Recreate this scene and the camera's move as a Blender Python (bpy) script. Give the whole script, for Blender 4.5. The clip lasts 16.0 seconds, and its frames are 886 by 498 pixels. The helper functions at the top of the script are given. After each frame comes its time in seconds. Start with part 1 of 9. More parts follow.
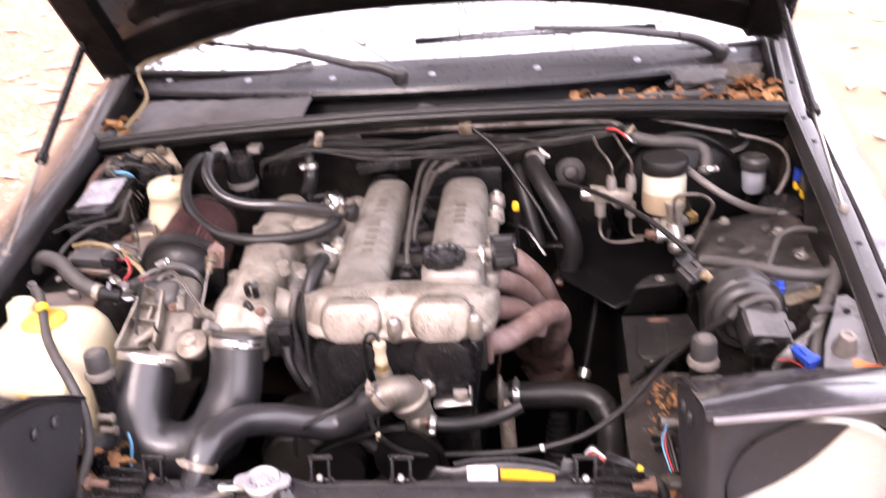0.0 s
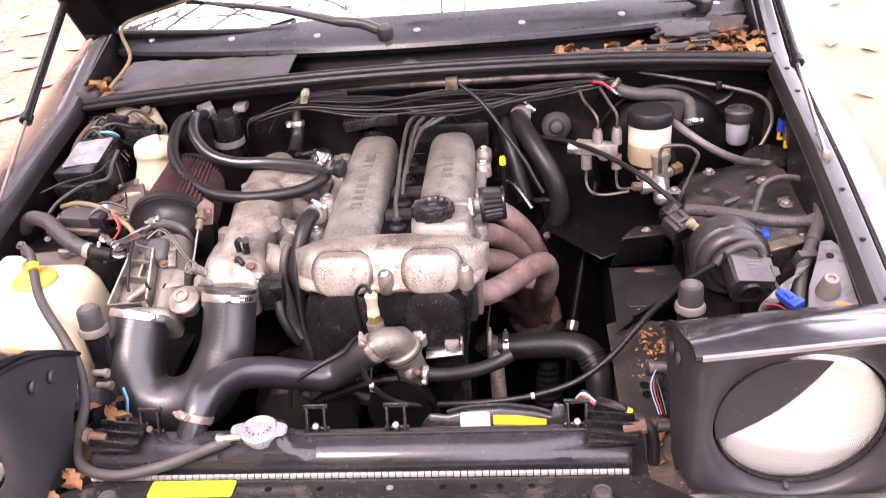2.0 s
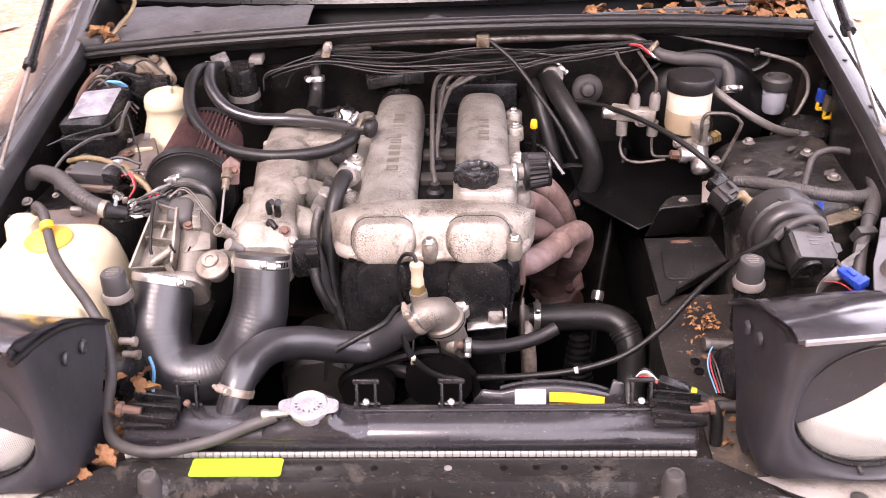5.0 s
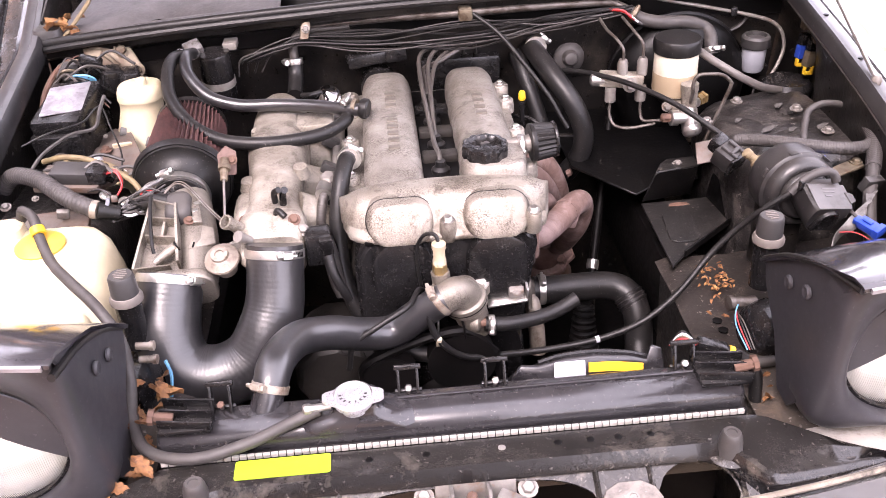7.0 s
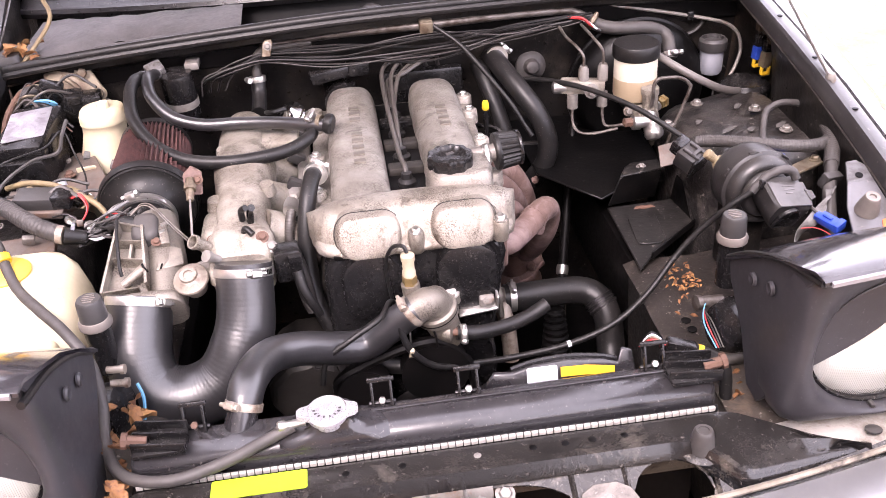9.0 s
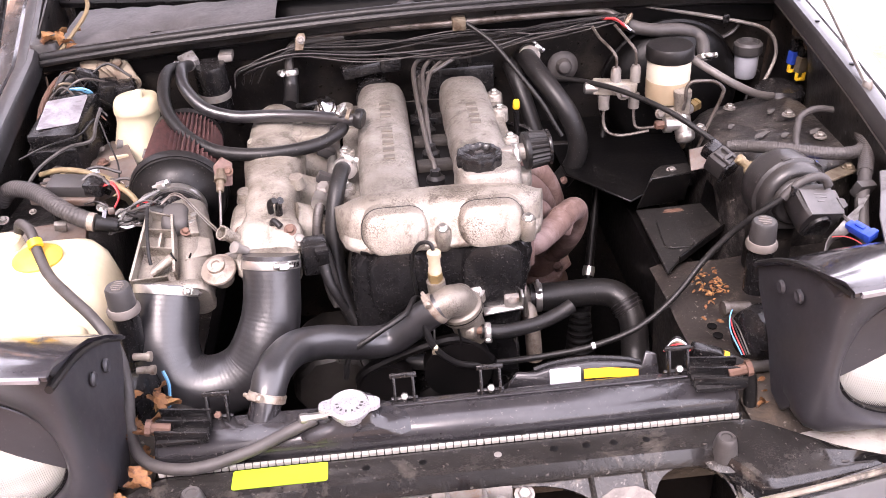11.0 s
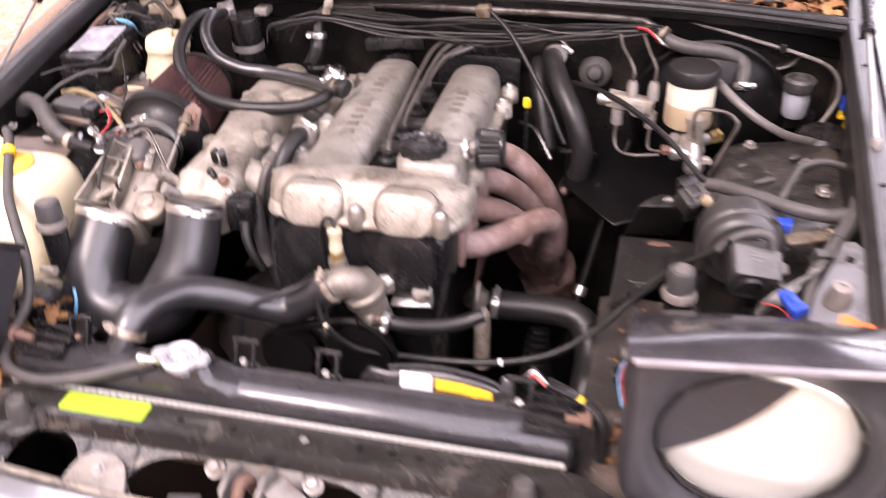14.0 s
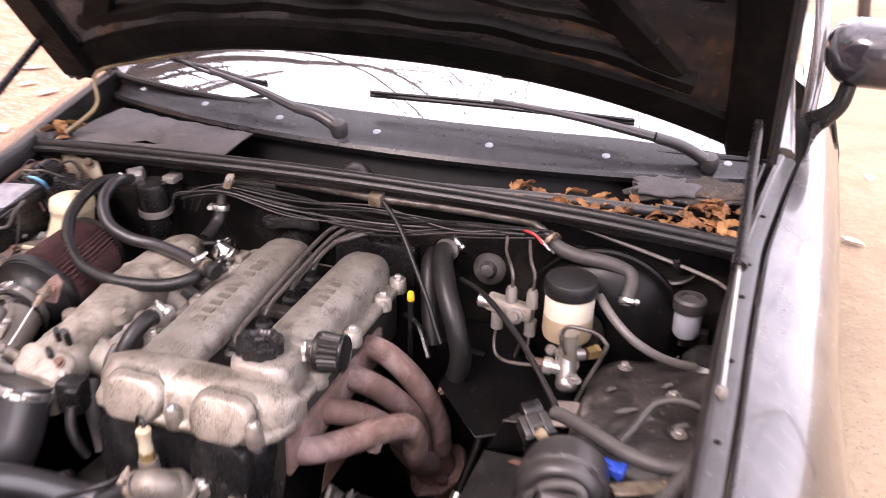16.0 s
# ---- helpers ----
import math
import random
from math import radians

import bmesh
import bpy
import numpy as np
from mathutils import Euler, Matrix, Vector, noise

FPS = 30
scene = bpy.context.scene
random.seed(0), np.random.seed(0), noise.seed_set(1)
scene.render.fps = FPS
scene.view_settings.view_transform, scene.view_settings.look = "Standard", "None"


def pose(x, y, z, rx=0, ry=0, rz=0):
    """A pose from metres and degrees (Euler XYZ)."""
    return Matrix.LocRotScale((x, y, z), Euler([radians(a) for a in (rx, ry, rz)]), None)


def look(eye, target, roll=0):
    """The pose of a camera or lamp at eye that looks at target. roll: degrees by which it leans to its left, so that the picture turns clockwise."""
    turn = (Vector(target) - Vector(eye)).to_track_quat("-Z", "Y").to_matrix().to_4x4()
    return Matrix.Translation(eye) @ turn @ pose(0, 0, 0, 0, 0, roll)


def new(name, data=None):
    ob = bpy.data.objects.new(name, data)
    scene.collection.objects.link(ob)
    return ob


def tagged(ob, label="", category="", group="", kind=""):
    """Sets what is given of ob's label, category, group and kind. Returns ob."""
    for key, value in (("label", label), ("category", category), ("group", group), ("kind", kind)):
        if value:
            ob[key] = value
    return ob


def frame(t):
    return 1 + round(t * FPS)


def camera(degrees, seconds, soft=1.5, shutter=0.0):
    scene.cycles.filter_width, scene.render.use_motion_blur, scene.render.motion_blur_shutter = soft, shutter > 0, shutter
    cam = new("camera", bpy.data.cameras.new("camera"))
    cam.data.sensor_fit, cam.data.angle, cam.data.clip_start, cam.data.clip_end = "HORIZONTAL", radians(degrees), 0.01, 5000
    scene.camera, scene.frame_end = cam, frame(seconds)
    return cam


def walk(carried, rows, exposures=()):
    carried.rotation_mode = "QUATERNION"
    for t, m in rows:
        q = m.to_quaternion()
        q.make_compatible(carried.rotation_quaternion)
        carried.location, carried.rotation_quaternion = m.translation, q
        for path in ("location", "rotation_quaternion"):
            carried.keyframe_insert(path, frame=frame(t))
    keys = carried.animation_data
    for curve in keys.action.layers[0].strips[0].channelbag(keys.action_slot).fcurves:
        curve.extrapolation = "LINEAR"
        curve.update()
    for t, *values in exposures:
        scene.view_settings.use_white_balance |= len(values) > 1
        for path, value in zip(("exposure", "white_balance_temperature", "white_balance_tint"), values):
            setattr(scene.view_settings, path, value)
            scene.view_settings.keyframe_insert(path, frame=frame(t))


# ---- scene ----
cam = camera(51.1, 16.0, soft=0.3, shutter=0.9)
METRES, EYE, TILT, LEAN, TURN = 1.4, 1.25, -22.0, 0.0, 0.0
PATH = [
    (0, (0.214, -0.733, 1.331), (-0.003, 1.047, 0.446), -4.5),
    (0.5, (0.209, -0.741, 1.325), (0.054, 1.004, 0.36), -4.1),
    (1, (0.207, -0.745, 1.325), (0.036, 0.993, 0.35), -4.6),
    (1.5, (0.208, -0.75, 1.323), (0.022, 0.992, 0.358), -5.0),
    (2, (0.205, -0.753, 1.319), (0.023, 0.997, 0.368), -4.9),
    (2.5, (0.201, -0.75, 1.326), (-0.023, 1.022, 0.427), -5.6),
    (3, (0.179, -0.736, 1.316), (-0.092, 1.038, 0.434), -5.3),
    (3.5, (0.176, -0.734, 1.313), (-0.149, 1.012, 0.394), -4.4),
    (4, (0.182, -0.726, 1.308), (-0.101, 0.987, 0.315), -3.5),
    (4.2, (0.174, -0.721, 1.31), (-0.078, 0.981, 0.29), -3.0),
    (6.3, (-0.06, -0.679, 1.297), (0.059, 1.019, 0.247), -2.4),
    (6.5, (-0.056, -0.678, 1.295), (0.057, 1.016, 0.237), -2.4),
    (7, (-0.053, -0.677, 1.294), (0.046, 1.007, 0.22), -2.9),
    (7.5, (-0.047, -0.674, 1.29), (0.097, 1.01, 0.222), -3.2),
    (8, (-0.052, -0.68, 1.295), (0.105, 1.001, 0.223), -3.5),
    (8.5, (-0.047, -0.682, 1.297), (0.109, 1.003, 0.23), -3.9),
    (9, (-0.048, -0.683, 1.296), (0.111, 1.008, 0.24), -4.1),
    (11.3, (-0.048, -0.683, 1.298), (0.051, 1.011, 0.238), -3.4),
    (11.5, (-0.046, -0.69, 1.296), (0.063, 1.016, 0.258), -3.4),
    (12, (-0.03, -0.681, 1.294), (0.096, 1.043, 0.287), -2.8),
    (12.5, (0.026, -0.635, 1.295), (0.094, 1.104, 0.311), -2.1),
    (13, (0.148, -0.541, 1.316), (0.085, 1.233, 0.396), -0.7),
    (13.5, (0.243, -0.534, 1.282), (-0.123, 1.18, 0.319), -2.7),
    (14, (0.348, -0.628, 1.275), (-0.043, 1.015, 0.203), -0.6),
    (14.5, (0.467, -0.682, 1.325), (0.081, 0.958, 0.248), 2.5),
    (15, (0.658, -0.642, 1.351), (0.222, 1.09, 0.45), 2.9),
    (15.5, (0.693, -0.575, 1.352), (0.04, 1.137, 0.551), 1.1),
    (16, (0.591, -0.455, 1.348), (0.032, 1.27, 0.504), 2.1),
]
EXPOSURE = [(0.0, 2.30, 6650, 31), (3.0, 2.30, 6600, 31), (4.0, 2.22, 6700, 32), (6.5, 2.48, 6480, 29), (11.5, 2.45, 6480, 29), (13.5, 2.41, 6600, 30), (14.5, 2.25, 6750, 31), (16.0, 2.02, 6700, 30)]
walk(cam, [(t, look(eye, target, roll)) for t, eye, target, roll in PATH], EXPOSURE)

# ---- world and light ----
world = bpy.data.worlds.new("overcast")
scene.world = world
world.use_nodes = True
wn, wl = world.node_tree.nodes, world.node_tree.links
sky = wn.new("ShaderNodeTexSky")
sky.sky_type, sky.sun_disc = "NISHITA", False
sky.sun_elevation, sky.sun_rotation = radians(48), radians(205)
sky.air_density, sky.dust_density, sky.ozone_density = 1.0, 6.0, 0.6
pale = wn.new("ShaderNodeMixRGB")
pale.inputs[0].default_value = 0.7
pale.inputs[2].default_value = (9.5, 9.6, 10.0, 1)
wl.new(sky.outputs[0], pale.inputs[1])
wl.new(pale.outputs[0], wn["Background"].inputs[0])
wn["Background"].inputs[1].default_value = 0.15
sun = new("sun", bpy.data.lights.new("sun", "SUN"))
sun.data.energy, sun.data.angle, sun.data.color = 1.3, radians(24), (1.0, 0.95, 0.9)
sun.matrix_world = look((-1.2, -2.6, 3.2), (0, 0, 0))


# ---- materials ----
def ramp(nt, src, a, b, p0=0.35, p1=0.65):
    r = nt.nodes.new("ShaderNodeValToRGB")
    r.color_ramp.elements[0].position, r.color_ramp.elements[1].position = p0, p1
    r.color_ramp.elements[0].color, r.color_ramp.elements[1].color = (*a, 1), (*b, 1)
    nt.links.new(src, r.inputs[0])
    return r.outputs[0]


def mix(nt, fac, a, b):
    m = nt.nodes.new("ShaderNodeMixRGB")
    for sock, v in zip(m.inputs, (fac, a, b)):
        if isinstance(v, (int, float)):
            sock.default_value = v
        elif isinstance(v, tuple):
            sock.default_value = (*v, 1)
        else:
            nt.links.new(v, sock)
    return m.outputs[0]


def noise_tex(nt, scale, detail=4.0, rough=0.6, dist=0.0):
    c = nt.nodes.new("ShaderNodeTexCoord")
    n = nt.nodes.new("ShaderNodeTexNoise")
    n.inputs["Scale"].default_value, n.inputs["Detail"].default_value = scale, detail
    n.inputs["Roughness"].default_value, n.inputs["Distortion"].default_value = rough, dist
    nt.links.new(c.outputs["Object"], n.inputs["Vector"])
    return n.outputs["Fac"]


def up_facing(nt, lo=0.3, hi=0.95):
    g = nt.nodes.new("ShaderNodeNewGeometry")
    s = nt.nodes.new("ShaderNodeSeparateXYZ")
    nt.links.new(g.outputs["Normal"], s.inputs[0])
    m = nt.nodes.new("ShaderNodeMapRange")
    m.inputs[1].default_value, m.inputs[2].default_value = lo, hi
    nt.links.new(s.outputs[2], m.inputs[0])
    return m.outputs[0]


def mult(nt, a, b):
    m = nt.nodes.new("ShaderNodeMath")
    m.operation = "MULTIPLY"
    for sock, v in zip(m.inputs, (a, b)):
        if isinstance(v, (int, float)):
            sock.default_value = v
        else:
            nt.links.new(v, sock)
    return m.outputs[0]


def surface(name, col, col2=None, scale=30.0, rough=0.6, rough2=None, metal=0.0, bump=0.0, bump_scale=400.0,
            dust=0.0, dust_col=(0.30, 0.26, 0.23), stain=None, stain_scale=12.0, coat=0.0, spec=0.5, p0=0.35, p1=0.65, s0=0.48, s1=0.62, speck=0.0, speck_scale=260.0, speck_col=(0.30, 0.27, 0.24), blotch=None, blotch_scale=9.0, pits=None, pit_mask=(0.44, 0.62), bump2=0.0):
    """Colour varied at a large and a fine scale, dust settled on upward faces, stains of their own shape, fine relief."""
    m = bpy.data.materials.new(name)
    m.use_nodes = True
    nt = m.node_tree
    b = nt.nodes["Principled BSDF"]
    big = noise_tex(nt, scale, 5.0)
    fine = noise_tex(nt, scale * 9, 4.0)
    c = ramp(nt, big, col, col2 or tuple(v * 0.75 for v in col), p0, p1)
    c = mix(nt, mult(nt, fine, 0.35), c, tuple(v * 0.55 for v in col))
    if blotch:
        c = mix(nt, mult(nt, ramp(nt, noise_tex(nt, blotch_scale, 6.0, 0.65, 0.5), (0, 0, 0), (1, 1, 1), 0.42, 0.68), 0.75), c, blotch)
    if stain:
        c = mix(nt, ramp(nt, noise_tex(nt, stain_scale, 7.0, 0.7, 0.4), (0, 0, 0), (1, 1, 1), s0, s1), c, stain)
    if pits:
        grain = ramp(nt, noise_tex(nt, 520.0, 4.0, 0.75), (0, 0, 0), (1, 1, 1), 0.46, 0.58)
        where = ramp(nt, noise_tex(nt, 26.0, 6.0, 0.65, 0.3), (0.06,) * 3, (1,) * 3, *pit_mask)
        c = mix(nt, mult(nt, grain, where), c, pits)
    if dust:
        d = mult(nt, mult(nt, up_facing(nt), ramp(nt, noise_tex(nt, 22.0, 8.0, 0.72), (0.15,) * 3, (1,) * 3, 0.3, 0.75)), dust)
        c = mix(nt, d, c, dust_col)
    if speck:
        c = mix(nt, mult(nt, ramp(nt, noise_tex(nt, speck_scale, 3.0, 0.7), (0, 0, 0), (1, 1, 1), 0.64, 0.70), speck), c, speck_col)
    nt.links.new(c, b.inputs["Base Color"])
    b.inputs["Metallic"].default_value = metal
    b.inputs["Specular IOR Level"].default_value = spec
    b.inputs["Coat Weight"].default_value = coat
    b.inputs["Coat Roughness"].default_value = 0.08
    r = nt.nodes.new("ShaderNodeMapRange")
    r.inputs[3].default_value, r.inputs[4].default_value = rough, rough2 if rough2 is not None else min(1.0, rough + 0.18)
    nt.links.new(fine, r.inputs[0])
    nt.links.new(r.outputs[0], b.inputs["Roughness"])
    if bump:
        bn = nt.nodes.new("ShaderNodeBump")
        bn.inputs["Strength"].default_value, bn.inputs["Distance"].default_value = bump, 0.002
        nt.links.new(noise_tex(nt, bump_scale, 3.0), bn.inputs["Height"])
        if bump2:
            b2 = nt.nodes.new("ShaderNodeBump")
            b2.inputs["Strength"].default_value, b2.inputs["Distance"].default_value = bump2, 0.004
            nt.links.new(noise_tex(nt, 45.0, 4.0), b2.inputs["Height"])
            nt.links.new(b2.outputs[0], bn.inputs["Normal"])
        nt.links.new(bn.outputs[0], b.inputs["Normal"])
    return m


M = {}
M["paint"] = surface("dark metallic body paint", (0.060, 0.058, 0.0605), (0.040, 0.0385, 0.0405), 5, 0.16, 0.34, metal=0.6, coat=0.85, dust=0.13, dust_col=(0.22, 0.205, 0.20), bump=0.03, bump_scale=260, stain=(0.125, 0.117, 0.112), stain_scale=6, s0=0.46, s1=0.7, speck=0.3, speck_scale=120, pits=(0.10, 0.088, 0.078), pit_mask=(0.55, 0.8))
# Paler copy of the body paint; the nose's sky reflection is in its colour.
M["nose_sky_paint"] = surface("body paint paled for sky reflection", (0.25, 0.252, 0.258), (0.20, 0.20, 0.205), 4, 0.14, 0.28, metal=0.6, coat=1.0, dust=0.22, dust_col=(0.40, 0.385, 0.37), bump=0.03, bump_scale=260, speck=0.3, speck_scale=120)
M["lid_paint"] = surface("gloss black lid paint", (0.014, 0.013, 0.016), (0.02, 0.018, 0.022), 6, 0.1, 0.22, coat=0.5, dust=0.12, dust_col=(0.3, 0.28, 0.28))
M["bay"] = surface("dusty black bay paint", (0.0042, 0.004, 0.0042), (0.008, 0.0072, 0.007), 14, 0.18, 0.45, dust=0.26, dust_col=(0.12, 0.10, 0.088), bump=0.15, bump_scale=120, stain=(0.014, 0.012, 0.010), stain_scale=20, spec=0.26, speck=0.14, speck_scale=230, pits=(0.05, 0.042, 0.036), pit_mask=(0.56, 0.8), bump2=0.2)
# Near-black for black parts, holes and recesses; the bay's shade is in this colour.
M["deep"] = surface("near-black with bay shade", (0.0025, 0.0025, 0.0025), (0.006, 0.005, 0.005), 14, 0.3, 0.6, spec=0.1)
M["sensor_cream"] = surface("stained cream plastic", (0.40, 0.345, 0.25), (0.33, 0.27, 0.18), 40, 0.4, 0.55)
M["cast"] = surface("grimy pitted cast aluminium", (0.38, 0.347, 0.30), (0.25, 0.222, 0.185), 20, 0.3, 0.55, metal=0.5, bump=0.4, bump_scale=420, pits=(0.075, 0.060, 0.046), pit_mask=(0.43, 0.62), blotch=(0.19, 0.158, 0.125), blotch_scale=16, stain=(0.075, 0.058, 0.043), stain_scale=24, s0=0.54, s1=0.67, bump2=0.22)
M["cast_light"] = surface("pale cast aluminium", (0.36, 0.328, 0.28), (0.235, 0.208, 0.172), 26, 0.4, 0.66, metal=0.35, bump=0.5, bump_scale=480, pits=(0.086, 0.070, 0.054), pit_mask=(0.44, 0.66), blotch=(0.135, 0.110, 0.085), blotch_scale=19, stain=(0.066, 0.052, 0.040), stain_scale=30, s0=0.54, s1=0.69, bump2=0.25)
M["rubber"] = surface("black rubber", (0.007, 0.0068, 0.007), (0.013, 0.0122, 0.012), 40, 0.26, 0.5, dust=0.09, dust_col=(0.13, 0.115, 0.105), bump=0.12, bump_scale=500, spec=0.27, speck=0.25, speck_scale=300)
M["grey_rubber"] = surface("weathered grey rubber", (0.050, 0.046, 0.044), (0.030, 0.027, 0.026), 40, 0.42, 0.65, dust=0.22, dust_col=(0.17, 0.15, 0.135), bump=0.12, bump_scale=500, spec=0.33)
M["plastic"] = surface("black plastic", (0.006, 0.0057, 0.006), (0.011, 0.0105, 0.011), 20, 0.14, 0.36, dust=0.08, dust_col=(0.15, 0.135, 0.125), bump=0.05, bump_scale=500, spec=0.34, speck=0.25, speck_scale=320)
M["grey_plastic"] = surface("dusty dark grey plastic", (0.036, 0.034, 0.034), (0.024, 0.0225, 0.022), 20, 0.35, 0.6, dust=0.2, dust_col=(0.2, 0.18, 0.165), bump=0.06, spec=0.4)
M["housing"] = surface("satin black headlamp shroud", (0.022, 0.0212, 0.0245), (0.031, 0.030, 0.034), 9, 0.33, 0.50, dust=0.13, dust_col=(0.16, 0.152, 0.16), bump=0.04, bump_scale=900, spec=0.45, speck=0.25, speck_scale=200, speck_col=(0.15, 0.14, 0.15))
M["steel"] = surface("bright zinc steel", (0.62, 0.60, 0.57), (0.5, 0.48, 0.45), 60, 0.22, 0.4, metal=0.9, bump=0.05)
M["chrome"] = surface("bright chromed metal", (0.80, 0.79, 0.78), (0.70, 0.69, 0.68), 60, 0.06, 0.16, metal=1.0, bump=0.02)
M["dull_steel"] = surface("dull grey steel", (0.26, 0.24, 0.22), (0.17, 0.155, 0.14), 40, 0.45, 0.7, metal=0.5, stain=(0.16, 0.09, 0.05), stain_scale=40, s0=0.56, s1=0.72, bump=0.1)
M["grime"] = surface("oil-blackened aluminium", (0.035, 0.030, 0.026), (0.015, 0.013, 0.011), 26, 0.45, 0.7, metal=0.2, bump=0.2)
M["rust"] = surface("rusted header steel", (0.20, 0.128, 0.11), (0.12, 0.07, 0.055), 34, 0.6, 0.85, metal=0.1, stain=(0.235, 0.165, 0.15), stain_scale=18, bump=0.25, bump_scale=420, blotch=(0.085, 0.05, 0.04), blotch_scale=30)
M["rust_dark"] = surface("dark rust", (0.09, 0.048, 0.034), (0.14, 0.075, 0.05), 30, 0.6, 0.9, bump=0.25)
M["gold"] = surface("dusty yellow passivated steel", (0.19, 0.155, 0.108), (0.115, 0.093, 0.067), 40, 0.4, 0.65, metal=0.4, dust=0.22, dust_col=(0.18, 0.155, 0.13), stain=(0.075, 0.047, 0.028), stain_scale=40)
M["brass"] = surface("dull brass", (0.36, 0.26, 0.12), (0.26, 0.18, 0.08), 60, 0.35, 0.55, metal=0.8)
M["cream"] = surface("yellowed translucent plastic", (0.54, 0.475, 0.335), (0.47, 0.39, 0.25), 9, 0.4, 0.55, stain=(0.34, 0.235, 0.11), stain_scale=16, s0=0.56, s1=0.76, bump=0.05)
M["reservoir_plastic"] = surface("pale aged reservoir plastic", (0.55, 0.52, 0.43), (0.48, 0.44, 0.34), 12, 0.35, 0.5, stain=(0.42, 0.34, 0.22), stain_scale=26, s0=0.58, s1=0.8)
M["tower"] = surface("grey dust over black paint", (0.0042, 0.004, 0.0042), (0.014, 0.0125, 0.012), 16, 0.2, 0.5, dust=0.22, dust_col=(0.105, 0.092, 0.082), bump=0.35, bump_scale=120, stain=(0.060, 0.052, 0.046), stain_scale=24, s0=0.52, s1=0.66, speck=0.6, speck_scale=110, pits=(0.11, 0.098, 0.09), pit_mask=(0.50, 0.70), bump2=0.8)
M["fluid"] = surface("brown fluid in plastic", (0.35, 0.275, 0.185), (0.29, 0.22, 0.14), 14, 0.35, 0.5)
M["white_plastic"] = surface("milky plastic", (0.26, 0.268, 0.30), (0.20, 0.205, 0.23), 20, 0.4, 0.55)
M["filter"] = surface("oiled red filter gauze", (0.085, 0.03, 0.027), (0.035, 0.013, 0.012), 60, 0.7, 0.9, bump=0.3, bump_scale=900, dust=0.15, dust_col=(0.14, 0.09, 0.08))
M["label_white"] = surface("white paper label", (0.72, 0.72, 0.76), (0.66, 0.66, 0.72), 40, 0.45)
M["label_green"] = surface("fluorescent yellow green label", (0.31, 0.46, 0.016), (0.26, 0.40, 0.012), 20, 0.4)
M["label_orange"] = surface("amber label", (0.80, 0.46, 0.02), (0.72, 0.40, 0.02), 40, 0.45)
M["yellow"] = surface("yellow plastic", (0.80, 0.52, 0.02), (0.7, 0.42, 0.02), 60, 0.35)
M["blue"] = surface("blue connector plastic", (0.018, 0.055, 0.36), (0.014, 0.045, 0.29), 60, 0.3)
M["red"] = surface("red wire insulation", (0.42, 0.03, 0.03), None, 60, 0.4)
M["cyan"] = surface("pale blue wire insulation", (0.12, 0.35, 0.55), None, 60, 0.4)
M["apron_dirt"] = surface("black apron under dry dirt", (0.006, 0.0055, 0.0055), (0.013, 0.0115, 0.0105), 16, 0.28, 0.6, dust=0.22, dust_col=(0.10, 0.08, 0.066), bump=0.35, bump_scale=160, stain=(0.055, 0.044, 0.036), stain_scale=30, s0=0.55, s1=0.68, speck=0.6, speck_scale=140, pits=(0.13, 0.105, 0.085), pit_mask=(0.54, 0.76), spec=0.35)
M["dusty_drum"] = surface("black drum plastic greyed with dust", (0.014, 0.0132, 0.0135), (0.024, 0.0225, 0.022), 24, 0.25, 0.5, dust=0.36, dust_col=(0.105, 0.092, 0.082), bump=0.08, bump_scale=300, spec=0.45, speck=0.3, speck_scale=300)
M["hose_skin"] = surface("wrapped black silicone", (0.014, 0.0134, 0.0143), (0.022, 0.0211, 0.0223), 30, 0.25, 0.38, dust=0.06, dust_col=(0.20, 0.185, 0.185), bump=0.03, bump_scale=240, speck=0.04, speck_scale=300, spec=0.8, bump2=0.13)
M["dash_beige"] = surface("dusty beige plated steel", (0.30, 0.26, 0.215), (0.22, 0.185, 0.15), 40, 0.4, 0.6, metal=0.35, dust=0.3, stain=(0.12, 0.085, 0.06), stain_scale=60)
M["skirt"] = surface("dust-tanned rubber skirt", (0.13, 0.112, 0.10), (0.09, 0.078, 0.07), 40, 0.5, 0.75, dust=0.45, dust_col=(0.36, 0.31, 0.27))
M["tape"] = surface("frayed grey tape", (0.19, 0.184, 0.18), (0.11, 0.105, 0.10), 60, 0.4, 0.65, bump=0.4, stain=(0.06, 0.055, 0.05), stain_scale=40)
M["silver_label"] = surface("scuffed silver label", (0.46, 0.445, 0.47), (0.28, 0.265, 0.295), 30, 0.25, 0.5, metal=0.6, stain=(0.2, 0.18, 0.19), stain_scale=30)
M["hose_grey"] = surface("mid grey rubber hose", (0.11, 0.10, 0.094), (0.075, 0.067, 0.062), 40, 0.4, 0.6, dust=0.15)
M["lead"] = surface("grey-brown ignition lead", (0.052, 0.045, 0.040), (0.032, 0.028, 0.025), 40, 0.35, 0.55, dust=0.14)
M["flake"] = surface("pale dirty flake", (0.10, 0.094, 0.089), (0.05, 0.046, 0.042), 60, 0.4, 0.7)
M["thermo"] = surface("dull oily cast alloy", (0.25, 0.222, 0.188), (0.15, 0.132, 0.110), 22, 0.34, 0.56, metal=0.5, bump=0.3, bump_scale=420, pits=(0.051, 0.041, 0.032), pit_mask=(0.46, 0.68), bump2=0.15)
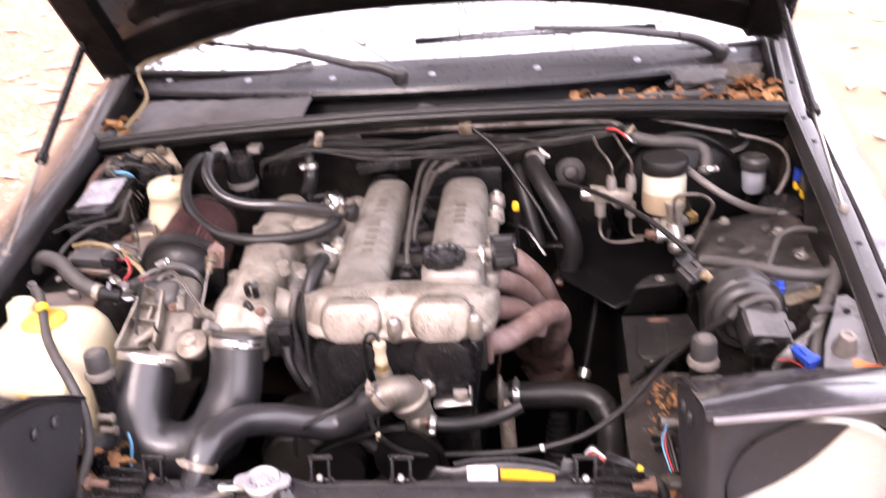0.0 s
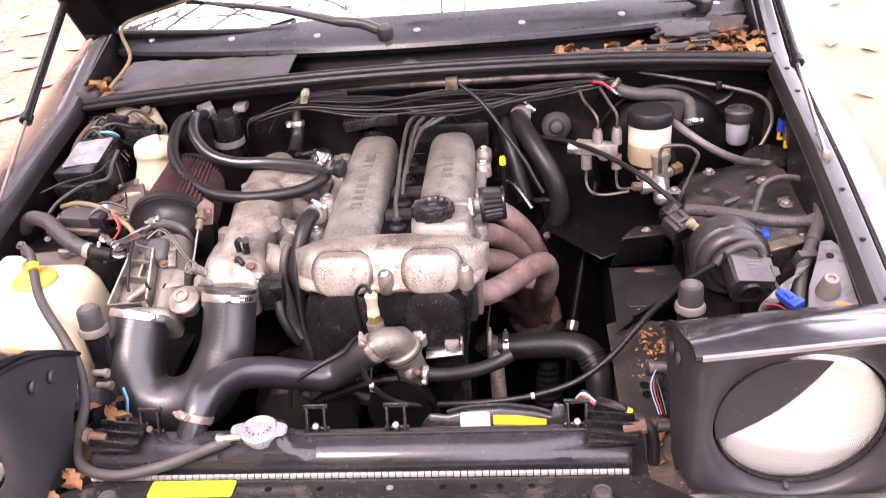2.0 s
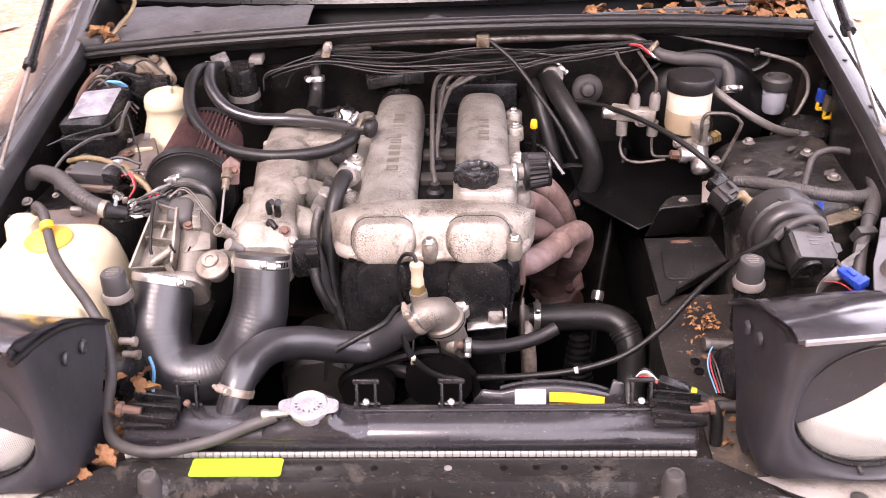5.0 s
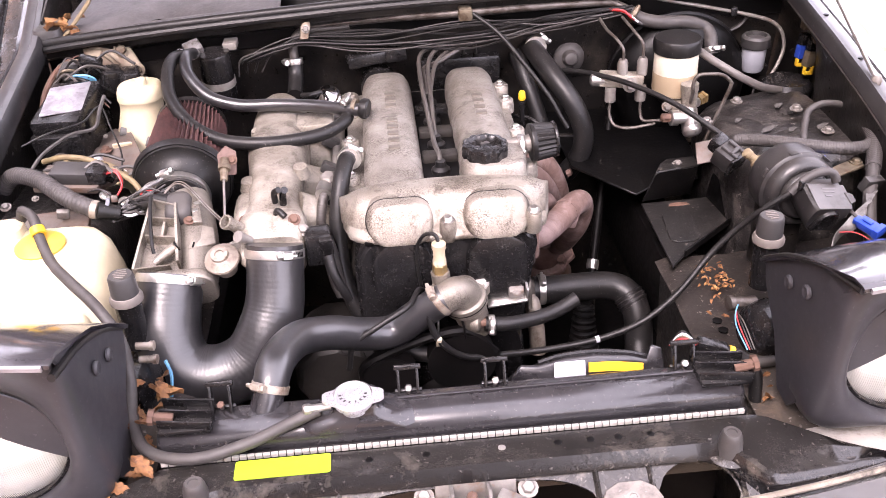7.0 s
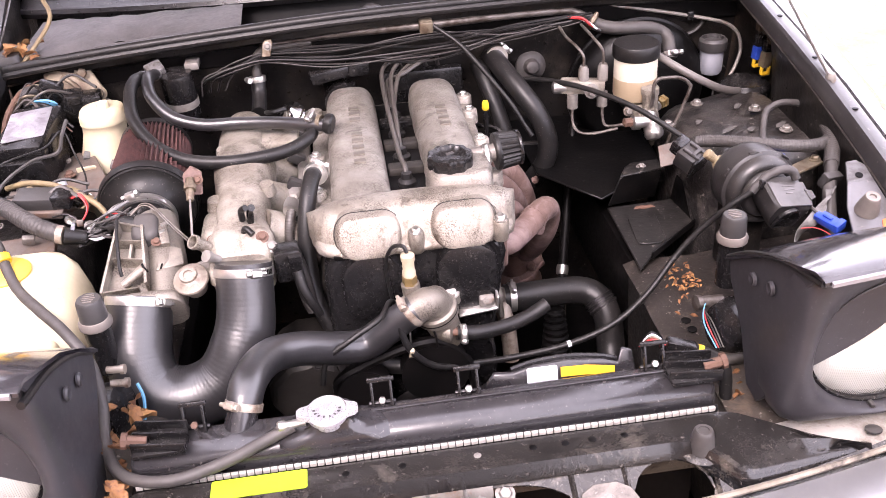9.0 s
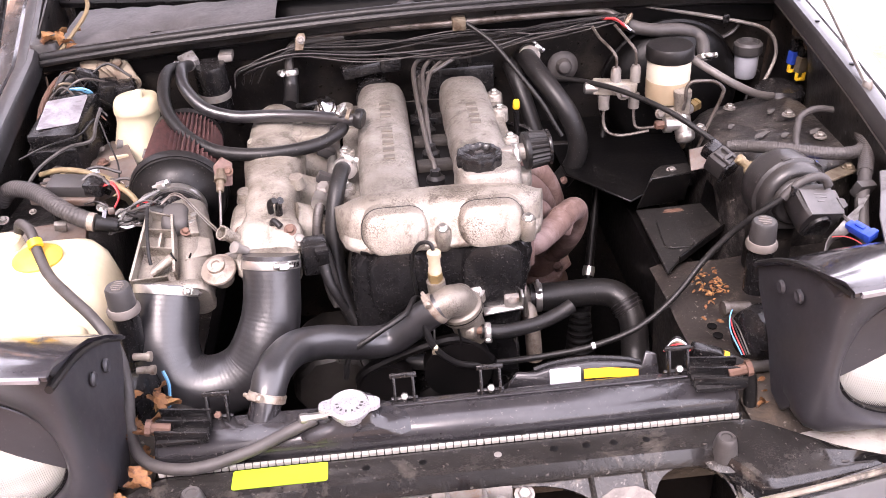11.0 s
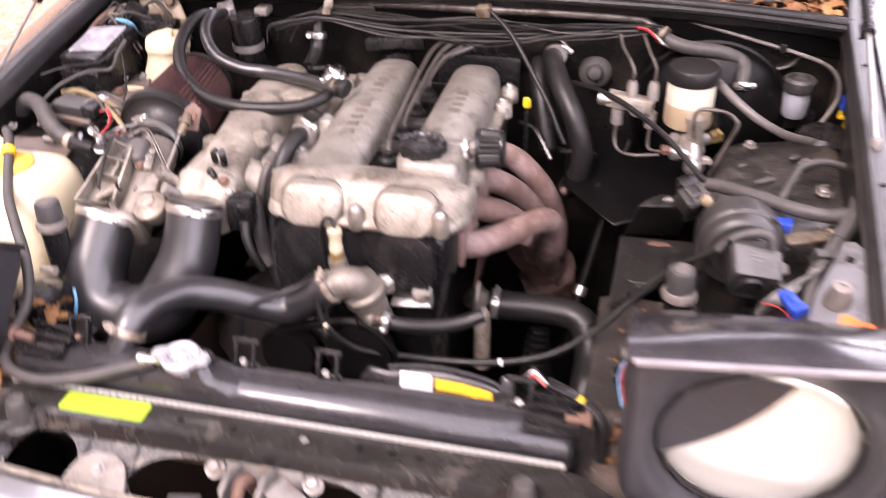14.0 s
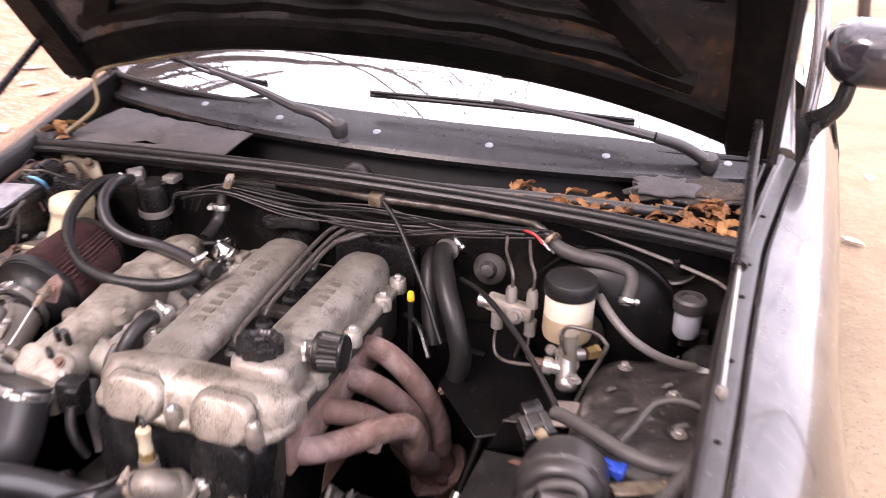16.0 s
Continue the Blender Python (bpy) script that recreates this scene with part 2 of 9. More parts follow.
M["grey_paint"] = surface("weathered dark grey paint", (0.125, 0.124, 0.132), (0.085, 0.084, 0.090), 22, 0.24, 0.45, metal=0.3, dust=0.14, bump=0.08, bump_scale=200, stain=(0.032, 0.030, 0.030), stain_scale=30, s0=0.52, s1=0.66, speck=0.3, speck_scale=120)
M["edge_grey"] = surface("pale grey lid edge", (0.25, 0.24, 0.25), (0.18, 0.172, 0.18), 30, 0.35, 0.55, metal=0.3)
M["panel"] = surface("dusty glossy black panel", (0.0042, 0.004, 0.0044), (0.008, 0.0075, 0.0078), 10, 0.08, 0.26, dust=0.13, dust_col=(0.17, 0.15, 0.13), bump=0.10, bump_scale=140, stain=(0.12, 0.105, 0.088), stain_scale=13, s0=0.57, s1=0.80, speck=0.22, speck_scale=150, pits=(0.10, 0.09, 0.082), pit_mask=(0.6, 0.82), spec=0.5)
M["old_pipe"] = surface("browned steel pipe", (0.135, 0.120, 0.108), (0.075, 0.066, 0.059), 40, 0.32, 0.55, metal=0.5, dust=0.12, stain=(0.04, 0.029, 0.022), stain_scale=40)
M["tank_plastic"] = surface("faded black tank plastic", (0.013, 0.0122, 0.0135), (0.022, 0.0208, 0.0225), 16, 0.1, 0.28, dust=0.12, dust_col=(0.16, 0.148, 0.148), bump=0.08, bump_scale=300, spec=0.6, speck=0.2, speck_scale=260)
M["cast_smooth"] = surface("soot-stained satin aluminium", (0.42, 0.392, 0.35), (0.29, 0.265, 0.232), 22, 0.34, 0.58, metal=0.5, bump=0.45, bump_scale=480, blotch=(0.14, 0.118, 0.096), blotch_scale=17, stain=(0.085, 0.071, 0.058), stain_scale=36, s0=0.54, s1=0.70, pits=(0.10, 0.083, 0.068), pit_mask=(0.42, 0.66), bump2=0.2)
M["pillar"] = surface("bright satin pillar trim", (0.34, 0.335, 0.345), (0.25, 0.245, 0.25), 20, 0.16, 0.3, metal=0.75, stain=(0.15, 0.14, 0.14), stain_scale=14, s0=0.52, s1=0.7)
M["brown_plate"] = surface("dusty rust-brown sheet metal", (0.13, 0.105, 0.09), (0.085, 0.066, 0.056), 18, 0.4, 0.7, metal=0.2, dust=0.45, dust_col=(0.24, 0.205, 0.18), stain=(0.09, 0.05, 0.032), stain_scale=26, bump=0.2, bump_scale=160)
M["rust_mid"] = surface("scaly brown rust", (0.10, 0.058, 0.047), (0.15, 0.092, 0.077), 26, 0.6, 0.85, bump=0.4, bump_scale=300, stain=(0.055, 0.028, 0.02), stain_scale=34)
M["box_grey"] = surface("scuffed grey plastic", (0.075, 0.072, 0.074), (0.05, 0.048, 0.05), 30, 0.3, 0.5, dust=0.2)
M["orange"] = surface("orange rag", (0.62, 0.16, 0.04), (0.5, 0.12, 0.03), 50, 0.8)
M["leaf"] = surface("dead brown leaves", (0.15, 0.060, 0.020), (0.25, 0.115, 0.036), 35, 0.6, 0.85, stain=(0.085, 0.033, 0.014), stain_scale=60)
M["leaf_pale"] = surface("bleached leaves", (0.33, 0.175, 0.062), (0.22, 0.098, 0.036), 20, 0.7, 0.9, stain=(0.19, 0.075, 0.03), stain_scale=25)
M["leaf_bleached"] = surface("weathered pale leaves", (0.60, 0.50, 0.40), (0.46, 0.36, 0.27), 20, 0.7, 0.9, stain=(0.34, 0.22, 0.13), stain_scale=25, s0=0.55, s1=0.7)
M["black_tray"] = surface("near-black tray steel", (0.0016, 0.0015, 0.0016), (0.0030, 0.0027, 0.0026), 18, 0.25, 0.5, bump=0.2, bump_scale=120, stain=(0.009, 0.0078, 0.0068), stain_scale=20, s0=0.60, s1=0.74, speck=0.06, speck_scale=130, spec=0.2)
M["cowl_black"] = surface("weathered satin black cowl", (0.0075, 0.007, 0.0078), (0.013, 0.0122, 0.013), 12, 0.2, 0.4, dust=0.04, dust_col=(0.13, 0.12, 0.12), bump=0.1, bump_scale=200, stain=(0.018, 0.016, 0.0155), stain_scale=9, s0=0.55, s1=0.72, spec=0.4, speck=0.2, speck_scale=160)
M["arm_grey"] = surface("faded black wiper paint", (0.040, 0.039, 0.042), (0.026, 0.025, 0.027), 30, 0.25, 0.45, dust=0.14, spec=0.5)
M["worn_plate"] = surface("worn satin metal plate", (0.075, 0.072, 0.072), (0.035, 0.033, 0.033), 26, 0.22, 0.45, metal=0.4, dust=0.15, stain=(0.018, 0.0165, 0.016), stain_scale=30, s0=0.54, s1=0.68)
M["worn_alu"] = surface("worn bright alloy", (0.42, 0.405, 0.40), (0.26, 0.25, 0.245), 40, 0.25, 0.45, metal=0.7, stain=(0.12, 0.10, 0.085), stain_scale=50)
M["dark_bar"] = surface("darker raised casting", (0.19, 0.168, 0.142), (0.12, 0.104, 0.086), 60, 0.4, 0.6, metal=0.4, bump=0.3)
M["tray_floor"] = surface("dusty black tray steel", (0.010, 0.0093, 0.0088), (0.018, 0.0165, 0.0155), 18, 0.28, 0.5, bump=0.25, bump_scale=120, stain=(0.040, 0.035, 0.031), stain_scale=22, s0=0.56, s1=0.72, speck=0.35, speck_scale=120, spec=0.35, bump2=0.3)
M["nipple_tan"] = surface("stained tan plastic", (0.27, 0.215, 0.135), (0.19, 0.145, 0.085), 60, 0.4, 0.6, stain=(0.10, 0.07, 0.04), stain_scale=70)
M["crimp"] = surface("pale crimped aluminium", (0.46, 0.44, 0.405), (0.34, 0.32, 0.29), 60, 0.4, 0.6, metal=0.3, stain=(0.16, 0.14, 0.12), stain_scale=40, s0=0.56, s1=0.7)
M["beige"] = surface("pale dusty primer", (0.46, 0.43, 0.39), (0.36, 0.33, 0.30), 14, 0.5, 0.75, stain=(0.22, 0.19, 0.16), stain_scale=24)
M["wing"] = surface("weathered dark metallic wing edge", (0.040, 0.038, 0.039), (0.024, 0.0225, 0.0225), 12, 0.26, 0.46, metal=0.3, coat=0.2, dust=0.12, dust_col=(0.20, 0.185, 0.175), stain=(0.016, 0.0145, 0.014), stain_scale=26, s0=0.55, s1=0.7, speck=0.2, speck_scale=120)
M["cap"] = surface("radiator cap label", (0.50, 0.49, 0.515), (0.38, 0.37, 0.39), 60, 0.2, 0.38, metal=0.5)
M["tan"] = surface("tan rubber hose", (0.22, 0.165, 0.085), (0.15, 0.11, 0.06), 40, 0.5)
M["dirty_cowl"] = surface("dusty cowl sheet", (0.034, 0.031, 0.032), (0.062, 0.057, 0.058), 16, 0.5, 0.8, dust=0.3, dust_col=(0.17, 0.155, 0.152), stain=(0.018, 0.016, 0.016), stain_scale=9, bump=0.2, bump_scale=90, bump2=0.3)
M["bark"] = surface("bare branch bark", (0.08, 0.065, 0.055), (0.05, 0.04, 0.035), 10, 0.9)


def glass(name, tint, reflect, rough=0.02):
    """A dark pane that mirrors the sky; what lies behind shows through dimly."""
    m = bpy.data.materials.new(name)
    m.use_nodes = True
    nt = m.node_tree
    out = nt.nodes["Material Output"]
    b = nt.nodes["Principled BSDF"]
    b.inputs["Base Color"].default_value = (*tint, 1)
    b.inputs["Roughness"].default_value, b.inputs["Transmission Weight"].default_value = rough, 0.85
    b.inputs["IOR"].default_value = 1.45
    g = nt.nodes.new("ShaderNodeBsdfGlossy")
    g.inputs["Roughness"].default_value = rough
    x = nt.nodes.new("ShaderNodeMixShader")
    x.inputs[0].default_value = reflect
    nt.links.new(b.outputs[0], x.inputs[1])
    nt.links.new(g.outputs[0], x.inputs[2])
    nt.links.new(x.outputs[0], out.inputs[0])
    return m


M["windscreen"] = glass("windscreen glass", (0.3, 0.3, 0.32), 0.76)


# ---- mesh tools ----
origin = {}


def thing(name, base, label, category, group="", kind=""):
    ob = new(name)
    ob.location = base
    ob.empty_display_size = 0.05
    origin[ob] = Vector(base)
    return tagged(ob, label, category, group, kind)


def finish(bm, smooth=True, angle=40):
    bmesh.ops.recalc_face_normals(bm, faces=bm.faces)
    if smooth:
        lim = radians(angle)
        for f in bm.faces:
            f.smooth = True
        for e in bm.edges:
            if len(e.link_faces) == 2 and e.calc_face_angle(0.0) > lim:
                e.smooth = False
    return bm


def part(name, bm, mat, parent=None, label="", smooth=True, angle=40, kind=""):
    """Links a bmesh built in the place's own metres as one mesh under a thing or a part."""
    finish(bm, smooth, angle)
    base = origin[parent] if parent is not None else Vector((0, 0, 0))
    bm.transform(Matrix.Translation(-base))
    me = bpy.data.meshes.new(name)
    bm.to_mesh(me)
    bm.free()
    me.materials.append(M[mat] if isinstance(mat, str) else mat)
    ob = new(name, me)
    if parent is not None:
        ob.parent = parent
    origin[ob] = base
    return tagged(ob, label, kind=kind)


def smooth_path(pts, n=6):
    p = [Vector(q) for q in pts]
    if len(p) == 2:
        return [p[0].lerp(p[1], i / n) for i in range(n + 1)]
    e = [p[0] * 2 - p[1]] + p + [p[-1] * 2 - p[-2]]
    out = []
    for i in range(1, len(e) - 2):
        a, b, c, d = e[i - 1:i + 3]
        for k in range(n):
            t = k / n
            out.append(0.5 * ((2 * b) + (c - a) * t + (2 * a - 5 * b + 4 * c - d) * t * t + (3 * b - a - 3 * c + d) * t ** 3))
    out.append(p[-1])
    return out


def add_tube(bm, pts, r, seg=12, n=6, cap=True, rib=0.0, ribs=0.0, smoothed=True):
    """A tube along a curve; r a radius, or several evenly spaced along it; ribs a metre give it corrugation."""
    path = smooth_path(pts, n) if smoothed else [Vector(p) for p in pts]
    if ribs:
        length = sum((b - a).length for a, b in zip(path, path[1:]))
        steps = max(8, int(length * ribs * 4))
        fine, acc = [], 0.0
        seglen = [(b - a).length for a, b in zip(path, path[1:])]
        for s in range(steps + 1):
            want, k, run = length * s / steps, 0, 0.0
            while k < len(seglen) - 1 and run + seglen[k] < want:
                run += seglen[k]
                k += 1
            fine.append(path[k].lerp(path[k + 1], (want - run) / max(seglen[k], 1e-9)))
        path = fine
    radii = [r, r] if isinstance(r, (int, float)) else list(r)
    r0 = radii[0]
    rings, up = [], None
    for i, p in enumerate(path):
        d = (path[min(i + 1, len(path) - 1)] - path[max(i - 1, 0)]).normalized()
        if up is None:
            up = d.orthogonal().normalized()
        else:
            up = (up - d * up.dot(d)).normalized()
        side = d.cross(up)
        f = i / (len(path) - 1) * (len(radii) - 1)
        j = min(int(f), len(radii) - 2)
        rr = radii[j] + (radii[j + 1] - radii[j]) * (f - j)
        if ribs:
            rr += rib * (1 if (i // 2) % 2 else -1) * (0.55 + 0.9 * abs(noise.noise((i * 0.13, r0 * 300, 0.0))))
        rings.append([bm.verts.new(p + (up * math.cos(a) + side * math.sin(a)) * rr) for a in [2 * math.pi * k / seg for k in range(seg)]])
    for a, b in zip(rings, rings[1:]):
        for k in range(seg):
            bm.faces.new((a[k], a[(k + 1) % seg], b[(k + 1) % seg], b[k]))
    if cap:
        bm.faces.new(rings[0])
        bm.faces.new(rings[-1])
    return bm


def tube(pts, r, seg=12, n=6, **kw):
    return add_tube(bmesh.new(), pts, r, seg, n, **kw)


def frame_of(axis):
    z = Vector(axis).normalized()
    x = z.orthogonal().normalized()
    return Matrix((x, z.cross(x), z)).transposed()


def add_lathe(bm, profile, at, axis=(0, 0, 1), seg=24, wave=0.0, waves=0, cap=True):
    """A turned form: (radius, height) pairs along the axis. wave: flutes round the rim."""
    f, at = frame_of(axis), Vector(at)
    rings = []
    for r, h in profile:
        ring = []
        for k in range(seg):
            a = 2 * math.pi * k / seg
            rr = r * (1 + wave * math.cos(waves * a))
            ring.append(bm.verts.new(at + f @ Vector((rr * math.cos(a), rr * math.sin(a), h))))
        rings.append(ring)
    for a, b in zip(rings, rings[1:]):
        for k in range(seg):
            bm.faces.new((a[k], a[(k + 1) % seg], b[(k + 1) % seg], b[k]))
    if cap:
        bm.faces.new(rings[0])
        bm.faces.new(rings[-1])
    return bm


def lathe(profile, at, axis=(0, 0, 1), seg=24, **kw):
    return add_lathe(bmesh.new(), profile, at, axis, seg, **kw)


def add_box(bm, at, size, rot=(0, 0, 0), bevel=0.003, seg=2, taper=1.0):
    m = Matrix.Translation(at) @ Euler([radians(a) for a in rot]).to_matrix().to_4x4()
    t = bmesh.new()
    bmesh.ops.create_cube(t, size=1.0)
    for v in t.verts:
        k = taper if v.co.z > 0 else 1.0
        v.co = Vector((v.co.x * size[0] * k, v.co.y * size[1] * k, v.co.z * size[2]))
    if bevel:
        bmesh.ops.bevel(t, geom=t.edges[:] + t.verts[:], offset=min(bevel, min(size) * 0.45), segments=seg, affect="EDGES", profile=0.5)
    t.transform(m)
    return join(bm, t)


def join(bm, t):
    new_verts = [bm.verts.new(v.co) for v in t.verts]
    t.verts.index_update()
    for f in t.faces:
        bm.faces.new([new_verts[v.index] for v in f.verts])
    t.free()
    return bm


def box(at, size, rot=(0, 0, 0), bevel=0.003, seg=2, taper=1.0):
    return add_box(bmesh.new(), at, size, rot, bevel, seg, taper)


def add_loft(bm, rings, cap=True, closed=True):
    rows = [[bm.verts.new(p) for p in ring] for ring in rings]
    n = len(rows[0])
    for a, b in zip(rows, rows[1:]):
        for k in range(n if closed else n - 1):
            bm.faces.new((a[k], a[(k + 1) % n], b[(k + 1) % n], b[k]))
    if cap and closed:
        bm.faces.new(rows[0])
        bm.faces.new(rows[-1])
    return bm


def loft(rings, cap=True, closed=True):
    return add_loft(bmesh.new(), rings, cap, closed)


def sheet(rings, thick):
    """An open skin of rows of points, given thickness."""
    bm = loft(rings, closed=False)
    bmesh.ops.recalc_face_normals(bm, faces=bm.faces)
    bmesh.ops.solidify(bm, geom=bm.faces[:], thickness=thick)
    return bm


def plate(outline, to_world, thick, bevel=0.001):
    """A flat outline (u, v) laid into the place by to_world(u, v, w) and given thickness."""
    bm = bmesh.new()
    a = [bm.verts.new(to_world(u, v, 0)) for u, v in outline]
    b = [bm.verts.new(to_world(u, v, thick)) for u, v in outline]
    n = len(a)
    bm.faces.new(a)
    bm.faces.new(b)
    for k in range(n):
        bm.faces.new((a[k], a[(k + 1) % n], b[(k + 1) % n], b[k]))
    if bevel:
        bmesh.ops.recalc_face_normals(bm, faces=bm.faces)
        bmesh.ops.bevel(bm, geom=[e for e in bm.edges], offset=bevel, segments=1, affect="EDGES")
    return bm


def rounded(w, h, r, n=4):
    pts = []
    for cx, cy, a0 in ((w / 2 - r, h / 2 - r, 0), (-w / 2 + r, h / 2 - r, 90), (-w / 2 + r, -h / 2 + r, 180), (w / 2 - r, -h / 2 + r, 270)):
        for k in range(n + 1):
            a = radians(a0 + 90 * k / n)
            pts.append((cx + r * math.cos(a), cy + r * math.sin(a)))
    return pts


def lerp_table(table, y):
    for (y0, *a), (y1, *b) in zip(table, table[1:]):
        if y <= y1:
            t = max(0.0, min(1.0, (y - y0) / (y1 - y0)))
            return [p + (q - p) * t for p, q in zip(a, b)]
    return list(table[-1][1:])


def bolt(at, parent, r=0.007, axis=(0, 0, 1), mat="steel", name="bolt", washer=True):
    bm = bmesh.new()
    if washer:
        add_lathe(bm, [(r * 1.5, 0), (r * 1.5, r * 0.25), (r * 1.1, r * 0.3)], at, axis, 14)
    add_lathe(bm, [(r, 0), (r, r * 0.9), (r * 0.8, r * 1.1)], at, axis, 6)
    return part(name, bm, mat, parent)


def clamp(at, axis, r, parent, width=0.012, screw_dir=(1, 0, 0.3), mat="steel"):
    """A worm-drive hose clamp: slotted band, housing and hexagon screw."""
    width *= 0.82
    bm = lathe([(r, -width / 2), (r + 0.0010, -width / 2), (r + 0.0012, -width / 2 + 0.0008), (r + 0.0012, width / 2 - 0.0008), (r + 0.0010, width / 2), (r, width / 2)], at, axis, 36)
    band = part("clamp_band", bm, mat, parent, "bright steel worm-drive hose clamp")
    a = Vector(axis).normalized()
    s = Vector(screw_dir)
    s = (s - a * s.dot(a)).normalized()
    t = a.cross(s)
    at = Vector(at)
    k = min(1.0, r / 0.03)
    h = 0.0075 * (0.55 + 0.45 * k)
    c = at + s * (r + 0.0012)
    rings = []
    for q in (-1.0, -0.85, 0.85, 1.0):
        f = 1.0 if abs(q) < 0.9 else 0.86
        rings.append([c + t * (0.0065 * q) + a * (u * width * 0.56 * f) + s * (v * h * f) for u, v in ((-1, -0.1), (-1, 0.55), (-0.6, 1.0), (0.6, 1.0), (1, 0.55), (1, -0.1))])
    part("clamp_housing", loft(rings), mat, band)
    c2 = c + s * (h * 0.52)
    bm = lathe([(0.0026, -0.012), (0.0028, 0.006), (0.0026, 0.008)], c2, t, 8)
    add_lathe(bm, [(0.0044, 0.0075), (0.0048, 0.0082), (0.0048, 0.0118), (0.0040, 0.0128)], c2, t, 6)
    part("clamp_screw", bm, mat, band)
    if r > 0.018:
        bm = bmesh.new()
        for n in range(7):
            ang = (0.0095 + 0.0030 * n) / (r + 0.0012)
            d = s * math.cos(ang) - t * math.sin(ang)
            e_ = s * -math.sin(ang) - t * math.cos(ang)
            p = at + d * (r + 0.0013)
            q = [p + a * (i * width * 0.30) + e_ * (j * 0.00075 + i * 0.0006) for i, j in ((-1, -1), (1, -1), (1, 1), (-1, 1))]
            add_loft(bm, [[v - d * 0.0004 for v in q], [v + d * 0.0003 for v in q]])
        part("clamp_slots", bm, "deep", band, "dark slots in the band")
    return band
def hose(name, pts, r, label, category="hose", mat="rubber", seg=14, ribs=0.0, rib=0.0, n=6, group=""):
    mid = Vector(pts[len(pts) // 2])
    h = thing(name, mid, label, category, group)
    part("tube", tube(pts, r, seg, n, ribs=ribs, rib=rib), mat, h)
    return h


# ---- the ground ----
def ground_height(x, y):
    # Unseen bank, added so the far wing mirrors tan ground.
    added_bank = max(0.0, -3.2 - x)
    return 0.62 * added_bank * added_bank / (added_bank + 1.5) + 0.02 * noise.noise((x * 0.7, y * 0.7, 0.0)) + 0.008 * noise.noise((x * 4, y * 4, 3.0))


def make_ground():
    m = bpy.data.materials.new("leaf litter and pale drive")
    m.use_nodes = True
    nt = m.node_tree
    b = nt.nodes["Principled BSDF"]
    b.inputs["Roughness"].default_value = 0.95
    litter = ramp(nt, noise_tex(nt, 14, 8, 0.75, 0.6), (0.18, 0.094, 0.052), (0.385, 0.262, 0.172), 0.36, 0.62)
    litter = mix(nt, ramp(nt, noise_tex(nt, 1.6, 6, 0.65), (0, 0, 0), (1, 1, 1), 0.45, 0.62), litter, (0.38, 0.24, 0.155))
    litter = mix(nt, ramp(nt, noise_tex(nt, 3.2, 8, 0.74, 0.8), (0, 0, 0), (0.9,) * 3, 0.48, 0.60), litter, (0.29, 0.150, 0.098))
    litter = mix(nt, ramp(nt, noise_tex(nt, 34, 5, 0.6, 0.5), (0, 0, 0), (0.9,) * 3, 0.57, 0.63), litter, (0.60, 0.49, 0.40))
    litter = mix(nt, ramp(nt, noise_tex(nt, 48, 4, 0.6, 0.5), (0, 0, 0), (0.8,) * 3, 0.60, 0.66), litter, (0.15, 0.075, 0.045))
    drive = ramp(nt, noise_tex(nt, 26, 8, 0.7), (0.245, 0.186, 0.120), (0.315, 0.245, 0.163), 0.3, 0.7)
    drive = mix(nt, ramp(nt, noise_tex(nt, 2.2, 7, 0.68, 0.4), (0, 0, 0), (1, 1, 1), 0.48, 0.70), drive, (0.205, 0.135, 0.083))
    drive = mix(nt, ramp(nt, noise_tex(nt, 60, 4, 0.65), (0, 0, 0), (0.6,) * 3, 0.58, 0.66), drive, (0.16, 0.11, 0.07))
    c = nt.nodes.new("ShaderNodeTexCoord")
    s = nt.nodes.new("ShaderNodeSeparateXYZ")
    nt.links.new(c.outputs["Object"], s.inputs[0])
    r = nt.nodes.new("ShaderNodeMapRange")
    r.inputs[1].default_value, r.inputs[2].default_value = -0.4, 0.6
    nt.links.new(s.outputs[0], r.inputs[0])
    nt.links.new(mix(nt, r.outputs[0], litter, drive), b.inputs["Base Color"])
    bn = nt.nodes.new("ShaderNodeBump")
    bn.inputs["Strength"].default_value, bn.inputs["Distance"].default_value = 0.6, 0.02
    nt.links.new(noise_tex(nt, 30, 6, 0.7), bn.inputs["Height"])
    nt.links.new(bn.outputs[0], b.inputs["Normal"])
    bm = bmesh.new()
    xs = [-400, -120, -40, -20, -14, -11] + [-8 + 0.25 * i for i in range(65)] + [14, 40, 120, 400]
    rows = []
    for y in xs:
        rows.append([bm.verts.new((x, y + 2, ground_height(max(x, -16.0), y) if abs(y) < 60 and x < 9 else 0.0)) for x in xs])
    for a, c2 in zip(rows, rows[1:]):
        for k in range(len(xs) - 1):
            bm.faces.new((a[k], a[k + 1], c2[k + 1], c2[k]))
    g = part("ground", bm, m)
    tagged(g, "leaf-strewn bare earth meeting a pale worn driveway", "ground", kind="structure")


make_ground()

# ---- the car's body ----
car = thing("car", (0, 0.4, 0.0), "dark glossy two-seat car with its bonnet propped open", "car")

# Top lip of each inner wing: y, x, z
RAIL_R = [(-0.16, 0.612, 0.645), (0.15, 0.614, 0.700), (0.32, 0.616, 0.744), (0.47, 0.620, 0.776), (0.60, 0.622, 0.800), (0.80, 0.630, 0.826), (1.0, 0.655, 0.850), (1.2, 0.685, 0.868), (1.45, 0.70, 0.880)]
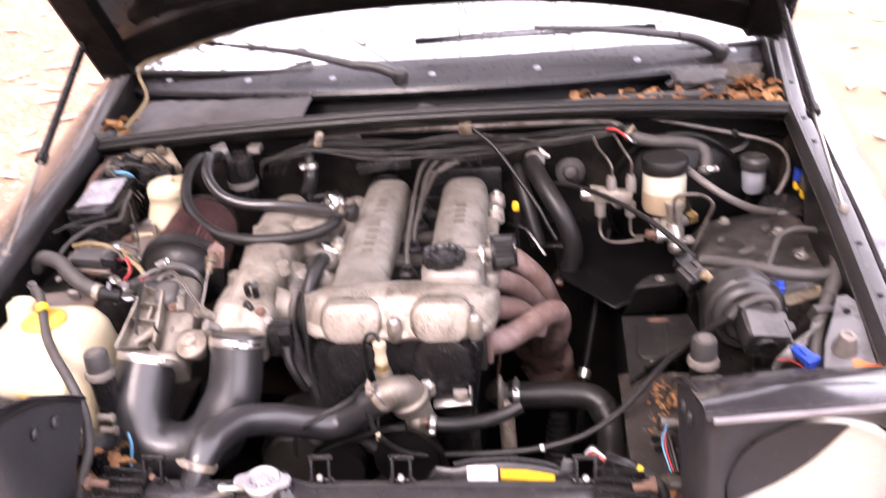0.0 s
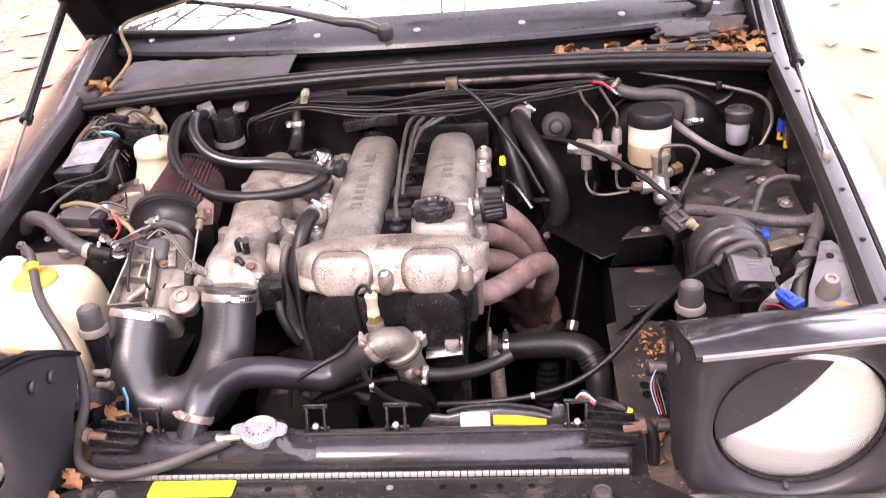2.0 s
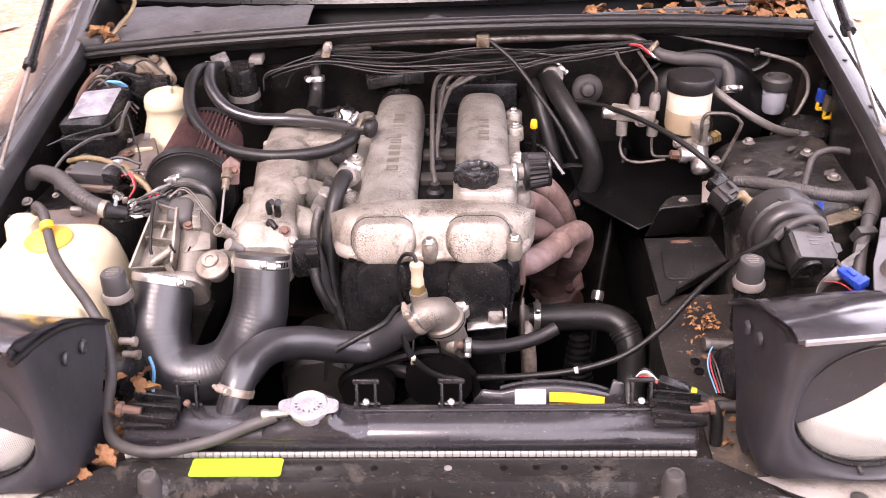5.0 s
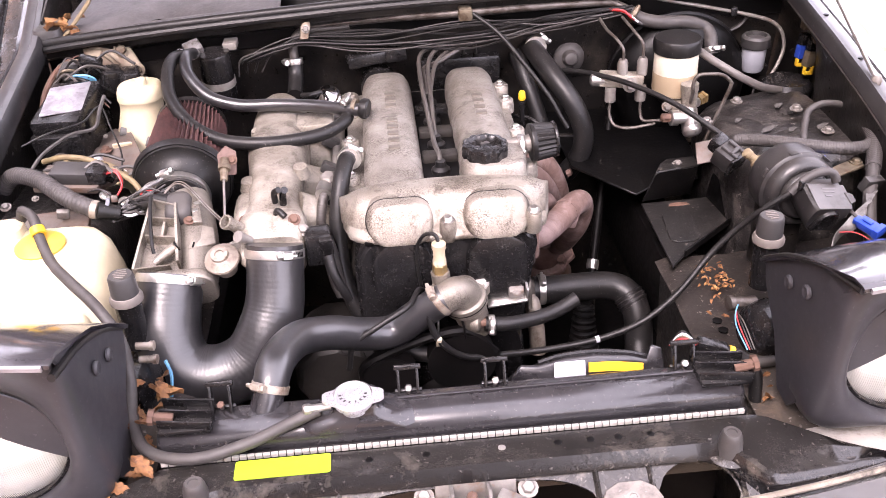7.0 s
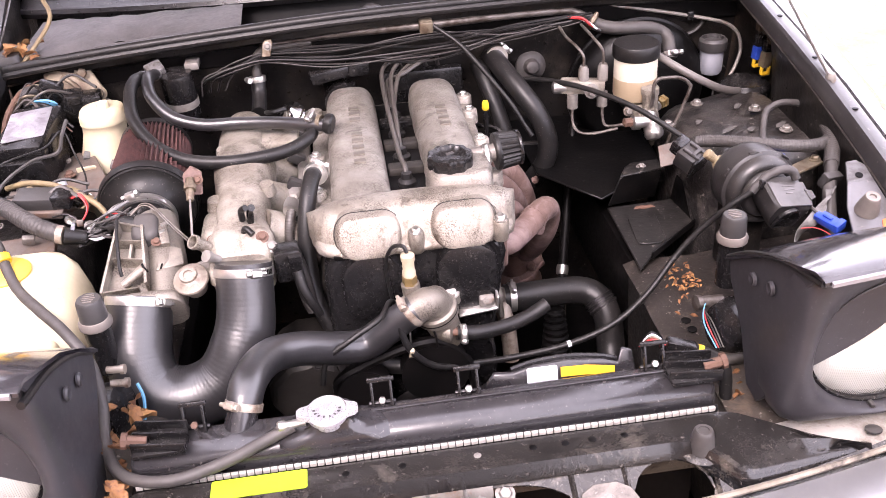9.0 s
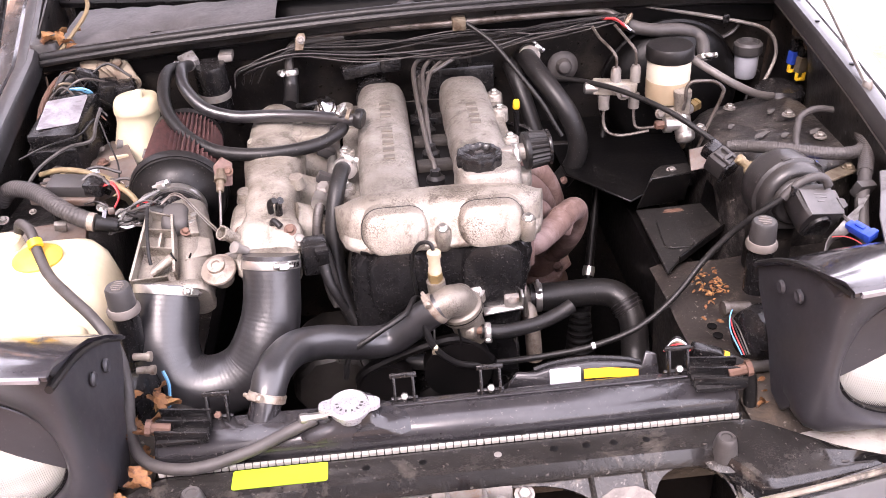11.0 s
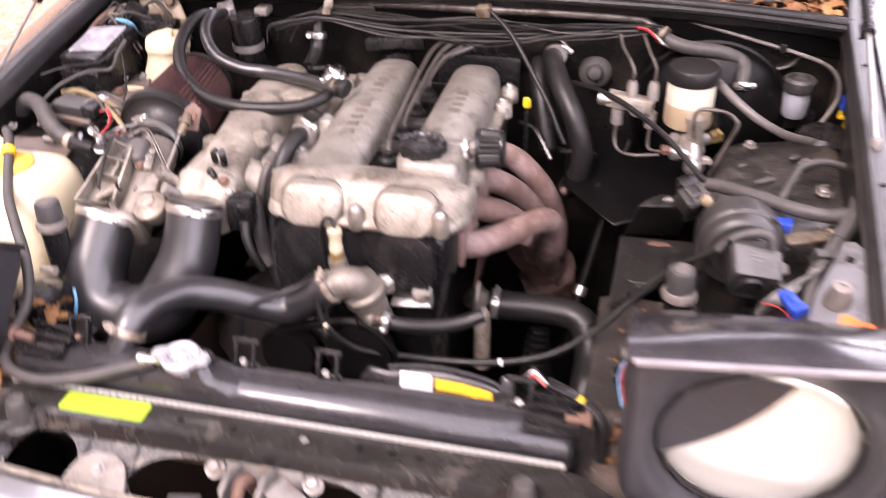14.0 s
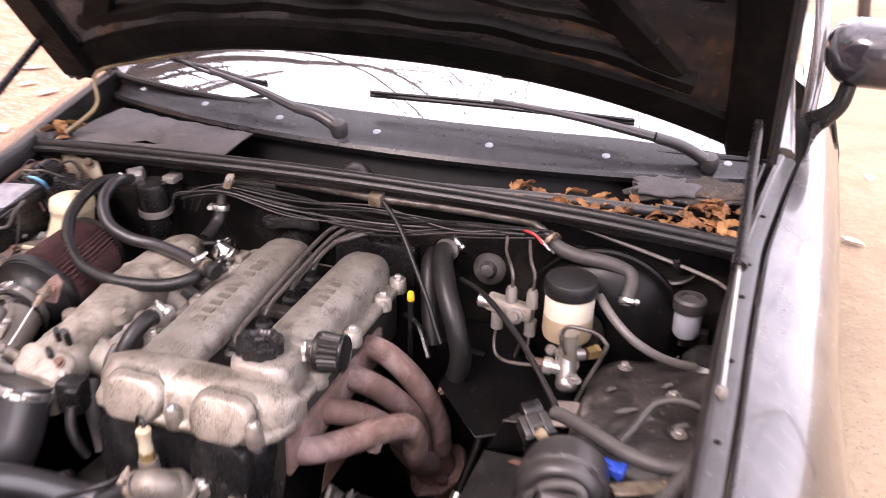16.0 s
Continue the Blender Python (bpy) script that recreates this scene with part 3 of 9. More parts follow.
RAIL_L = [(-0.16, -0.612, 0.615), (0.15, -0.612, 0.665), (0.32, -0.610, 0.705), (0.47, -0.607, 0.738), (0.60, -0.605, 0.765), (0.80, -0.608, 0.795), (1.0, -0.64, 0.825), (1.2, -0.675, 0.845), (1.45, -0.69, 0.86)]


WING_CREASE = [(-0.16, 0.668), (-0.03, 0.690), (0.07, 0.710), (0.29, 0.724), (0.48, 0.740), (0.76, 0.751), (1.1, 0.765), (1.45, 0.772)]
WING_SIDE = [(-0.16, 0.705), (0.02, 0.750), (0.12, 0.785), (0.26, 0.822), (0.46, 0.826), (0.62, 0.806), (0.80, 0.798), (1.45, 0.806)]


def fender(table, sign):
    """Outer wing: from the gutter beside the rail over the crown and down past the wheel, flared over the arch."""
    rings = []
    for i in range(42):
        y = -0.16 + i * (1.61 / 41)
        x, z = lerp_table(table, y)
        x *= sign
        c, w = lerp_table(WING_CREASE, y)[0], lerp_table(WING_SIDE, y)[0]
        crown = z - 0.010
        low = 0.30
        if abs(y - 0.36) < 0.33:
            low = max(low, 0.27 + math.sqrt(max(0.0, 0.33 ** 2 - (y - 0.36) ** 2)))
        prof = [(x + 0.0245, z - 0.030), (x + 0.0250, z - 0.018), (x + 0.0265, crown - 0.002), (x + 0.031, crown + 0.0005), (x + 0.036 + (c - x - 0.036) * 0.35, crown - 0.012), (x + 0.036 + (c - x - 0.036) * 0.70, crown - 0.036),
                (c, crown - 0.066), (c + 0.012, crown - 0.084), (c + (w - c) * 0.48, crown - 0.125), (c + (w - c) * 0.80, crown - 0.17), (w, crown - 0.225)]
        prof = [(a, max(v, low + 0.012) if a > c else v) for a, v in prof]
        prof += [(w + 0.004, max(low + 0.006, crown - 0.30)), (w - 0.004, low)]
        rings.append([(sign * a, y, v - 0.0004 * k) for k, (a, v) in enumerate(prof)])
    return sheet(rings, 0.004 * sign)
def rail(table, sign):
    """Folded lip on which the bonnet closes, and the inner wing hanging from it."""
    rings = []
    for i in range(40):
        y = -0.10 + i * (1.2 / 39)
        x, z = lerp_table(table, y)
        x *= sign
        prof = [(x + 0.024, z - 0.035), (x + 0.020, z - 0.004), (x + 0.014, z), (x + 0.002, z + 0.001), (x - 0.001, z + 0.005), (x - 0.007, z + 0.005), (x - 0.011, z - 0.001), (x - 0.013, z - 0.022)]
        rings.append([(sign * a, y, c) for a, c in prof])
    return sheet(rings, 0.0025 * sign)


for side, table, sign in (("near", RAIL_R, 1), ("far", RAIL_L, -1)):
    part("fender", fender(table, sign), "paint", car, "dark glossy painted wing, dusty on top")
    r_ob = part("wing_lip", rail(table, sign), "wing", car, "satin dark folded lip with bolt holes")
    for y in (0.2, 0.3, 0.4, 0.53, 0.66, 0.74, 0.88):
        x, z = lerp_table(table, y)
        part("bolt_hole", lathe([(0.004, 0.0), (0.004, 0.0012), (0.003, 0.0014)], (x + sign * 0.007, y, z + 0.0005), (0, 0, 1), 12), "deep", r_ob)

M["leaf_dirt"] = surface("packed brown leaf dirt", (0.026, 0.0195, 0.0145), (0.046, 0.035, 0.0255), 22, 0.7, 0.95, bump=0.7, bump_scale=120, stain=(0.075, 0.053, 0.036), stain_scale=24, s0=0.54, s1=0.66, bump2=0.9, speck=0.5, speck_scale=110)
# Bay floor, frame rails and aprons
def apron(sign):
    rings = []
    for i in range(18):
        y = 0.06 + i * (0.36 / 17)
        rise = 0.01 * noise.noise((y * 9, sign * 2.0, 0))
        prof = [(0.334, 0.36), (0.328, 0.52), (0.318, 0.544 + rise), (0.335, 0.550 + rise), (0.42, 0.547 + rise), (0.52, 0.555 - rise), (0.60, 0.56)]
        rings.append([(sign * a, y, c) for a, c in prof])
    return sheet(rings, 0.003 * sign)


for sign in (1, -1):
    part("apron", apron(sign), "apron_dirt", car, "dusty black apron with grime and leaf bits")
    # Suspension tower with a rounded top
    rings = []
    dz = 0.0 if sign > 0 else -0.03
    for h, s_, sx in ((0.34, 1.05, 0), (0.54, 1.0, 0), (0.62, 0.97, 0), (0.655, 0.93, 0), (0.668, 0.86, 0), (0.673, 0.72, 0), (0.674, 0.5, 0), (0.672, 0.2, 0)):
        rings.append([(sign * (0.540 + u * s_), 0.575 + v * s_, h + dz + 0.16 * (u * s_ + 0.01) - 0.05 * v * s_ + 0.005 * noise.noise((u * 40, v * 40, h * 9))) for u, v in rounded(0.190, 0.31, 0.06, 8)])
    part("suspension_tower", loft(rings), "tower", car, "dusty black suspension tower")
for sign in (1, -1):
    part("dirt_bed", sheet([[(sign * x, y, 0.556 - 0.06 * max(0.0, 0.10 - y) + 0.004 * noise.noise((x * 30, y * 30, sign))) for y in (0.0, 0.04, 0.08, 0.12, 0.15, 0.18)] for x in (0.336, 0.36, 0.40, 0.44, 0.48, 0.54, 0.60)], -0.003 * sign), "leaf_dirt", car, "packed brown leaf dirt on the apron")
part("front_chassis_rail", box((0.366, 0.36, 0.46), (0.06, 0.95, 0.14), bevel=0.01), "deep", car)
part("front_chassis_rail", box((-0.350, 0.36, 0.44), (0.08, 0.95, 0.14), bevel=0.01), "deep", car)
# Wing boxes below the lips close the bay at its sides
for sign in (1, -1):
    rings = []
    for i in range(30):
        y = -0.02 + i * (0.86 / 29)
        x, z = lerp_table(RAIL_R if sign > 0 else RAIL_L, y)
        x *= sign
        w = 0.006 * noise.noise((y * 7, sign, 2.0))
        bay_in = 0.036 * min(1.0, max(0.0, (y - 0.63) / 0.05), max(0.0, (0.835 - y) / 0.05)) if sign > 0 else 0.0
        rings.append([(sign * a, y, c) for a, c in ((x - 0.0125, z - 0.020), (x - 0.010 + w + bay_in, z - 0.06), (x - 0.004 + w + bay_in, z - 0.12), (x - 0.002 + bay_in, z - 0.2), (x + bay_in, 0.36))])
    part("inner_wing", sheet(rings, 0.003 * sign), "bay", car, "dusty black inner wing panel")
# Added sheet, unseen: blocks ground light so the bay's depths stay dark.
part("added_floor", box((0, 0.36, 0.20), (1.2, 1.0, 0.01), bevel=0.002), "deep", car, "added black sheet hiding the ground below the bay")

# Firewall with its closing lip and weather strip
STRIP = [(-0.605, 0.835, 0.778), (-0.584, 0.818, 0.790), (-0.42, 0.792, 0.812), (-0.23, 0.776, 0.828), (-0.03, 0.770, 0.838), (0.18, 0.768, 0.841), (0.38, 0.772, 0.838), (0.53, 0.779, 0.828), (0.627, 0.786, 0.818)]


def firewall():
    rings = []
    for p in smooth_path(STRIP, 4):
        x, y, z = p
        wob = 0.004 * noise.noise((x * 6, 0, 0))
        rings.append([(x, y + 0.004, z - 0.006), (x, y + 0.006, z - 0.018), (x, y + 0.028 + wob, z - 0.030), (x, y + 0.034 + wob, z - 0.10), (x, y + 0.05, z - 0.2), (x, y + 0.05, 0.38), (x, y + 0.09, 0.28), (x, y + 0.10, 0.16)])
    return sheet(rings, 0.003)


part("firewall", firewall(), "bay", car, "black painted bulkhead")
for k in range(13):
    if k not in (4, 9):
        part("stamped_bar", box((-0.103 + 0.0070 * k, 0.7970 + 0.0001 * k, 0.8030 + 0.0005 * k), (0.0042, 0.003, 0.0070), (-8, 0, 0), 0.0004), "tray_floor", car)
# Rubber strip: a base, a groove and a round bead
bm = bmesh.new()
add_tube(bm, [(x, y + 0.004, z + 0.004) for x, y, z in STRIP], 0.0085, 10, 5)
add_tube(bm, [(x, y - 0.010, z - 0.001) for x, y, z in STRIP], 0.0055, 8, 5)
add_tube(bm, [(x, y + 0.017, z - 0.002) for x, y, z in STRIP], 0.006, 8, 5)
part("weather_strip", bm, "rubber", car, "long black rubber bonnet seal")

# Cowl trough behind the strip
def trough():
    rings = []
    for p in smooth_path(STRIP, 4):
        x, y, z = p
        back = 0.925 + 0.16 * (abs(x) / 0.6) ** 2
        rings.append([(x, y + 0.018, z - 0.01), (x, y + 0.024, z - 0.055), (x, y + 0.04, z - 0.066), (x, back - 0.03, z - 0.062), (x, back, z - 0.02), (x, back + 0.005, z + 0.01)])
    return sheet(rings, 0.002)


# The channel's shade comes from its near-black colour.
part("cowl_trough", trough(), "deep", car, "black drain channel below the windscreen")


def cowl_line(x, lift=0.0):
    """Front edge of the cowl panel."""
    return 0.905 + 0.16 * (abs(x - 0.02) / 0.6) ** 2.1


def cowl():
    rings = []
    for i in range(41):
        x = -0.64 + 1.28 * i / 40
        y = cowl_line(x)
        z = 0.848 - 0.03 * (abs(x) / 0.64) ** 2 + 0.010 * x
        rings.append([(x, y - 0.002, z - 0.016), (x, y - 0.008, z - 0.006), (x, y - 0.004, z + 0.001), (x, y + 0.010, z + 0.004), (x, y + 0.016, z + 0.010), (x, y + 0.06, z + 0.026), (x, y + 0.085, z + 0.031), (x, y + 0.09, z + 0.026)])
    return sheet(rings, 0.003)


cowl_ob = part("cowl_panel", cowl(), "cowl_black", car, "curved satin black cowl panel with pale screw caps")
for x in (-0.545, -0.353, -0.175, 0.016, 0.209, 0.395, 0.585):
    z = 0.848 - 0.03 * (abs(x) / 0.64) ** 2 + 0.010 * x
    part("screw_cap", lathe([(0.0068, 0), (0.0068, 0.002), (0.004, 0.0032)], (x, cowl_line(x) + 0.030, z + 0.0145), (0, -0.32, 1), 14), "white_plastic", cowl_ob, "pale grey screw cap")
# Dusty sheet over the channel on one side
rings = []
for i in range(15):
    x = -0.585 + 0.375 * i / 14
    s = [Vector(p) for p in smooth_path(STRIP, 4)]
    near = min(s, key=lambda p: abs(p.x - x))
    w = 0.004 * noise.noise((x * 14, 1, 0))
    gap = 0.085 * math.exp(-((x + 0.42) / 0.085) ** 2) + 0.003 * math.sin(x * 190)
    rings.append([(x, near.y + 0.022 + gap, near.z - 0.014), (x, near.y + 0.038 + gap, near.z - 0.002 + w), (x, max((near.y + cowl_line(x)) / 2 + 0.025, near.y + 0.055 + gap), near.z + 0.006 + 2 * w), (x, cowl_line(x) - 0.012, near.z + 0.008)])
part("cowl_sheet", sheet(rings, 0.002), "dirty_cowl", car, "dust-greyed sheet covering the drain channel")
part("sheet_tongue", plate([(-0.085, -0.006), (0.0, -0.016), (0.055, -0.019), (0.072, -0.013), (0.078, 0.002), (0.068, 0.014), (0.03, 0.014), (-0.085, 0.002)], lambda u, v, w: Vector((-0.365 + u, 0.822 - 0.12 * u + v, 0.816 + 0.055 * u + 0.25 * v + w)), 0.0025, 0.0008), "dirty_cowl", car, "dusty plastic tongue over the channel")
part("corner_block", loft([[(-0.592 + u * k, 0.858 + v * k, z) for u, v in rounded(0.046, 0.060, 0.010, 3)] for z, k in ((0.775, 1.1), (0.806, 1.0), (0.812, 0.9))]), "grey_plastic", car, "dusty grey corner block")
# Rod of the wiper gear in the channel, and a ragged bracket at the end
part("wiper_rod", tube([(-0.16, 0.862, 0.795), (0.1, 0.850, 0.812), (0.35, 0.852, 0.826), (0.50, 0.862, 0.826)], 0.008, 10), "grey_plastic", car, "dull grey wiper linkage rod")
part("rod_end", tube([(0.50, 0.862, 0.826), (0.535, 0.865, 0.825)], 0.012, 10, 2), "plastic", car)
rg_ = random.Random(17)
for layer, (bx, by, bz, bl, bw, mat) in enumerate(((0.530, 0.950, 0.830, 0.086, 0.030, "apron_dirt"), (0.500, 0.935, 0.838, 0.050, 0.022, "dirty_cowl"), (0.575, 0.965, 0.834, 0.046, 0.024, "leaf_dirt"))):
    out = []
    for k in range(26):
        a = 2 * math.pi * k / 26
        q = 1.0 + rg_.uniform(-0.20, 0.16)
        out.append((bl * q * math.copysign(abs(math.cos(a)) ** 0.7, math.cos(a)), bw * q * math.copysign(abs(math.sin(a)) ** 0.7, math.sin(a))))
    part("cowl_bracket", plate(out, lambda u, v, w: Vector((bx + u, by + 0.28 * u + v, bz - 0.05 * u + 0.30 * v + w + 0.006 * noise.noise((u * 30, v * 50, layer)))), 0.004, 0.0008), mat, car, "flaking grey-brown metal bracket over the channel end")
for sx, zc in ((-0.622, 0.788), (0.636, 0.806)):
    part("hinge_well_wall", box((sx, 1.0, zc), (0.004, 0.26, 0.10), (8.5, 0, -7 if sx > 0 else 7), 0.001), "bay", car, "black wall closing the hinge well")
# Wiper spindle boss in the middle of the channel
part("wiper_boss", lathe([(0.030, 0), (0.030, 0.012), (0.022, 0.02), (0.012, 0.028)], (0.005, 0.865, 0.80), (0, -0.3, 1), 20), "bay", car)
part("boss_foot", box((0.03, 0.84, 0.806), (0.05, 0.03, 0.006), (20, 0, -20), 0.002), "gold", car)

# Windscreen: curved raked pane between pillars
def screen_point(u, v):
    x = u * (0.665 - 0.08 * v)
    y = 0.985 + 0.15 * abs(u) ** 2.2 + 0.47 * v
    z = 0.868 - 0.02 * abs(u) ** 2 + 0.31 * v - 0.02 * v * v
    return (x, y, z)


part("windscreen", sheet([[screen_point(-1 + i / 12, j / 6) for j in range(7)] for i in range(25)], 0.005), "windscreen", car, "raked windscreen mirroring white sky and branches", angle=80)
bm = bmesh.new()
add_tube(bm, [screen_point(-1 + i / 10, -0.012) for i in range(21)], 0.007, 8, 3)
part("screen_seal", bm, "rubber", car)
for s in (1, -1):
    part("windscreen_pillar", tube([screen_point(s, 0), screen_point(s * 1.02, 0.5), screen_point(s * 1.03, 1.0)], 0.026, 12), "pillar", car, "bright satin windscreen pillar")
    part("quarter_frame", tube([(s * 0.712, 1.39, 0.850), (s * 0.714, 1.42, 0.95), (s * 0.704, 1.46, 1.06), (s * 0.672, 1.48, 1.16)], 0.015, 10), "pillar", car)
part("header_rail", tube([screen_point(-1.03 + 2.06 * i / 8, 1.02) for i in range(9)], 0.028, 10), "paint", car)
part("dashboard", box((0, 1.35, 0.72), (1.2, 0.30, 0.22), (-8, 0, 0), 0.05, 4), "plastic", car, "dark dashboard behind the glass")
part("soft_top", sheet([[(x, 1.47 + 1.0 * v, 1.16 + 0.05 * math.sin(v * 3.1) - 0.25 * v * v - 0.10 * (abs(x) / 0.6) ** 3) for v in (0, 0.25, 0.5, 0.75, 1)] for x in [-0.62 + 0.124 * i for i in range(11)]], 0.006), "deep", car, "black folding roof")
for s in (1, -1):
    rings = []
    for i in range(12):
        y = 1.455 + i * 0.1
        rings.append([(s * 0.71, y, 0.86), (s * 0.766, y, 0.85), (s * 0.79, y, 0.77), (s * 0.806, y, 0.62), (s * 0.80, y, 0.4), (s * 0.75, y, 0.26)])
    part("door", sheet(rings, 0.004 * s), "paint", car, "dark glossy painted door")
    mir = part("door_mirror", loft([[(s * (0.812 + u * 1.0 * k), 1.34 + d, 0.990 + v * k) for u, v in rounded(0.19, 0.115, 0.05, 5)] for d, k in ((-0.055, 0.35), (-0.045, 0.7), (-0.02, 0.93), (0.03, 1.0), (0.06, 0.98))]), "lid_paint", car, "glossy black door mirror")
    part("mirror_stalk", tube([(s * 0.720, 1.345, 0.856), (s * 0.742, 1.335, 0.876), (s * 0.760, 1.332, 0.902), (s * 0.768, 1.338, 0.945)], (0.022, 0.016, 0.015), 12), "plastic", mir)
    tyre = part("tyre", lathe([(0.19, -0.095), (0.265, -0.098), (0.285, -0.08), (0.29, -0.05), (0.29, 0.05), (0.285, 0.08), (0.265, 0.098), (0.19, 0.095)], (s * 0.695, 0.36, 0.29), (1, 0, 0), 40), "rubber", car, "black tyre under the wing")
    part("rim", lathe([(0.19, -0.07), (0.19, 0.085), (0.17, 0.075), (0.06, 0.06), (0.03, 0.07)], (s * 0.695, 0.36, 0.29), (s, 0, 0), 28), "dull_steel", tyre)


# Plain tail that closes the car behind the doors
rings = []
for y, w, z0, z1 in ((2.54, 0.785, 0.27, 0.865), (2.8, 0.785, 0.29, 0.86), (3.05, 0.765, 0.32, 0.84), (3.22, 0.72, 0.36, 0.80), (3.30, 0.64, 0.42, 0.74)):
    rings.append([(u * w / 0.785, y, z) for u, z in ((-0.70, z0), (-0.785, z0 + 0.12), (-0.785, z1 - 0.24), (-0.60, z1 - 0.12), (-0.4, z1 - 0.09), (0.4, z1 - 0.09), (0.60, z1 - 0.12), (0.785, z1 - 0.24), (0.785, z0 + 0.12), (0.70, z0))])
part("tail", loft(rings), "paint", car, "dark glossy painted tail")
for s in (1, -1):
    tyre = part("tyre", lathe([(0.19, -0.095), (0.265, -0.098), (0.285, -0.08), (0.29, -0.05), (0.29, 0.05), (0.285, 0.08), (0.265, 0.098), (0.19, 0.095)], (s * 0.725, 2.62, 0.29), (1, 0, 0), 40), "rubber", car, "black tyre under the wing")
    part("rim", lathe([(0.19, -0.07), (0.19, 0.085), (0.17, 0.075), (0.06, 0.06), (0.03, 0.07)], (s * 0.725, 2.62, 0.29), (s, 0, 0), 28), "dull_steel", tyre)

# Wipers
def wiper(hub, elbow, pivot, tip, end):
    w = part("wiper_arm", tube([hub, Vector(hub).lerp(Vector(elbow), 0.5) + Vector((0, 0, 0.006)), elbow], (0.0105, 0.0092), 10, 5), "arm_grey", car, "faded grey wiper arm")
    part("wiper_hub", lathe([(0.014, -0.012), (0.016, 0.004), (0.012, 0.012), (0.005, 0.014)], hub, (0, -0.35, 1), 16), "grey_plastic", w)
    part("spring_arm", tube([elbow, Vector(elbow).lerp(Vector(pivot), 0.5) + Vector((0, 0, 0.004)), pivot], (0.0085, 0.0050), 8, 4), "arm_grey", w)
    a, b, c = Vector(tip), Vector(end), Vector(pivot)
    blade = part("wiper_blade", tube([a, a.lerp(b, 0.5) + Vector((0, 0, 0.003)), b], 0.0038, 6, 5), "rubber", w, "black rubber wiper blade")
    part("blade_spine", tube([a + Vector((0, 0, 0.006)), c - Vector((0, 0, 0.004)), b + Vector((0, 0, 0.006))], 0.0032, 6, 6), "plastic", blade)


wiper((-0.039, 0.902, 0.872), (-0.125, 0.915, 0.893), (-0.325, 0.975, 0.920), (-0.436, 1.015, 0.922), (-0.235, 1.020, 0.893))
wiper((0.556, 1.045, 0.852), (0.467, 1.000, 0.897), (0.205, 0.975, 0.930), (-0.017, 0.985, 0.910), (0.430, 1.030, 0.905))

# Bonnet, hinged at the rear and raised about fifty degrees
HOOD_TILT = radians(51)


def hood_point(u, d, depth=0.0):
    """u across (-1 to 1), d metres from the hinge line towards the nose, depth below the skin."""
    half = 0.645 - 0.03 * (d / 1.1)
    x = u * half + 0.011
    fwd = d * math.cos(HOOD_TILT) + depth * math.sin(HOOD_TILT) * -1
    up = d * math.sin(HOOD_TILT) - depth * math.cos(HOOD_TILT)
    camber = 0.03 * (1 - u * u)
    return Vector((x, 0.985 - fwd - camber * math.sin(HOOD_TILT) * -1 * 0.6, 0.872 + up + camber * 0.6 + 0.008 * u))


def hood_edge(u):
    return 0.138 * (1 - abs(u) ** 2.6)


def hood_skin(depth, inset=0.0, lo=0.0, hi=1.12):
    rings = []
    for i in range(25):
        u = (-1 + i / 12) * (1 - inset)
        rings.append([hood_point(u, hood_edge(u) + lo + (hi - hood_edge(u) - lo) * k / 8, depth) for k in range(9)])
    return rings


hood = part("bonnet", sheet(hood_skin(-0.012), 0.003), "paint", car, "dark bonnet raised on two gas struts")
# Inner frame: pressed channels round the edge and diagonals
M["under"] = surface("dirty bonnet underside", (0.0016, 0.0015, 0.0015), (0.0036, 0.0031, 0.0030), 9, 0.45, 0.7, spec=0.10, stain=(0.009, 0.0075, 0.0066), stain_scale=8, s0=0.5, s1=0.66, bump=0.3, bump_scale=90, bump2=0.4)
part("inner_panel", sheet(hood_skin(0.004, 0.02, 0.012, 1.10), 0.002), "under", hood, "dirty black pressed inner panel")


def channel(pts, w, h):
    """A pressed rib: flat-topped, rising from the inner panel."""
    path = smooth_path(pts, 6)
    rings = []
    n = Vector((0, -math.sin(HOOD_TILT), -math.cos(HOOD_TILT)))
    for i, p in enumerate(path):
        d = (path[min(i + 1, len(path) - 1)] - path[max(0, i - 1)]).normalized()
        s = d.cross(n).normalized()
        rings.append([p + s * (w / 2), p + s * (w / 2 - 0.008) + n * h, p - s * (w / 2 - 0.008) + n * h, p - s * (w / 2)])
    return loft(rings)


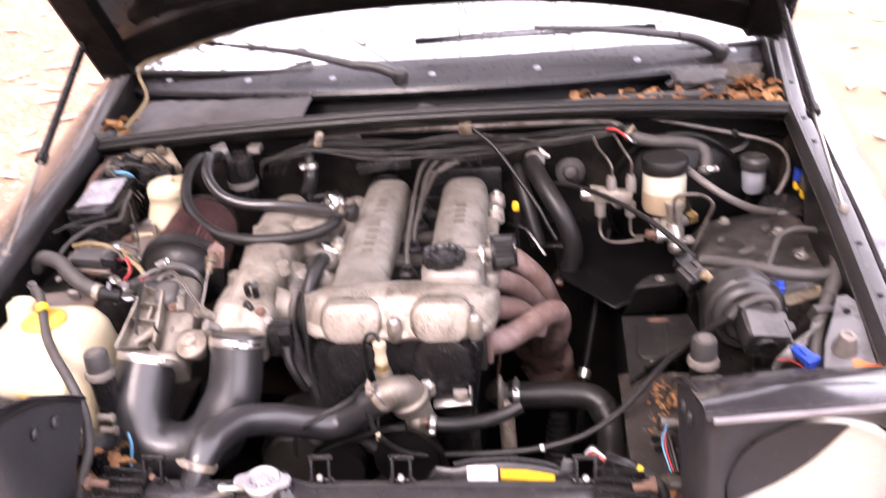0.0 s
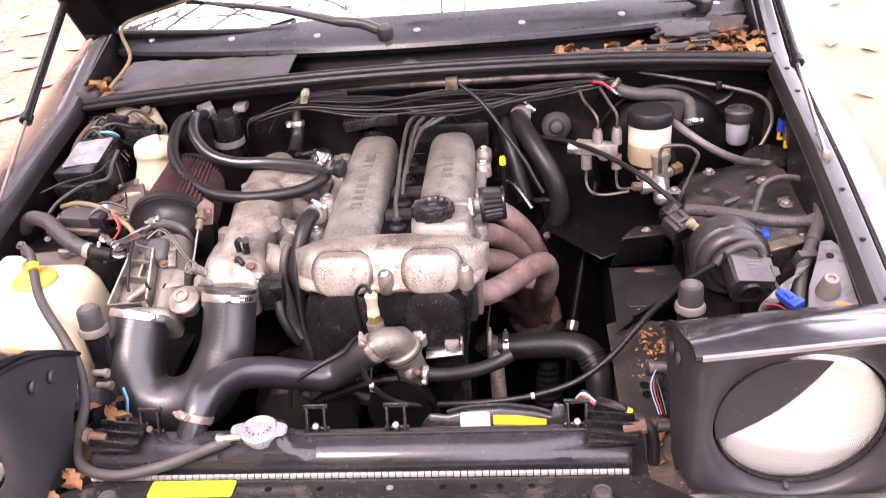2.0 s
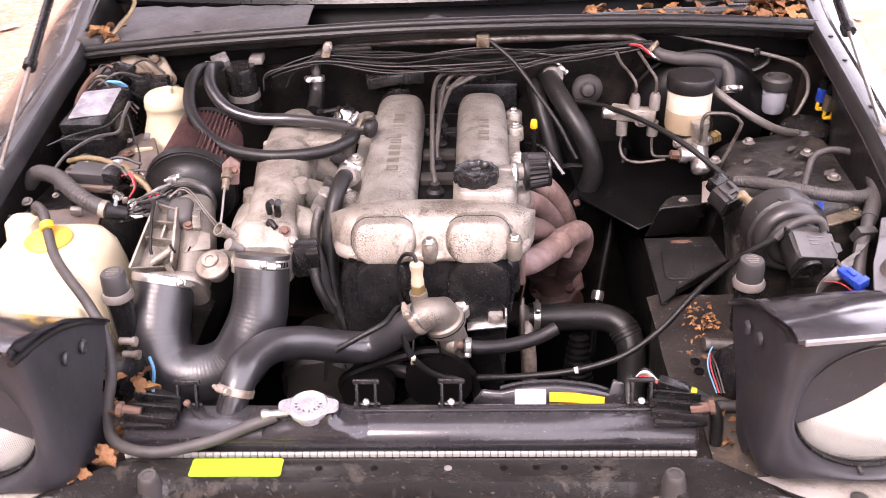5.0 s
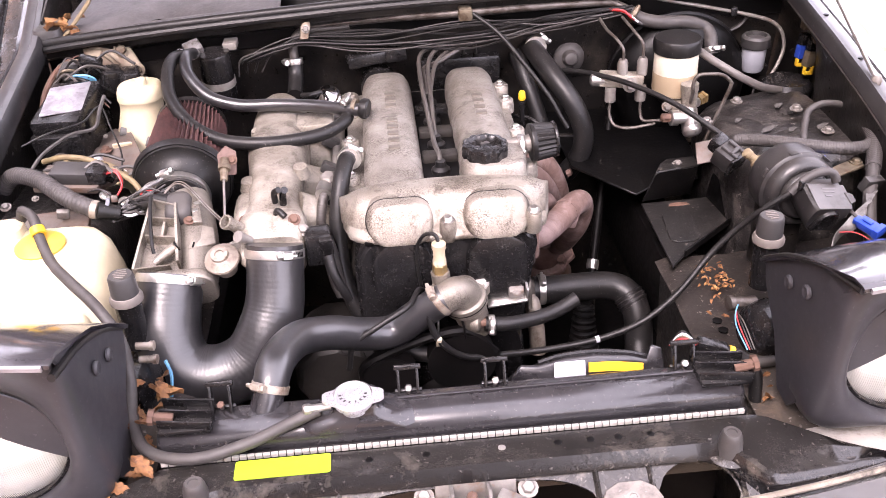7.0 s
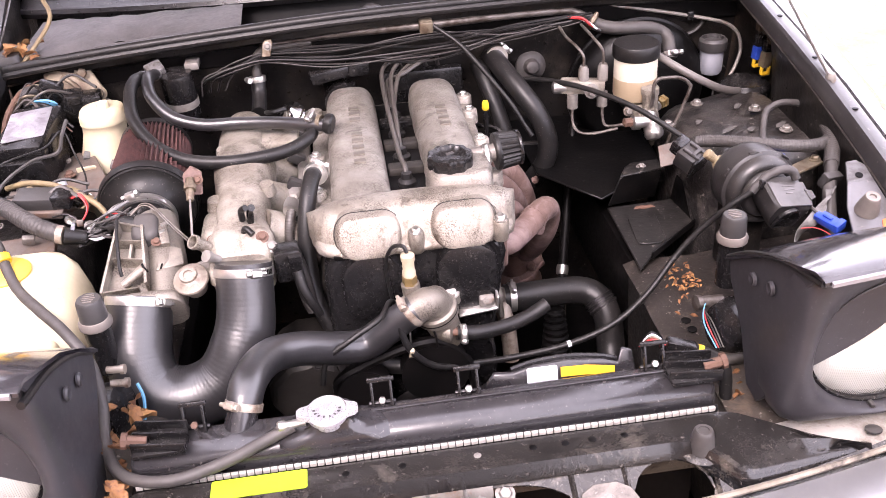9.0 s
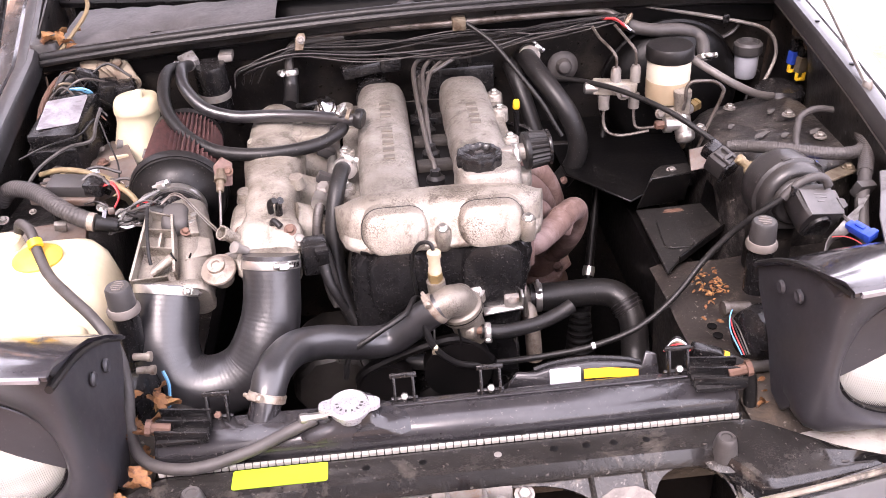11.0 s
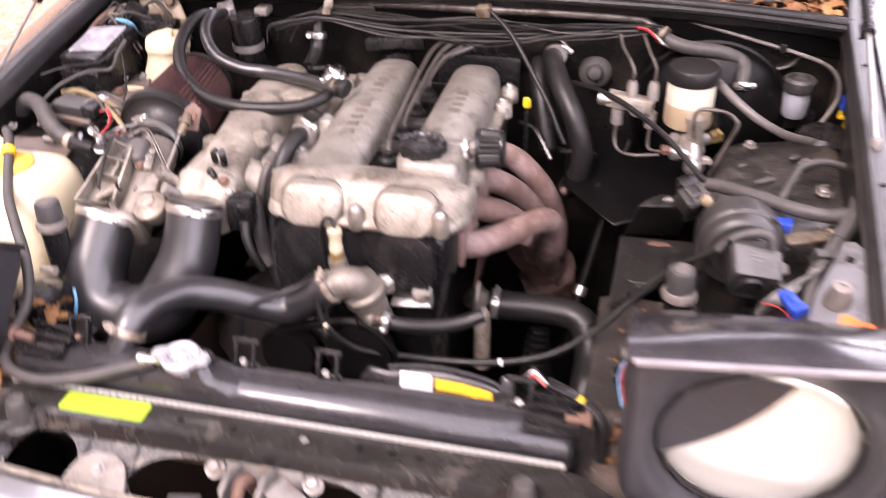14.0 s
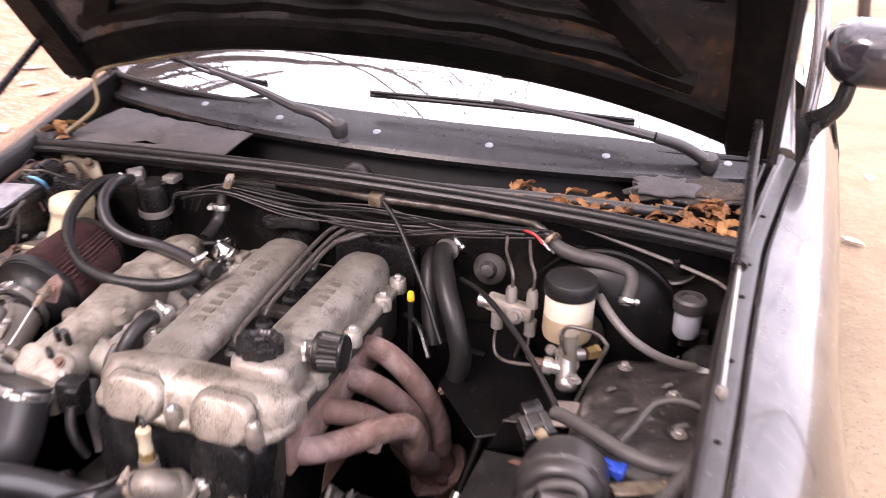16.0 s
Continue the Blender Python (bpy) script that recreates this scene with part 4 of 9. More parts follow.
for pts, w, h in (
    ([hood_point(-0.80 + 1.6 * i / 30, hood_edge(-0.80 + 1.6 * i / 30) + 0.125 + 0.004 * math.sin(i * 1.25), 0.004) for i in range(31)], 0.036, 0.020),
    ([hood_point(-0.72 + 1.44 * i / 24, hood_edge(-0.72 + 1.44 * i / 24) + 0.185 + 0.004 * math.sin(i * 1.5 + 1), 0.004) for i in range(25)], 0.028, 0.016),
    ([hood_point(-0.93 + 1.86 * i / 12, hood_edge(-0.93 + 1.86 * i / 12) + 0.05, 0.004) for i in range(13)], 0.07, 0.014),
    ([hood_point(0.93, 0.05 + 0.2 * i, 0.004) for i in range(6)], 0.075, 0.024),
    ([hood_point(-0.93, 0.05 + 0.2 * i, 0.004) for i in range(6)], 0.075, 0.024),
    ([hood_point(-0.85 + 1.7 * i / 8, 0.36 + 0.02 * math.sin(i), 0.004) for i in range(9)], 0.05, 0.016),
    ([hood_point(0.30 + 0.45 * i / 4, 0.62 - 0.42 * i / 4, 0.004) for i in range(5)], 0.055, 0.018),
    ([hood_point(-0.30 - 0.45 * i / 4, 0.62 - 0.42 * i / 4, 0.004) for i in range(5)], 0.055, 0.018),
    ([hood_point(0.0, 0.3 + 0.15 * i, 0.004) for i in range(5)], 0.055, 0.018),
):
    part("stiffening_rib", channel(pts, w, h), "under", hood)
for u in (-0.90, 0.90):
    for d in (0.12, 0.16, 0.26):
        p = hood_point(u, d, 0.030)
        part("rib_hole", loft([[p + Vector((a, 0, 0)) + Vector((0, -math.cos(HOOD_TILT), math.sin(HOOD_TILT))) * b - Vector((0, math.sin(HOOD_TILT), math.cos(HOOD_TILT))) * e for a, b in rounded(0.022, 0.03, 0.008, 3)] for e in (-0.003, 0.0015)]), "deep", hood)
# Edge bead and washer tube along the rear edge
part("edge_fold", tube([hood_point(-0.98 + 1.96 * i / 16, hood_edge(-0.98 + 1.96 * i / 16) + 0.004, 0.0) for i in range(17)], 0.006, 8, 4), "bay", hood)
part("washer_tube", tube([hood_point(-0.45 + 0.40 * i / 4, hood_edge(-0.45 + 0.40 * i / 4) + 0.012, 0.010) for i in range(5)] + [hood_point(0.25, hood_edge(0.25) + 0.015, 0.008)], 0.004, 6, 4), "tan", hood, "thin tan washer tube")
part("washer_tube", tube([hood_point(-0.45, hood_edge(-0.45) + 0.012, 0.010), hood_point(-0.68, hood_edge(-0.68) + 0.0, 0.012), (-0.535, 0.93, 0.905), (-0.525, 0.905, 0.85), (-0.55, 0.855, 0.815), (-0.575, 0.83, 0.79)], 0.0036, 8, 5), "tan", hood, "tan washer tube looping down to the cowl")
part("washer_jet", box(hood_point(0.36, hood_edge(0.36) + 0.01, 0.012), (0.022, 0.014, 0.010), bevel=0.003), "plastic", hood)

# Gas struts
for foot, top in (((0.622, 0.468, 0.780), (0.617, 0.905, 0.985)), ((-0.604, 0.468, 0.742), (-0.610, 0.893, 0.972))):
    st = thing("gas_strut", foot, "thin black gas strut holding the bonnet open", "strut", "bonnet struts")
    f, t = Vector(foot), Vector(top)
    mid = f.lerp(t, 0.40)
    part("cylinder", tube([mid, t], 0.0075, 12, 2), "plastic", st)
    # Far rod's darker steel puts its dark reflection into the colour.
    part("piston_rod", tube([f, mid], 0.0030, 10, 2), "steel" if foot[0] > 0 else "dull_steel", st, "slim bright steel rod" if foot[0] > 0 else "slim steel rod, dark reflection put into its colour")
    bm = lathe([(0.004, -0.008), (0.0072, 0.0), (0.0075, 0.006), (0.005, 0.012)], f - Vector((0, 0, 0.004)), (0, 0, 1), 14)
    part("ball_socket", bm, "dull_steel", st, "steel ball joint")
    part("collar", lathe([(0.006, -0.006), (0.0105, -0.006), (0.0105, 0.008), (0.0085, 0.010)], mid, t - f, 14), "plastic", st)

# Front panel ahead of the radiator and the nose
def nose_line(x):
    return -0.068 + 0.05 * (abs(x) / 0.5) ** 2.2


def panel_front(x):
    """Front edge of the raised slam panel: straight between the lightening holes, swept forward round them."""
    s = min(1.0, max(0.0, (abs(x) - 0.250) / 0.075))
    return max(-0.052 * s * s * (3 - 2 * s), nose_line(x) + 0.007)


def ledge_height(y):
    return 0.5765 + 0.52 * y


def front_panel():
    rings = []
    for i in range(67):
        x = -0.455 + 0.91 * i / 66
        f = panel_front(x)
        back = 0.55 * max(0.0, abs(x) - 0.325)
        dip = 0.010 * max(0.0, (abs(x) - 0.30) / 0.15)
        ridge = 0.0025 if abs(x) < 0.30 else 0.0
        top = 0.586 - dip
        s = min(1.0, max(0.0, (abs(x) - 0.262) / 0.08))
        fall = s * s * (3 - 2 * s)
        rings.append([(x, 0.053 - back, 0.50), (x, 0.050 - back, 0.578 - dip - back * 0.1), (x, 0.046 - back, 0.584 - dip - back * 0.1), (x, 0.5 * (0.034 - back) + 0.5 * (f + 0.022), top), (x, f + 0.015, top + 0.001 - 0.010 * fall), (x, f + 0.011, top + 0.003 + ridge - 0.013 * fall), (x, f + 0.006, top + 0.003 + ridge - 0.016 * fall), (x, f + 0.002, top - 0.002 - 0.019 * fall), (x, f - 0.001, min(top - 0.010 - 0.019 * fall, ledge_height(f) + 0.001))])
    return sheet(rings, 0.003)
part("front_crossmember", front_panel(), "panel", car, "black dusty slam panel ahead of the radiator")


def front_ledge():
    """Lower ledge of the slam panel with round lightening holes left open between its bridges."""
    bm = bmesh.new()
    n = 196
    hole_c = (-0.236, 0.236)
    for i in range(n):
        x0, x1 = -0.62 + 1.24 * i / n, -0.62 + 1.24 * (i + 1) / n
        def span(x):
            y0, y1 = min(0.004, panel_front(x) + 0.004), nose_line(x) + 0.002
            cut = []
            for c in hole_c:
                q = 0.0415 ** 2 - (x - c) ** 2
                if q > 0:
                    cut.append((min(y0 - 0.001, -0.0335 + math.sqrt(q) * 0.80), max(y1 + 0.001, -0.0335 - math.sqrt(q) * 0.80)))
            if abs(x) < 0.128:
                cut.append((-0.004 - 0.018 * (abs(x) / 0.128) ** 5, -0.058 + 0.012 * (abs(x) / 0.128) ** 5))
            return [y0] + [v for c in sorted(cut, reverse=True) for v in c] + [y1]
        a, b = span(x0), span(x1)
        if len(a) != len(b):
            if len(a) < len(b):
                a = [a[0]] + [(b[1] + b[2]) / 2] * 2 + [a[1]]
            else:
                b = [b[0]] + [(a[1] + a[2]) / 2] * 2 + [b[1]]
        for k in range(0, len(a), 2):
            q = [bm.verts.new(p) for p in ((x0, a[k], ledge_height(a[k])), (x1, b[k], ledge_height(b[k])), (x1, b[k + 1], ledge_height(b[k + 1])), (x0, a[k + 1], ledge_height(a[k + 1])))]
            bm.faces.new(q)
    bmesh.ops.remove_doubles(bm, verts=bm.verts, dist=1e-5)
    bmesh.ops.dissolve_degenerate(bm, edges=bm.edges, dist=1e-6)
    bmesh.ops.recalc_face_normals(bm, faces=bm.faces)
    bmesh.ops.solidify(bm, geom=bm.faces[:], thickness=0.004)
    return bm


M["ledge"] = surface("dusty grey primer metal", (0.09, 0.08, 0.07), (0.14, 0.122, 0.105), 12, 0.4, 0.7, dust=0.45, dust_col=(0.25, 0.215, 0.185), bump=0.2, bump_scale=150, stain=(0.014, 0.012, 0.012), stain_scale=18, s0=0.5, s1=0.6, speck=0.5, speck_scale=150)
M["ledge_dirt"] = surface("glossy black metal under smeared tan dirt", (0.006, 0.0056, 0.0058), (0.016, 0.0145, 0.0135), 12, 0.14, 0.4, dust=0.18, dust_col=(0.24, 0.21, 0.175), bump=0.15, bump_scale=150, stain=(0.20, 0.176, 0.145), stain_scale=14, s0=0.54, s1=0.74, speck=0.5, speck_scale=150, spec=0.5)
part("panel_lip", tube([(-0.252 + 0.504 * i / 24, panel_front(-0.252 + 0.504 * i / 24) + 0.0085, 0.5905) for i in range(25)], 0.0030, 10, 2), "panel", car, "rounded glossy lip of the slam panel")
part("front_ledge", front_ledge(), "ledge_dirt", car, "dusty black ledge with round holes")


M["dirt_tan"] = surface("dry tan dirt", (0.24, 0.21, 0.17), (0.15, 0.128, 0.10), 30, 0.7, 0.9, bump=0.3, bump_scale=300, stain=(0.05, 0.043, 0.036), stain_scale=22, s0=0.5, s1=0.62)


def nose():
    rings = []
    for i in range(33):
        x = -0.72 + 1.44 * i / 32
        y = nose_line(x) - 0.004
        z = 0.566 + 0.012 * (abs(x) / 0.72) ** 2
        rings.append([(x, y + 0.012, z - 0.014), (x, y + 0.002, z - 0.004), (x, y - 0.006, z + 0.001), (x, y - 0.05, z - 0.006), (x, y - 0.12, z - 0.04), (x, y - 0.17, z - 0.11), (x, y - 0.19, z - 0.22), (x, y - 0.17, z - 0.32)])
    return sheet(rings, 0.004)


part("nose_panel", nose(), "nose_sky_paint", car, "bumper skin, sky sheen put into its grey")
part("nose_edge", tube([(-0.72 + 1.44 * i / 16, nose_line(-0.72 + 1.44 * i / 16) - 0.001, 0.568 + 0.012 * (abs(-0.72 + 1.44 * i / 16) / 0.72) ** 2) for i in range(17)], 0.0035, 6, 3), "dirt_tan", car, "tan dirt along the seam")
for x in (-0.275, 0.275):
    bm = lathe([(0.022, -0.0395), (0.018, -0.0375), (0.0145, -0.0365), (0.0125, -0.036)], (x, 0.0, 0.620), (0, 0, 1), 22)
    s_ob = part("bonnet_stop_seat", bm, "ledge_dirt", car, "ring of pale dirt round the stop")
    part("bonnet_stop", lathe([(0.0140, -0.036), (0.0127, -0.018), (0.0110, -0.010), (0.0102, -0.007), (0.0085, -0.005), (0.0060, -0.0055), (0.0056, -0.007), (0.002, -0.0072)], (x, 0.0, 0.616), (0, 0, 1), 18), "grey_rubber", s_ob, "black rubber bonnet stop")
# Pale ledges below the lamps
for s in (1, -1):
    part("lamp_ledge", sheet([[(s * x, max(nose_line(x) + 0.006, 0.006 - 0.25 * (x - 0.345)) * (1 - v) + (nose_line(x) + 0.088) * v, 0.570 - 0.012 * v + 0.004 * math.sin(9 * x)) for v in (0, 0.33, 0.66, 1)] for x in [0.345 + 0.0225 * i for i in range(12)]], 0.003 * s), "beige", car, "pale dusty ledge below the lamp")
    for x in (0.40, 0.47):
        part("ledge_plug", lathe([(0.009, 0), (0.009, 0.002), (0.006, 0.003)], (s * x, nose_line(x) + 0.028, 0.571), (0, 0.2, 1), 14), "grey_plastic", car)

# ---- headlamps ----
def lens_material():
    """Fluted glass silvered from behind."""
    m = bpy.data.materials.new("fluted lamp glass")
    m.use_nodes = True
    nt = m.node_tree
    b = nt.nodes["Principled BSDF"]
    b.inputs["Base Color"].default_value = (0.69, 0.692, 0.64, 1)
    b.inputs["Roughness"].default_value, b.inputs["Metallic"].default_value, b.inputs["Coat Weight"].default_value = 0.14, 0.55, 1.0
    c = nt.nodes.new("ShaderNodeTexCoord")
    w = nt.nodes.new("ShaderNodeTexWave")
    w.bands_direction = "X"
    w.inputs["Scale"].default_value, w.inputs["Distortion"].default_value = 150, 0.4
    nt.links.new(c.outputs["Object"], w.inputs["Vector"])
    bn = nt.nodes.new("ShaderNodeBump")
    bn.inputs["Strength"].default_value, bn.inputs["Distance"].default_value = 0.45, 0.0008
    nt.links.new(w.outputs["Fac"], bn.inputs["Height"])
    nt.links.new(bn.outputs[0], b.inputs["Normal"])
    return m


M["lens"] = lens_material()


def headlamp(s, dz):
    """Raised pop-up lamp: lid in body colour, shroud with a deep round bowl, sealed-beam lens."""
    cx, cy, cz, r = 0.480, 0.012, 0.700 + dz, 0.0905
    lz, ly, rise, lift = cz - 0.018, cy - 0.012, 0.10, 0.0 if s > 0 else 0.012
    h = thing("pop_up_headlamp", (s * cx, 0.10, 0.60 + dz), "raised pop-up headlamp with a black shroud and round fluted lens", "headlamp", "headlamps")
    X = lambda a: s * a  # noqa: E731
    # Face: square outline blending into a round rim
    bm = bmesh.new()
    n = 64
    rows = []
    for blend, y_side, y_top, y_bot in ((0.0, 0.050, -0.040, 0.055), (0.0, 0.022, -0.050, 0.036), (0.05, 0.004, -0.050, 0.020), (0.18, -0.006, -0.040, 0.014), (0.42, -0.010, -0.024, 0.010), (0.70, -0.005, -0.008, 0.008), (0.90, 0.005, 0.004, 0.011), (1.0, 0.018, 0.018, 0.018), (1.02, 0.058, 0.058, 0.058)):
        row = []
        for k in range(n):
            a = 2 * math.pi * k / n
            ca, sa = math.cos(a), math.sin(a)
            q = 1 / ((abs(ca) / 0.120) ** 8 + (abs(sa) / (0.100 if sa > 0 else 0.124)) ** 8) ** (1 / 8)
            rr = q * (1 - blend) + r * blend
            wt = max(0.0, sa) ** 1.5
            wb = max(0.0, -sa) ** 1.5
            yy = y_side * (1 - wt - wb) + y_top * wt + y_bot * wb
            up = (rise * (ca * rr + 0.12) + lift) * max(0.0, min(1.0, sa * rr / 0.1)) * (1 - blend)
            row.append(bm.verts.new((X(cx + ca * rr), cy + yy - 0.012 * blend, cz + sa * rr + up - 0.018 * blend)))
        rows.append(row)
    for a, b in zip(rows, rows[1:]):
        for k in range(n):
            bm.faces.new((a[k], a[(k + 1) % n], b[(k + 1) % n], b[k]))
    bmesh.ops.recalc_face_normals(bm, faces=bm.faces)
    bmesh.ops.solidify(bm, geom=bm.faces[:], thickness=0.002)
    shroud = part("shroud", bm, "housing", h, "satin black shroud with a round opening", angle=75)
    # Side cheeks, with the shroud's front flowing back
    for e in (-1, 1):
        x = cx + e * 0.118
        out = [(-0.030, 0.100), (0.03, 0.078), (0.10, 0.045), (0.160, 0.006), (0.150, -0.02), (0.11, -0.06), (0.080, -0.118), (0.052, -0.122), (0.034, -0.10), (0.024, 0.0), (0.0, 0.06)]
        part("cheek", plate(out, lambda u, v, w, x=x, e=e: Vector((X(x - e * w), cy + u, cz + v + ((rise * 0.24 if e > 0 else 0.0) + lift) * max(0.0, v / 0.1))), 0.004, 0.0015), "housing", shroud)
    for dx, dzz, yy in ((-0.122, 0.02, 0.09), (-0.122, 0.035, 0.05)):
        part("rivet", lathe([(0.008, -0.002), (0.008, 0.0), (0.006, 0.002), (0.003, 0.001)], (X(cx + dx), cy + yy, cz + dzz), (-s, 0, 0), 14), "housing", shroud)
    # Painted lid
    rings = []
    for i in range(13):
        x = cx - 0.124 + 0.248 * i / 12
        c = 0.008 * (1 - ((x - cx) / 0.124) ** 2)
        up = rise * (x - cx + 0.124) + lift
        rings.append([(X(x), cy - 0.049, cz + up + 0.102), (X(x), cy - 0.0505, cz + up + 0.104), (X(x), cy - 0.0500, cz + up + 0.1075), (X(x), cy - 0.047, cz + up + 0.1086), (X(x), cy - 0.030, cz + 0.97 * up + 0.1075), (X(x), cy + 0.0, cz + 0.9 * up + 0.095 + c), (X(x), cy + 0.06, cz + 0.7 * up + 0.070 + c), (X(x), cy + 0.11, cz + 0.4 * up + 0.040 + c), (X(x), cy + 0.160, cz + 0.006)])
    lid = part("lid", sheet(rings, 0.004), "lid_paint", h, "dark glossy painted lid")
    part("lid_edge", loft([[(X(cx + a), cy - 0.0515 - d, cz + lift + rise * (a + 0.124) + h) for d, h in ((-0.001, 0.1025), (0.0020, 0.1032), (0.0020, 0.1072), (-0.001, 0.1083))] for a in (-0.118, 0.0, 0.118)]), "edge_grey", lid, "pale front edge of the lid")
    part("gasket", tube([(X(cx - 0.118), cy - 0.04, cz + 0.098), (X(cx - 0.120), cy + 0.03, cz + 0.080), (X(cx - 0.120), cy + 0.10, cz + 0.046), (X(cx - 0.118), cy + 0.16, cz + 0.004)], 0.004, 8), "rubber", lid)
    # Lens, bezel, rear bowl
    lens = part("lens", lathe([(r - 0.001, 0.012), (r - 0.001, 0.0), (r - 0.005, -0.004), (r * 0.8, -0.010), (r * 0.5, -0.016), (r * 0.2, -0.0185), (0.002, -0.019)], (X(cx), ly + 0.036, lz), (0, 1, 0), 64), "lens", h, "round fluted glass lens, bright with sky", angle=60)
    # Plate across the upper inner corner of the bowl, standing in for dark reflection
    rim = [(-(r - 0.002) * math.cos(radians(a)), (r - 0.002) * math.sin(radians(a))) for a in range(-18, 102, 7)]
    a, b = Vector(rim[-1]), Vector(rim[0])
    cut = [a.lerp(b, k / 10) + Vector((0.008, -0.008)) * math.sin(math.pi * k / 10) for k in range(1, 10)]
    part("lens_dark_wedge", plate(rim + [tuple(q) for q in cut], lambda u, v, w: Vector((X(cx + u), ly + 0.012 + w - 0.10 * (u + v), lz + v)), 0.003, 0.001), "housing", shroud, "dark plate standing in for the lens's dark reflection")
    part("retaining_ring", lathe([(r - 0.001, -0.002), (r - 0.0005, -0.007), (r - 0.004, -0.009), (r - 0.005, -0.004)], (X(cx), ly + 0.034, lz), (0, 1, 0), 64, cap=False), "plastic", lens)
    for a in (-95, 20, 140):
        part("ring_tab", box((X(cx + (r - 0.002) * math.cos(radians(a))), ly + 0.020, lz + (r - 0.002) * math.sin(radians(a))), (0.006, 0.010, 0.006), bevel=0.002), "grey_plastic", lens)
    bm = bmesh.new()
    prof = [(r * t, 0.062 * (1 - t * t)) for t in (1.0, 0.96, 0.9, 0.8, 0.7, 0.6, 0.45, 0.3, 0.15, 0.04)]
    add_lathe(bm, prof + [(0.004, 0.066), (r * 0.5, 0.056), (r * 0.9, 0.02), (r + 0.002, 0.0)], (X(cx), ly + 0.052, lz), (0, 1, 0), 48)
    part("rear_bowl", bm, "dull_steel", h)
    # Lifting frame under the lid
    part("lift_frame", box((X(cx), cy + 0.09, cz - 0.052), (0.19, 0.05, 0.09), bevel=0.01), "bay", h)
    return h


headlamp(1, 0.0)
headlamp(-1, -0.018)
# Hand knobs of the headlamp motors
for x, y, z, dz in ((0.409, 0.268, 0.700, 0), (-0.379, 0.255, 0.698, 0)):
    m_ob = thing("headlamp_motor", (x, y, 0.60), "black headlamp lifting motor with a ribbed hand knob", "motor", "headlamp motors")
    part("motor_body", lathe([(0.0155, 0), (0.0160, 0.05), (0.0168, 0.066), (0.0150, 0.068)], (x, y, 0.598), (0, 0, 1), 24), "plastic", m_ob)
    part("knob_skirt", lathe([(0.017, 0), (0.0196, 0.002), (0.0200, 0.007), (0.0174, 0.012), (0.0148, 0.013)], (x, y, 0.662), (0, 0, 1), 26), "skirt", m_ob, "dust-tanned rubber skirt")
    kn = part("knob", lathe([(0.0165, 0), (0.0155, 0.024), (0.0136, 0.027), (0.004, 0.0275)], (x, y, 0.674), (0, 0, 1), 26), "grey_plastic", m_ob)
    for i in range(5):
        part("knob_rib", box((x, y - 0.008 + 0.004 * i, 0.7016), (0.0165 - abs(i - 2) * 0.003, 0.0014, 0.0012), bevel=0.0), "skirt", kn)

# ---- radiator ----
rad = thing("radiator", (0, 0.085, 0.30), "black plastic radiator tank with a crimped silver seam", "radiator")
rings = []
for x, k in ((-0.325, 0.8), (-0.318, 1.0), (0.308, 1.0), (0.315, 0.8)):
    rings.append([(x, 0.088 + (y - 0.088) * k, 0.585 + (z - 0.585) * k) for y, z in ((0.060, 0.560), (0.0605, 0.585), (0.062, 0.5975), (0.0655, 0.6045), (0.072, 0.6095), (0.084, 0.6125), (0.104, 0.6135), (0.110, 0.610), (0.113, 0.602), (0.114, 0.585), (0.114, 0.560))])
tank = part("tank", loft(rings), "tank_plastic", rad, "black moulded top tank")
part("tank_ridge", box((0.09, 0.0945, 0.6145), (0.40, 0.004, 0.003), (4, 0, 0), 0.001), "tank_plastic", tank)
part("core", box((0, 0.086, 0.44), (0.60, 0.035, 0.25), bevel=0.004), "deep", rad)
crimp = part("crimp_rail", box((0.0, 0.0555, 0.5835), (0.628, 0.006, 0.013), bevel=0.002), "plastic", rad, "crimped metal seam")
me = None
for i in range(76):
    x = -0.3165 + 0.0083 * i
    if me is None:
        c_ob = part("crimp_tooth", box((0, 0, 0), (0.0073, 0.004, 0.0056), bevel=0.0005, seg=1), M["crimp"])
        me = c_ob.data
        c_ob.parent = crimp
    else:
        c_ob = new("crimp_tooth", me)
        c_ob.parent = crimp
    c_ob.location = Vector((x, 0.0525, 0.5880)) - origin[crimp]
# Brackets that hold the fan cowls
for x in (-0.257, -0.053, 0.043, 0.255):
    b_ob = part("bracket", box((x, 0.108, 0.611), (0.030, 0.012, 0.004), (-60, 0, 0), 0.001), "plastic", rad)
    for e in (-0.0105, 0.0105):
        part("bracket_arm", box((x + e, 0.103, 0.619), (0.0034, 0.010, 0.048), (-20, 0, 0), 0.001), "plastic", b_ob)
    part("bracket_top", box((x, 0.1115, 0.6425), (0.030, 0.005, 0.0055), (-20, 0, 0), 0.001), "plastic", b_ob)
    bolt((x, 0.101, 0.622), b_ob, 0.0042, (0, -0.9, 0.5), "steel" if x > -0.1 else "rust_dark", washer=False)
    part("bolt_shank", lathe([(0.0024, -0.012), (0.0024, 0.0), (0.0034, 0.001)], (x, 0.102, 0.621), (0, -0.25, 1), 8), "old_pipe", b_ob)
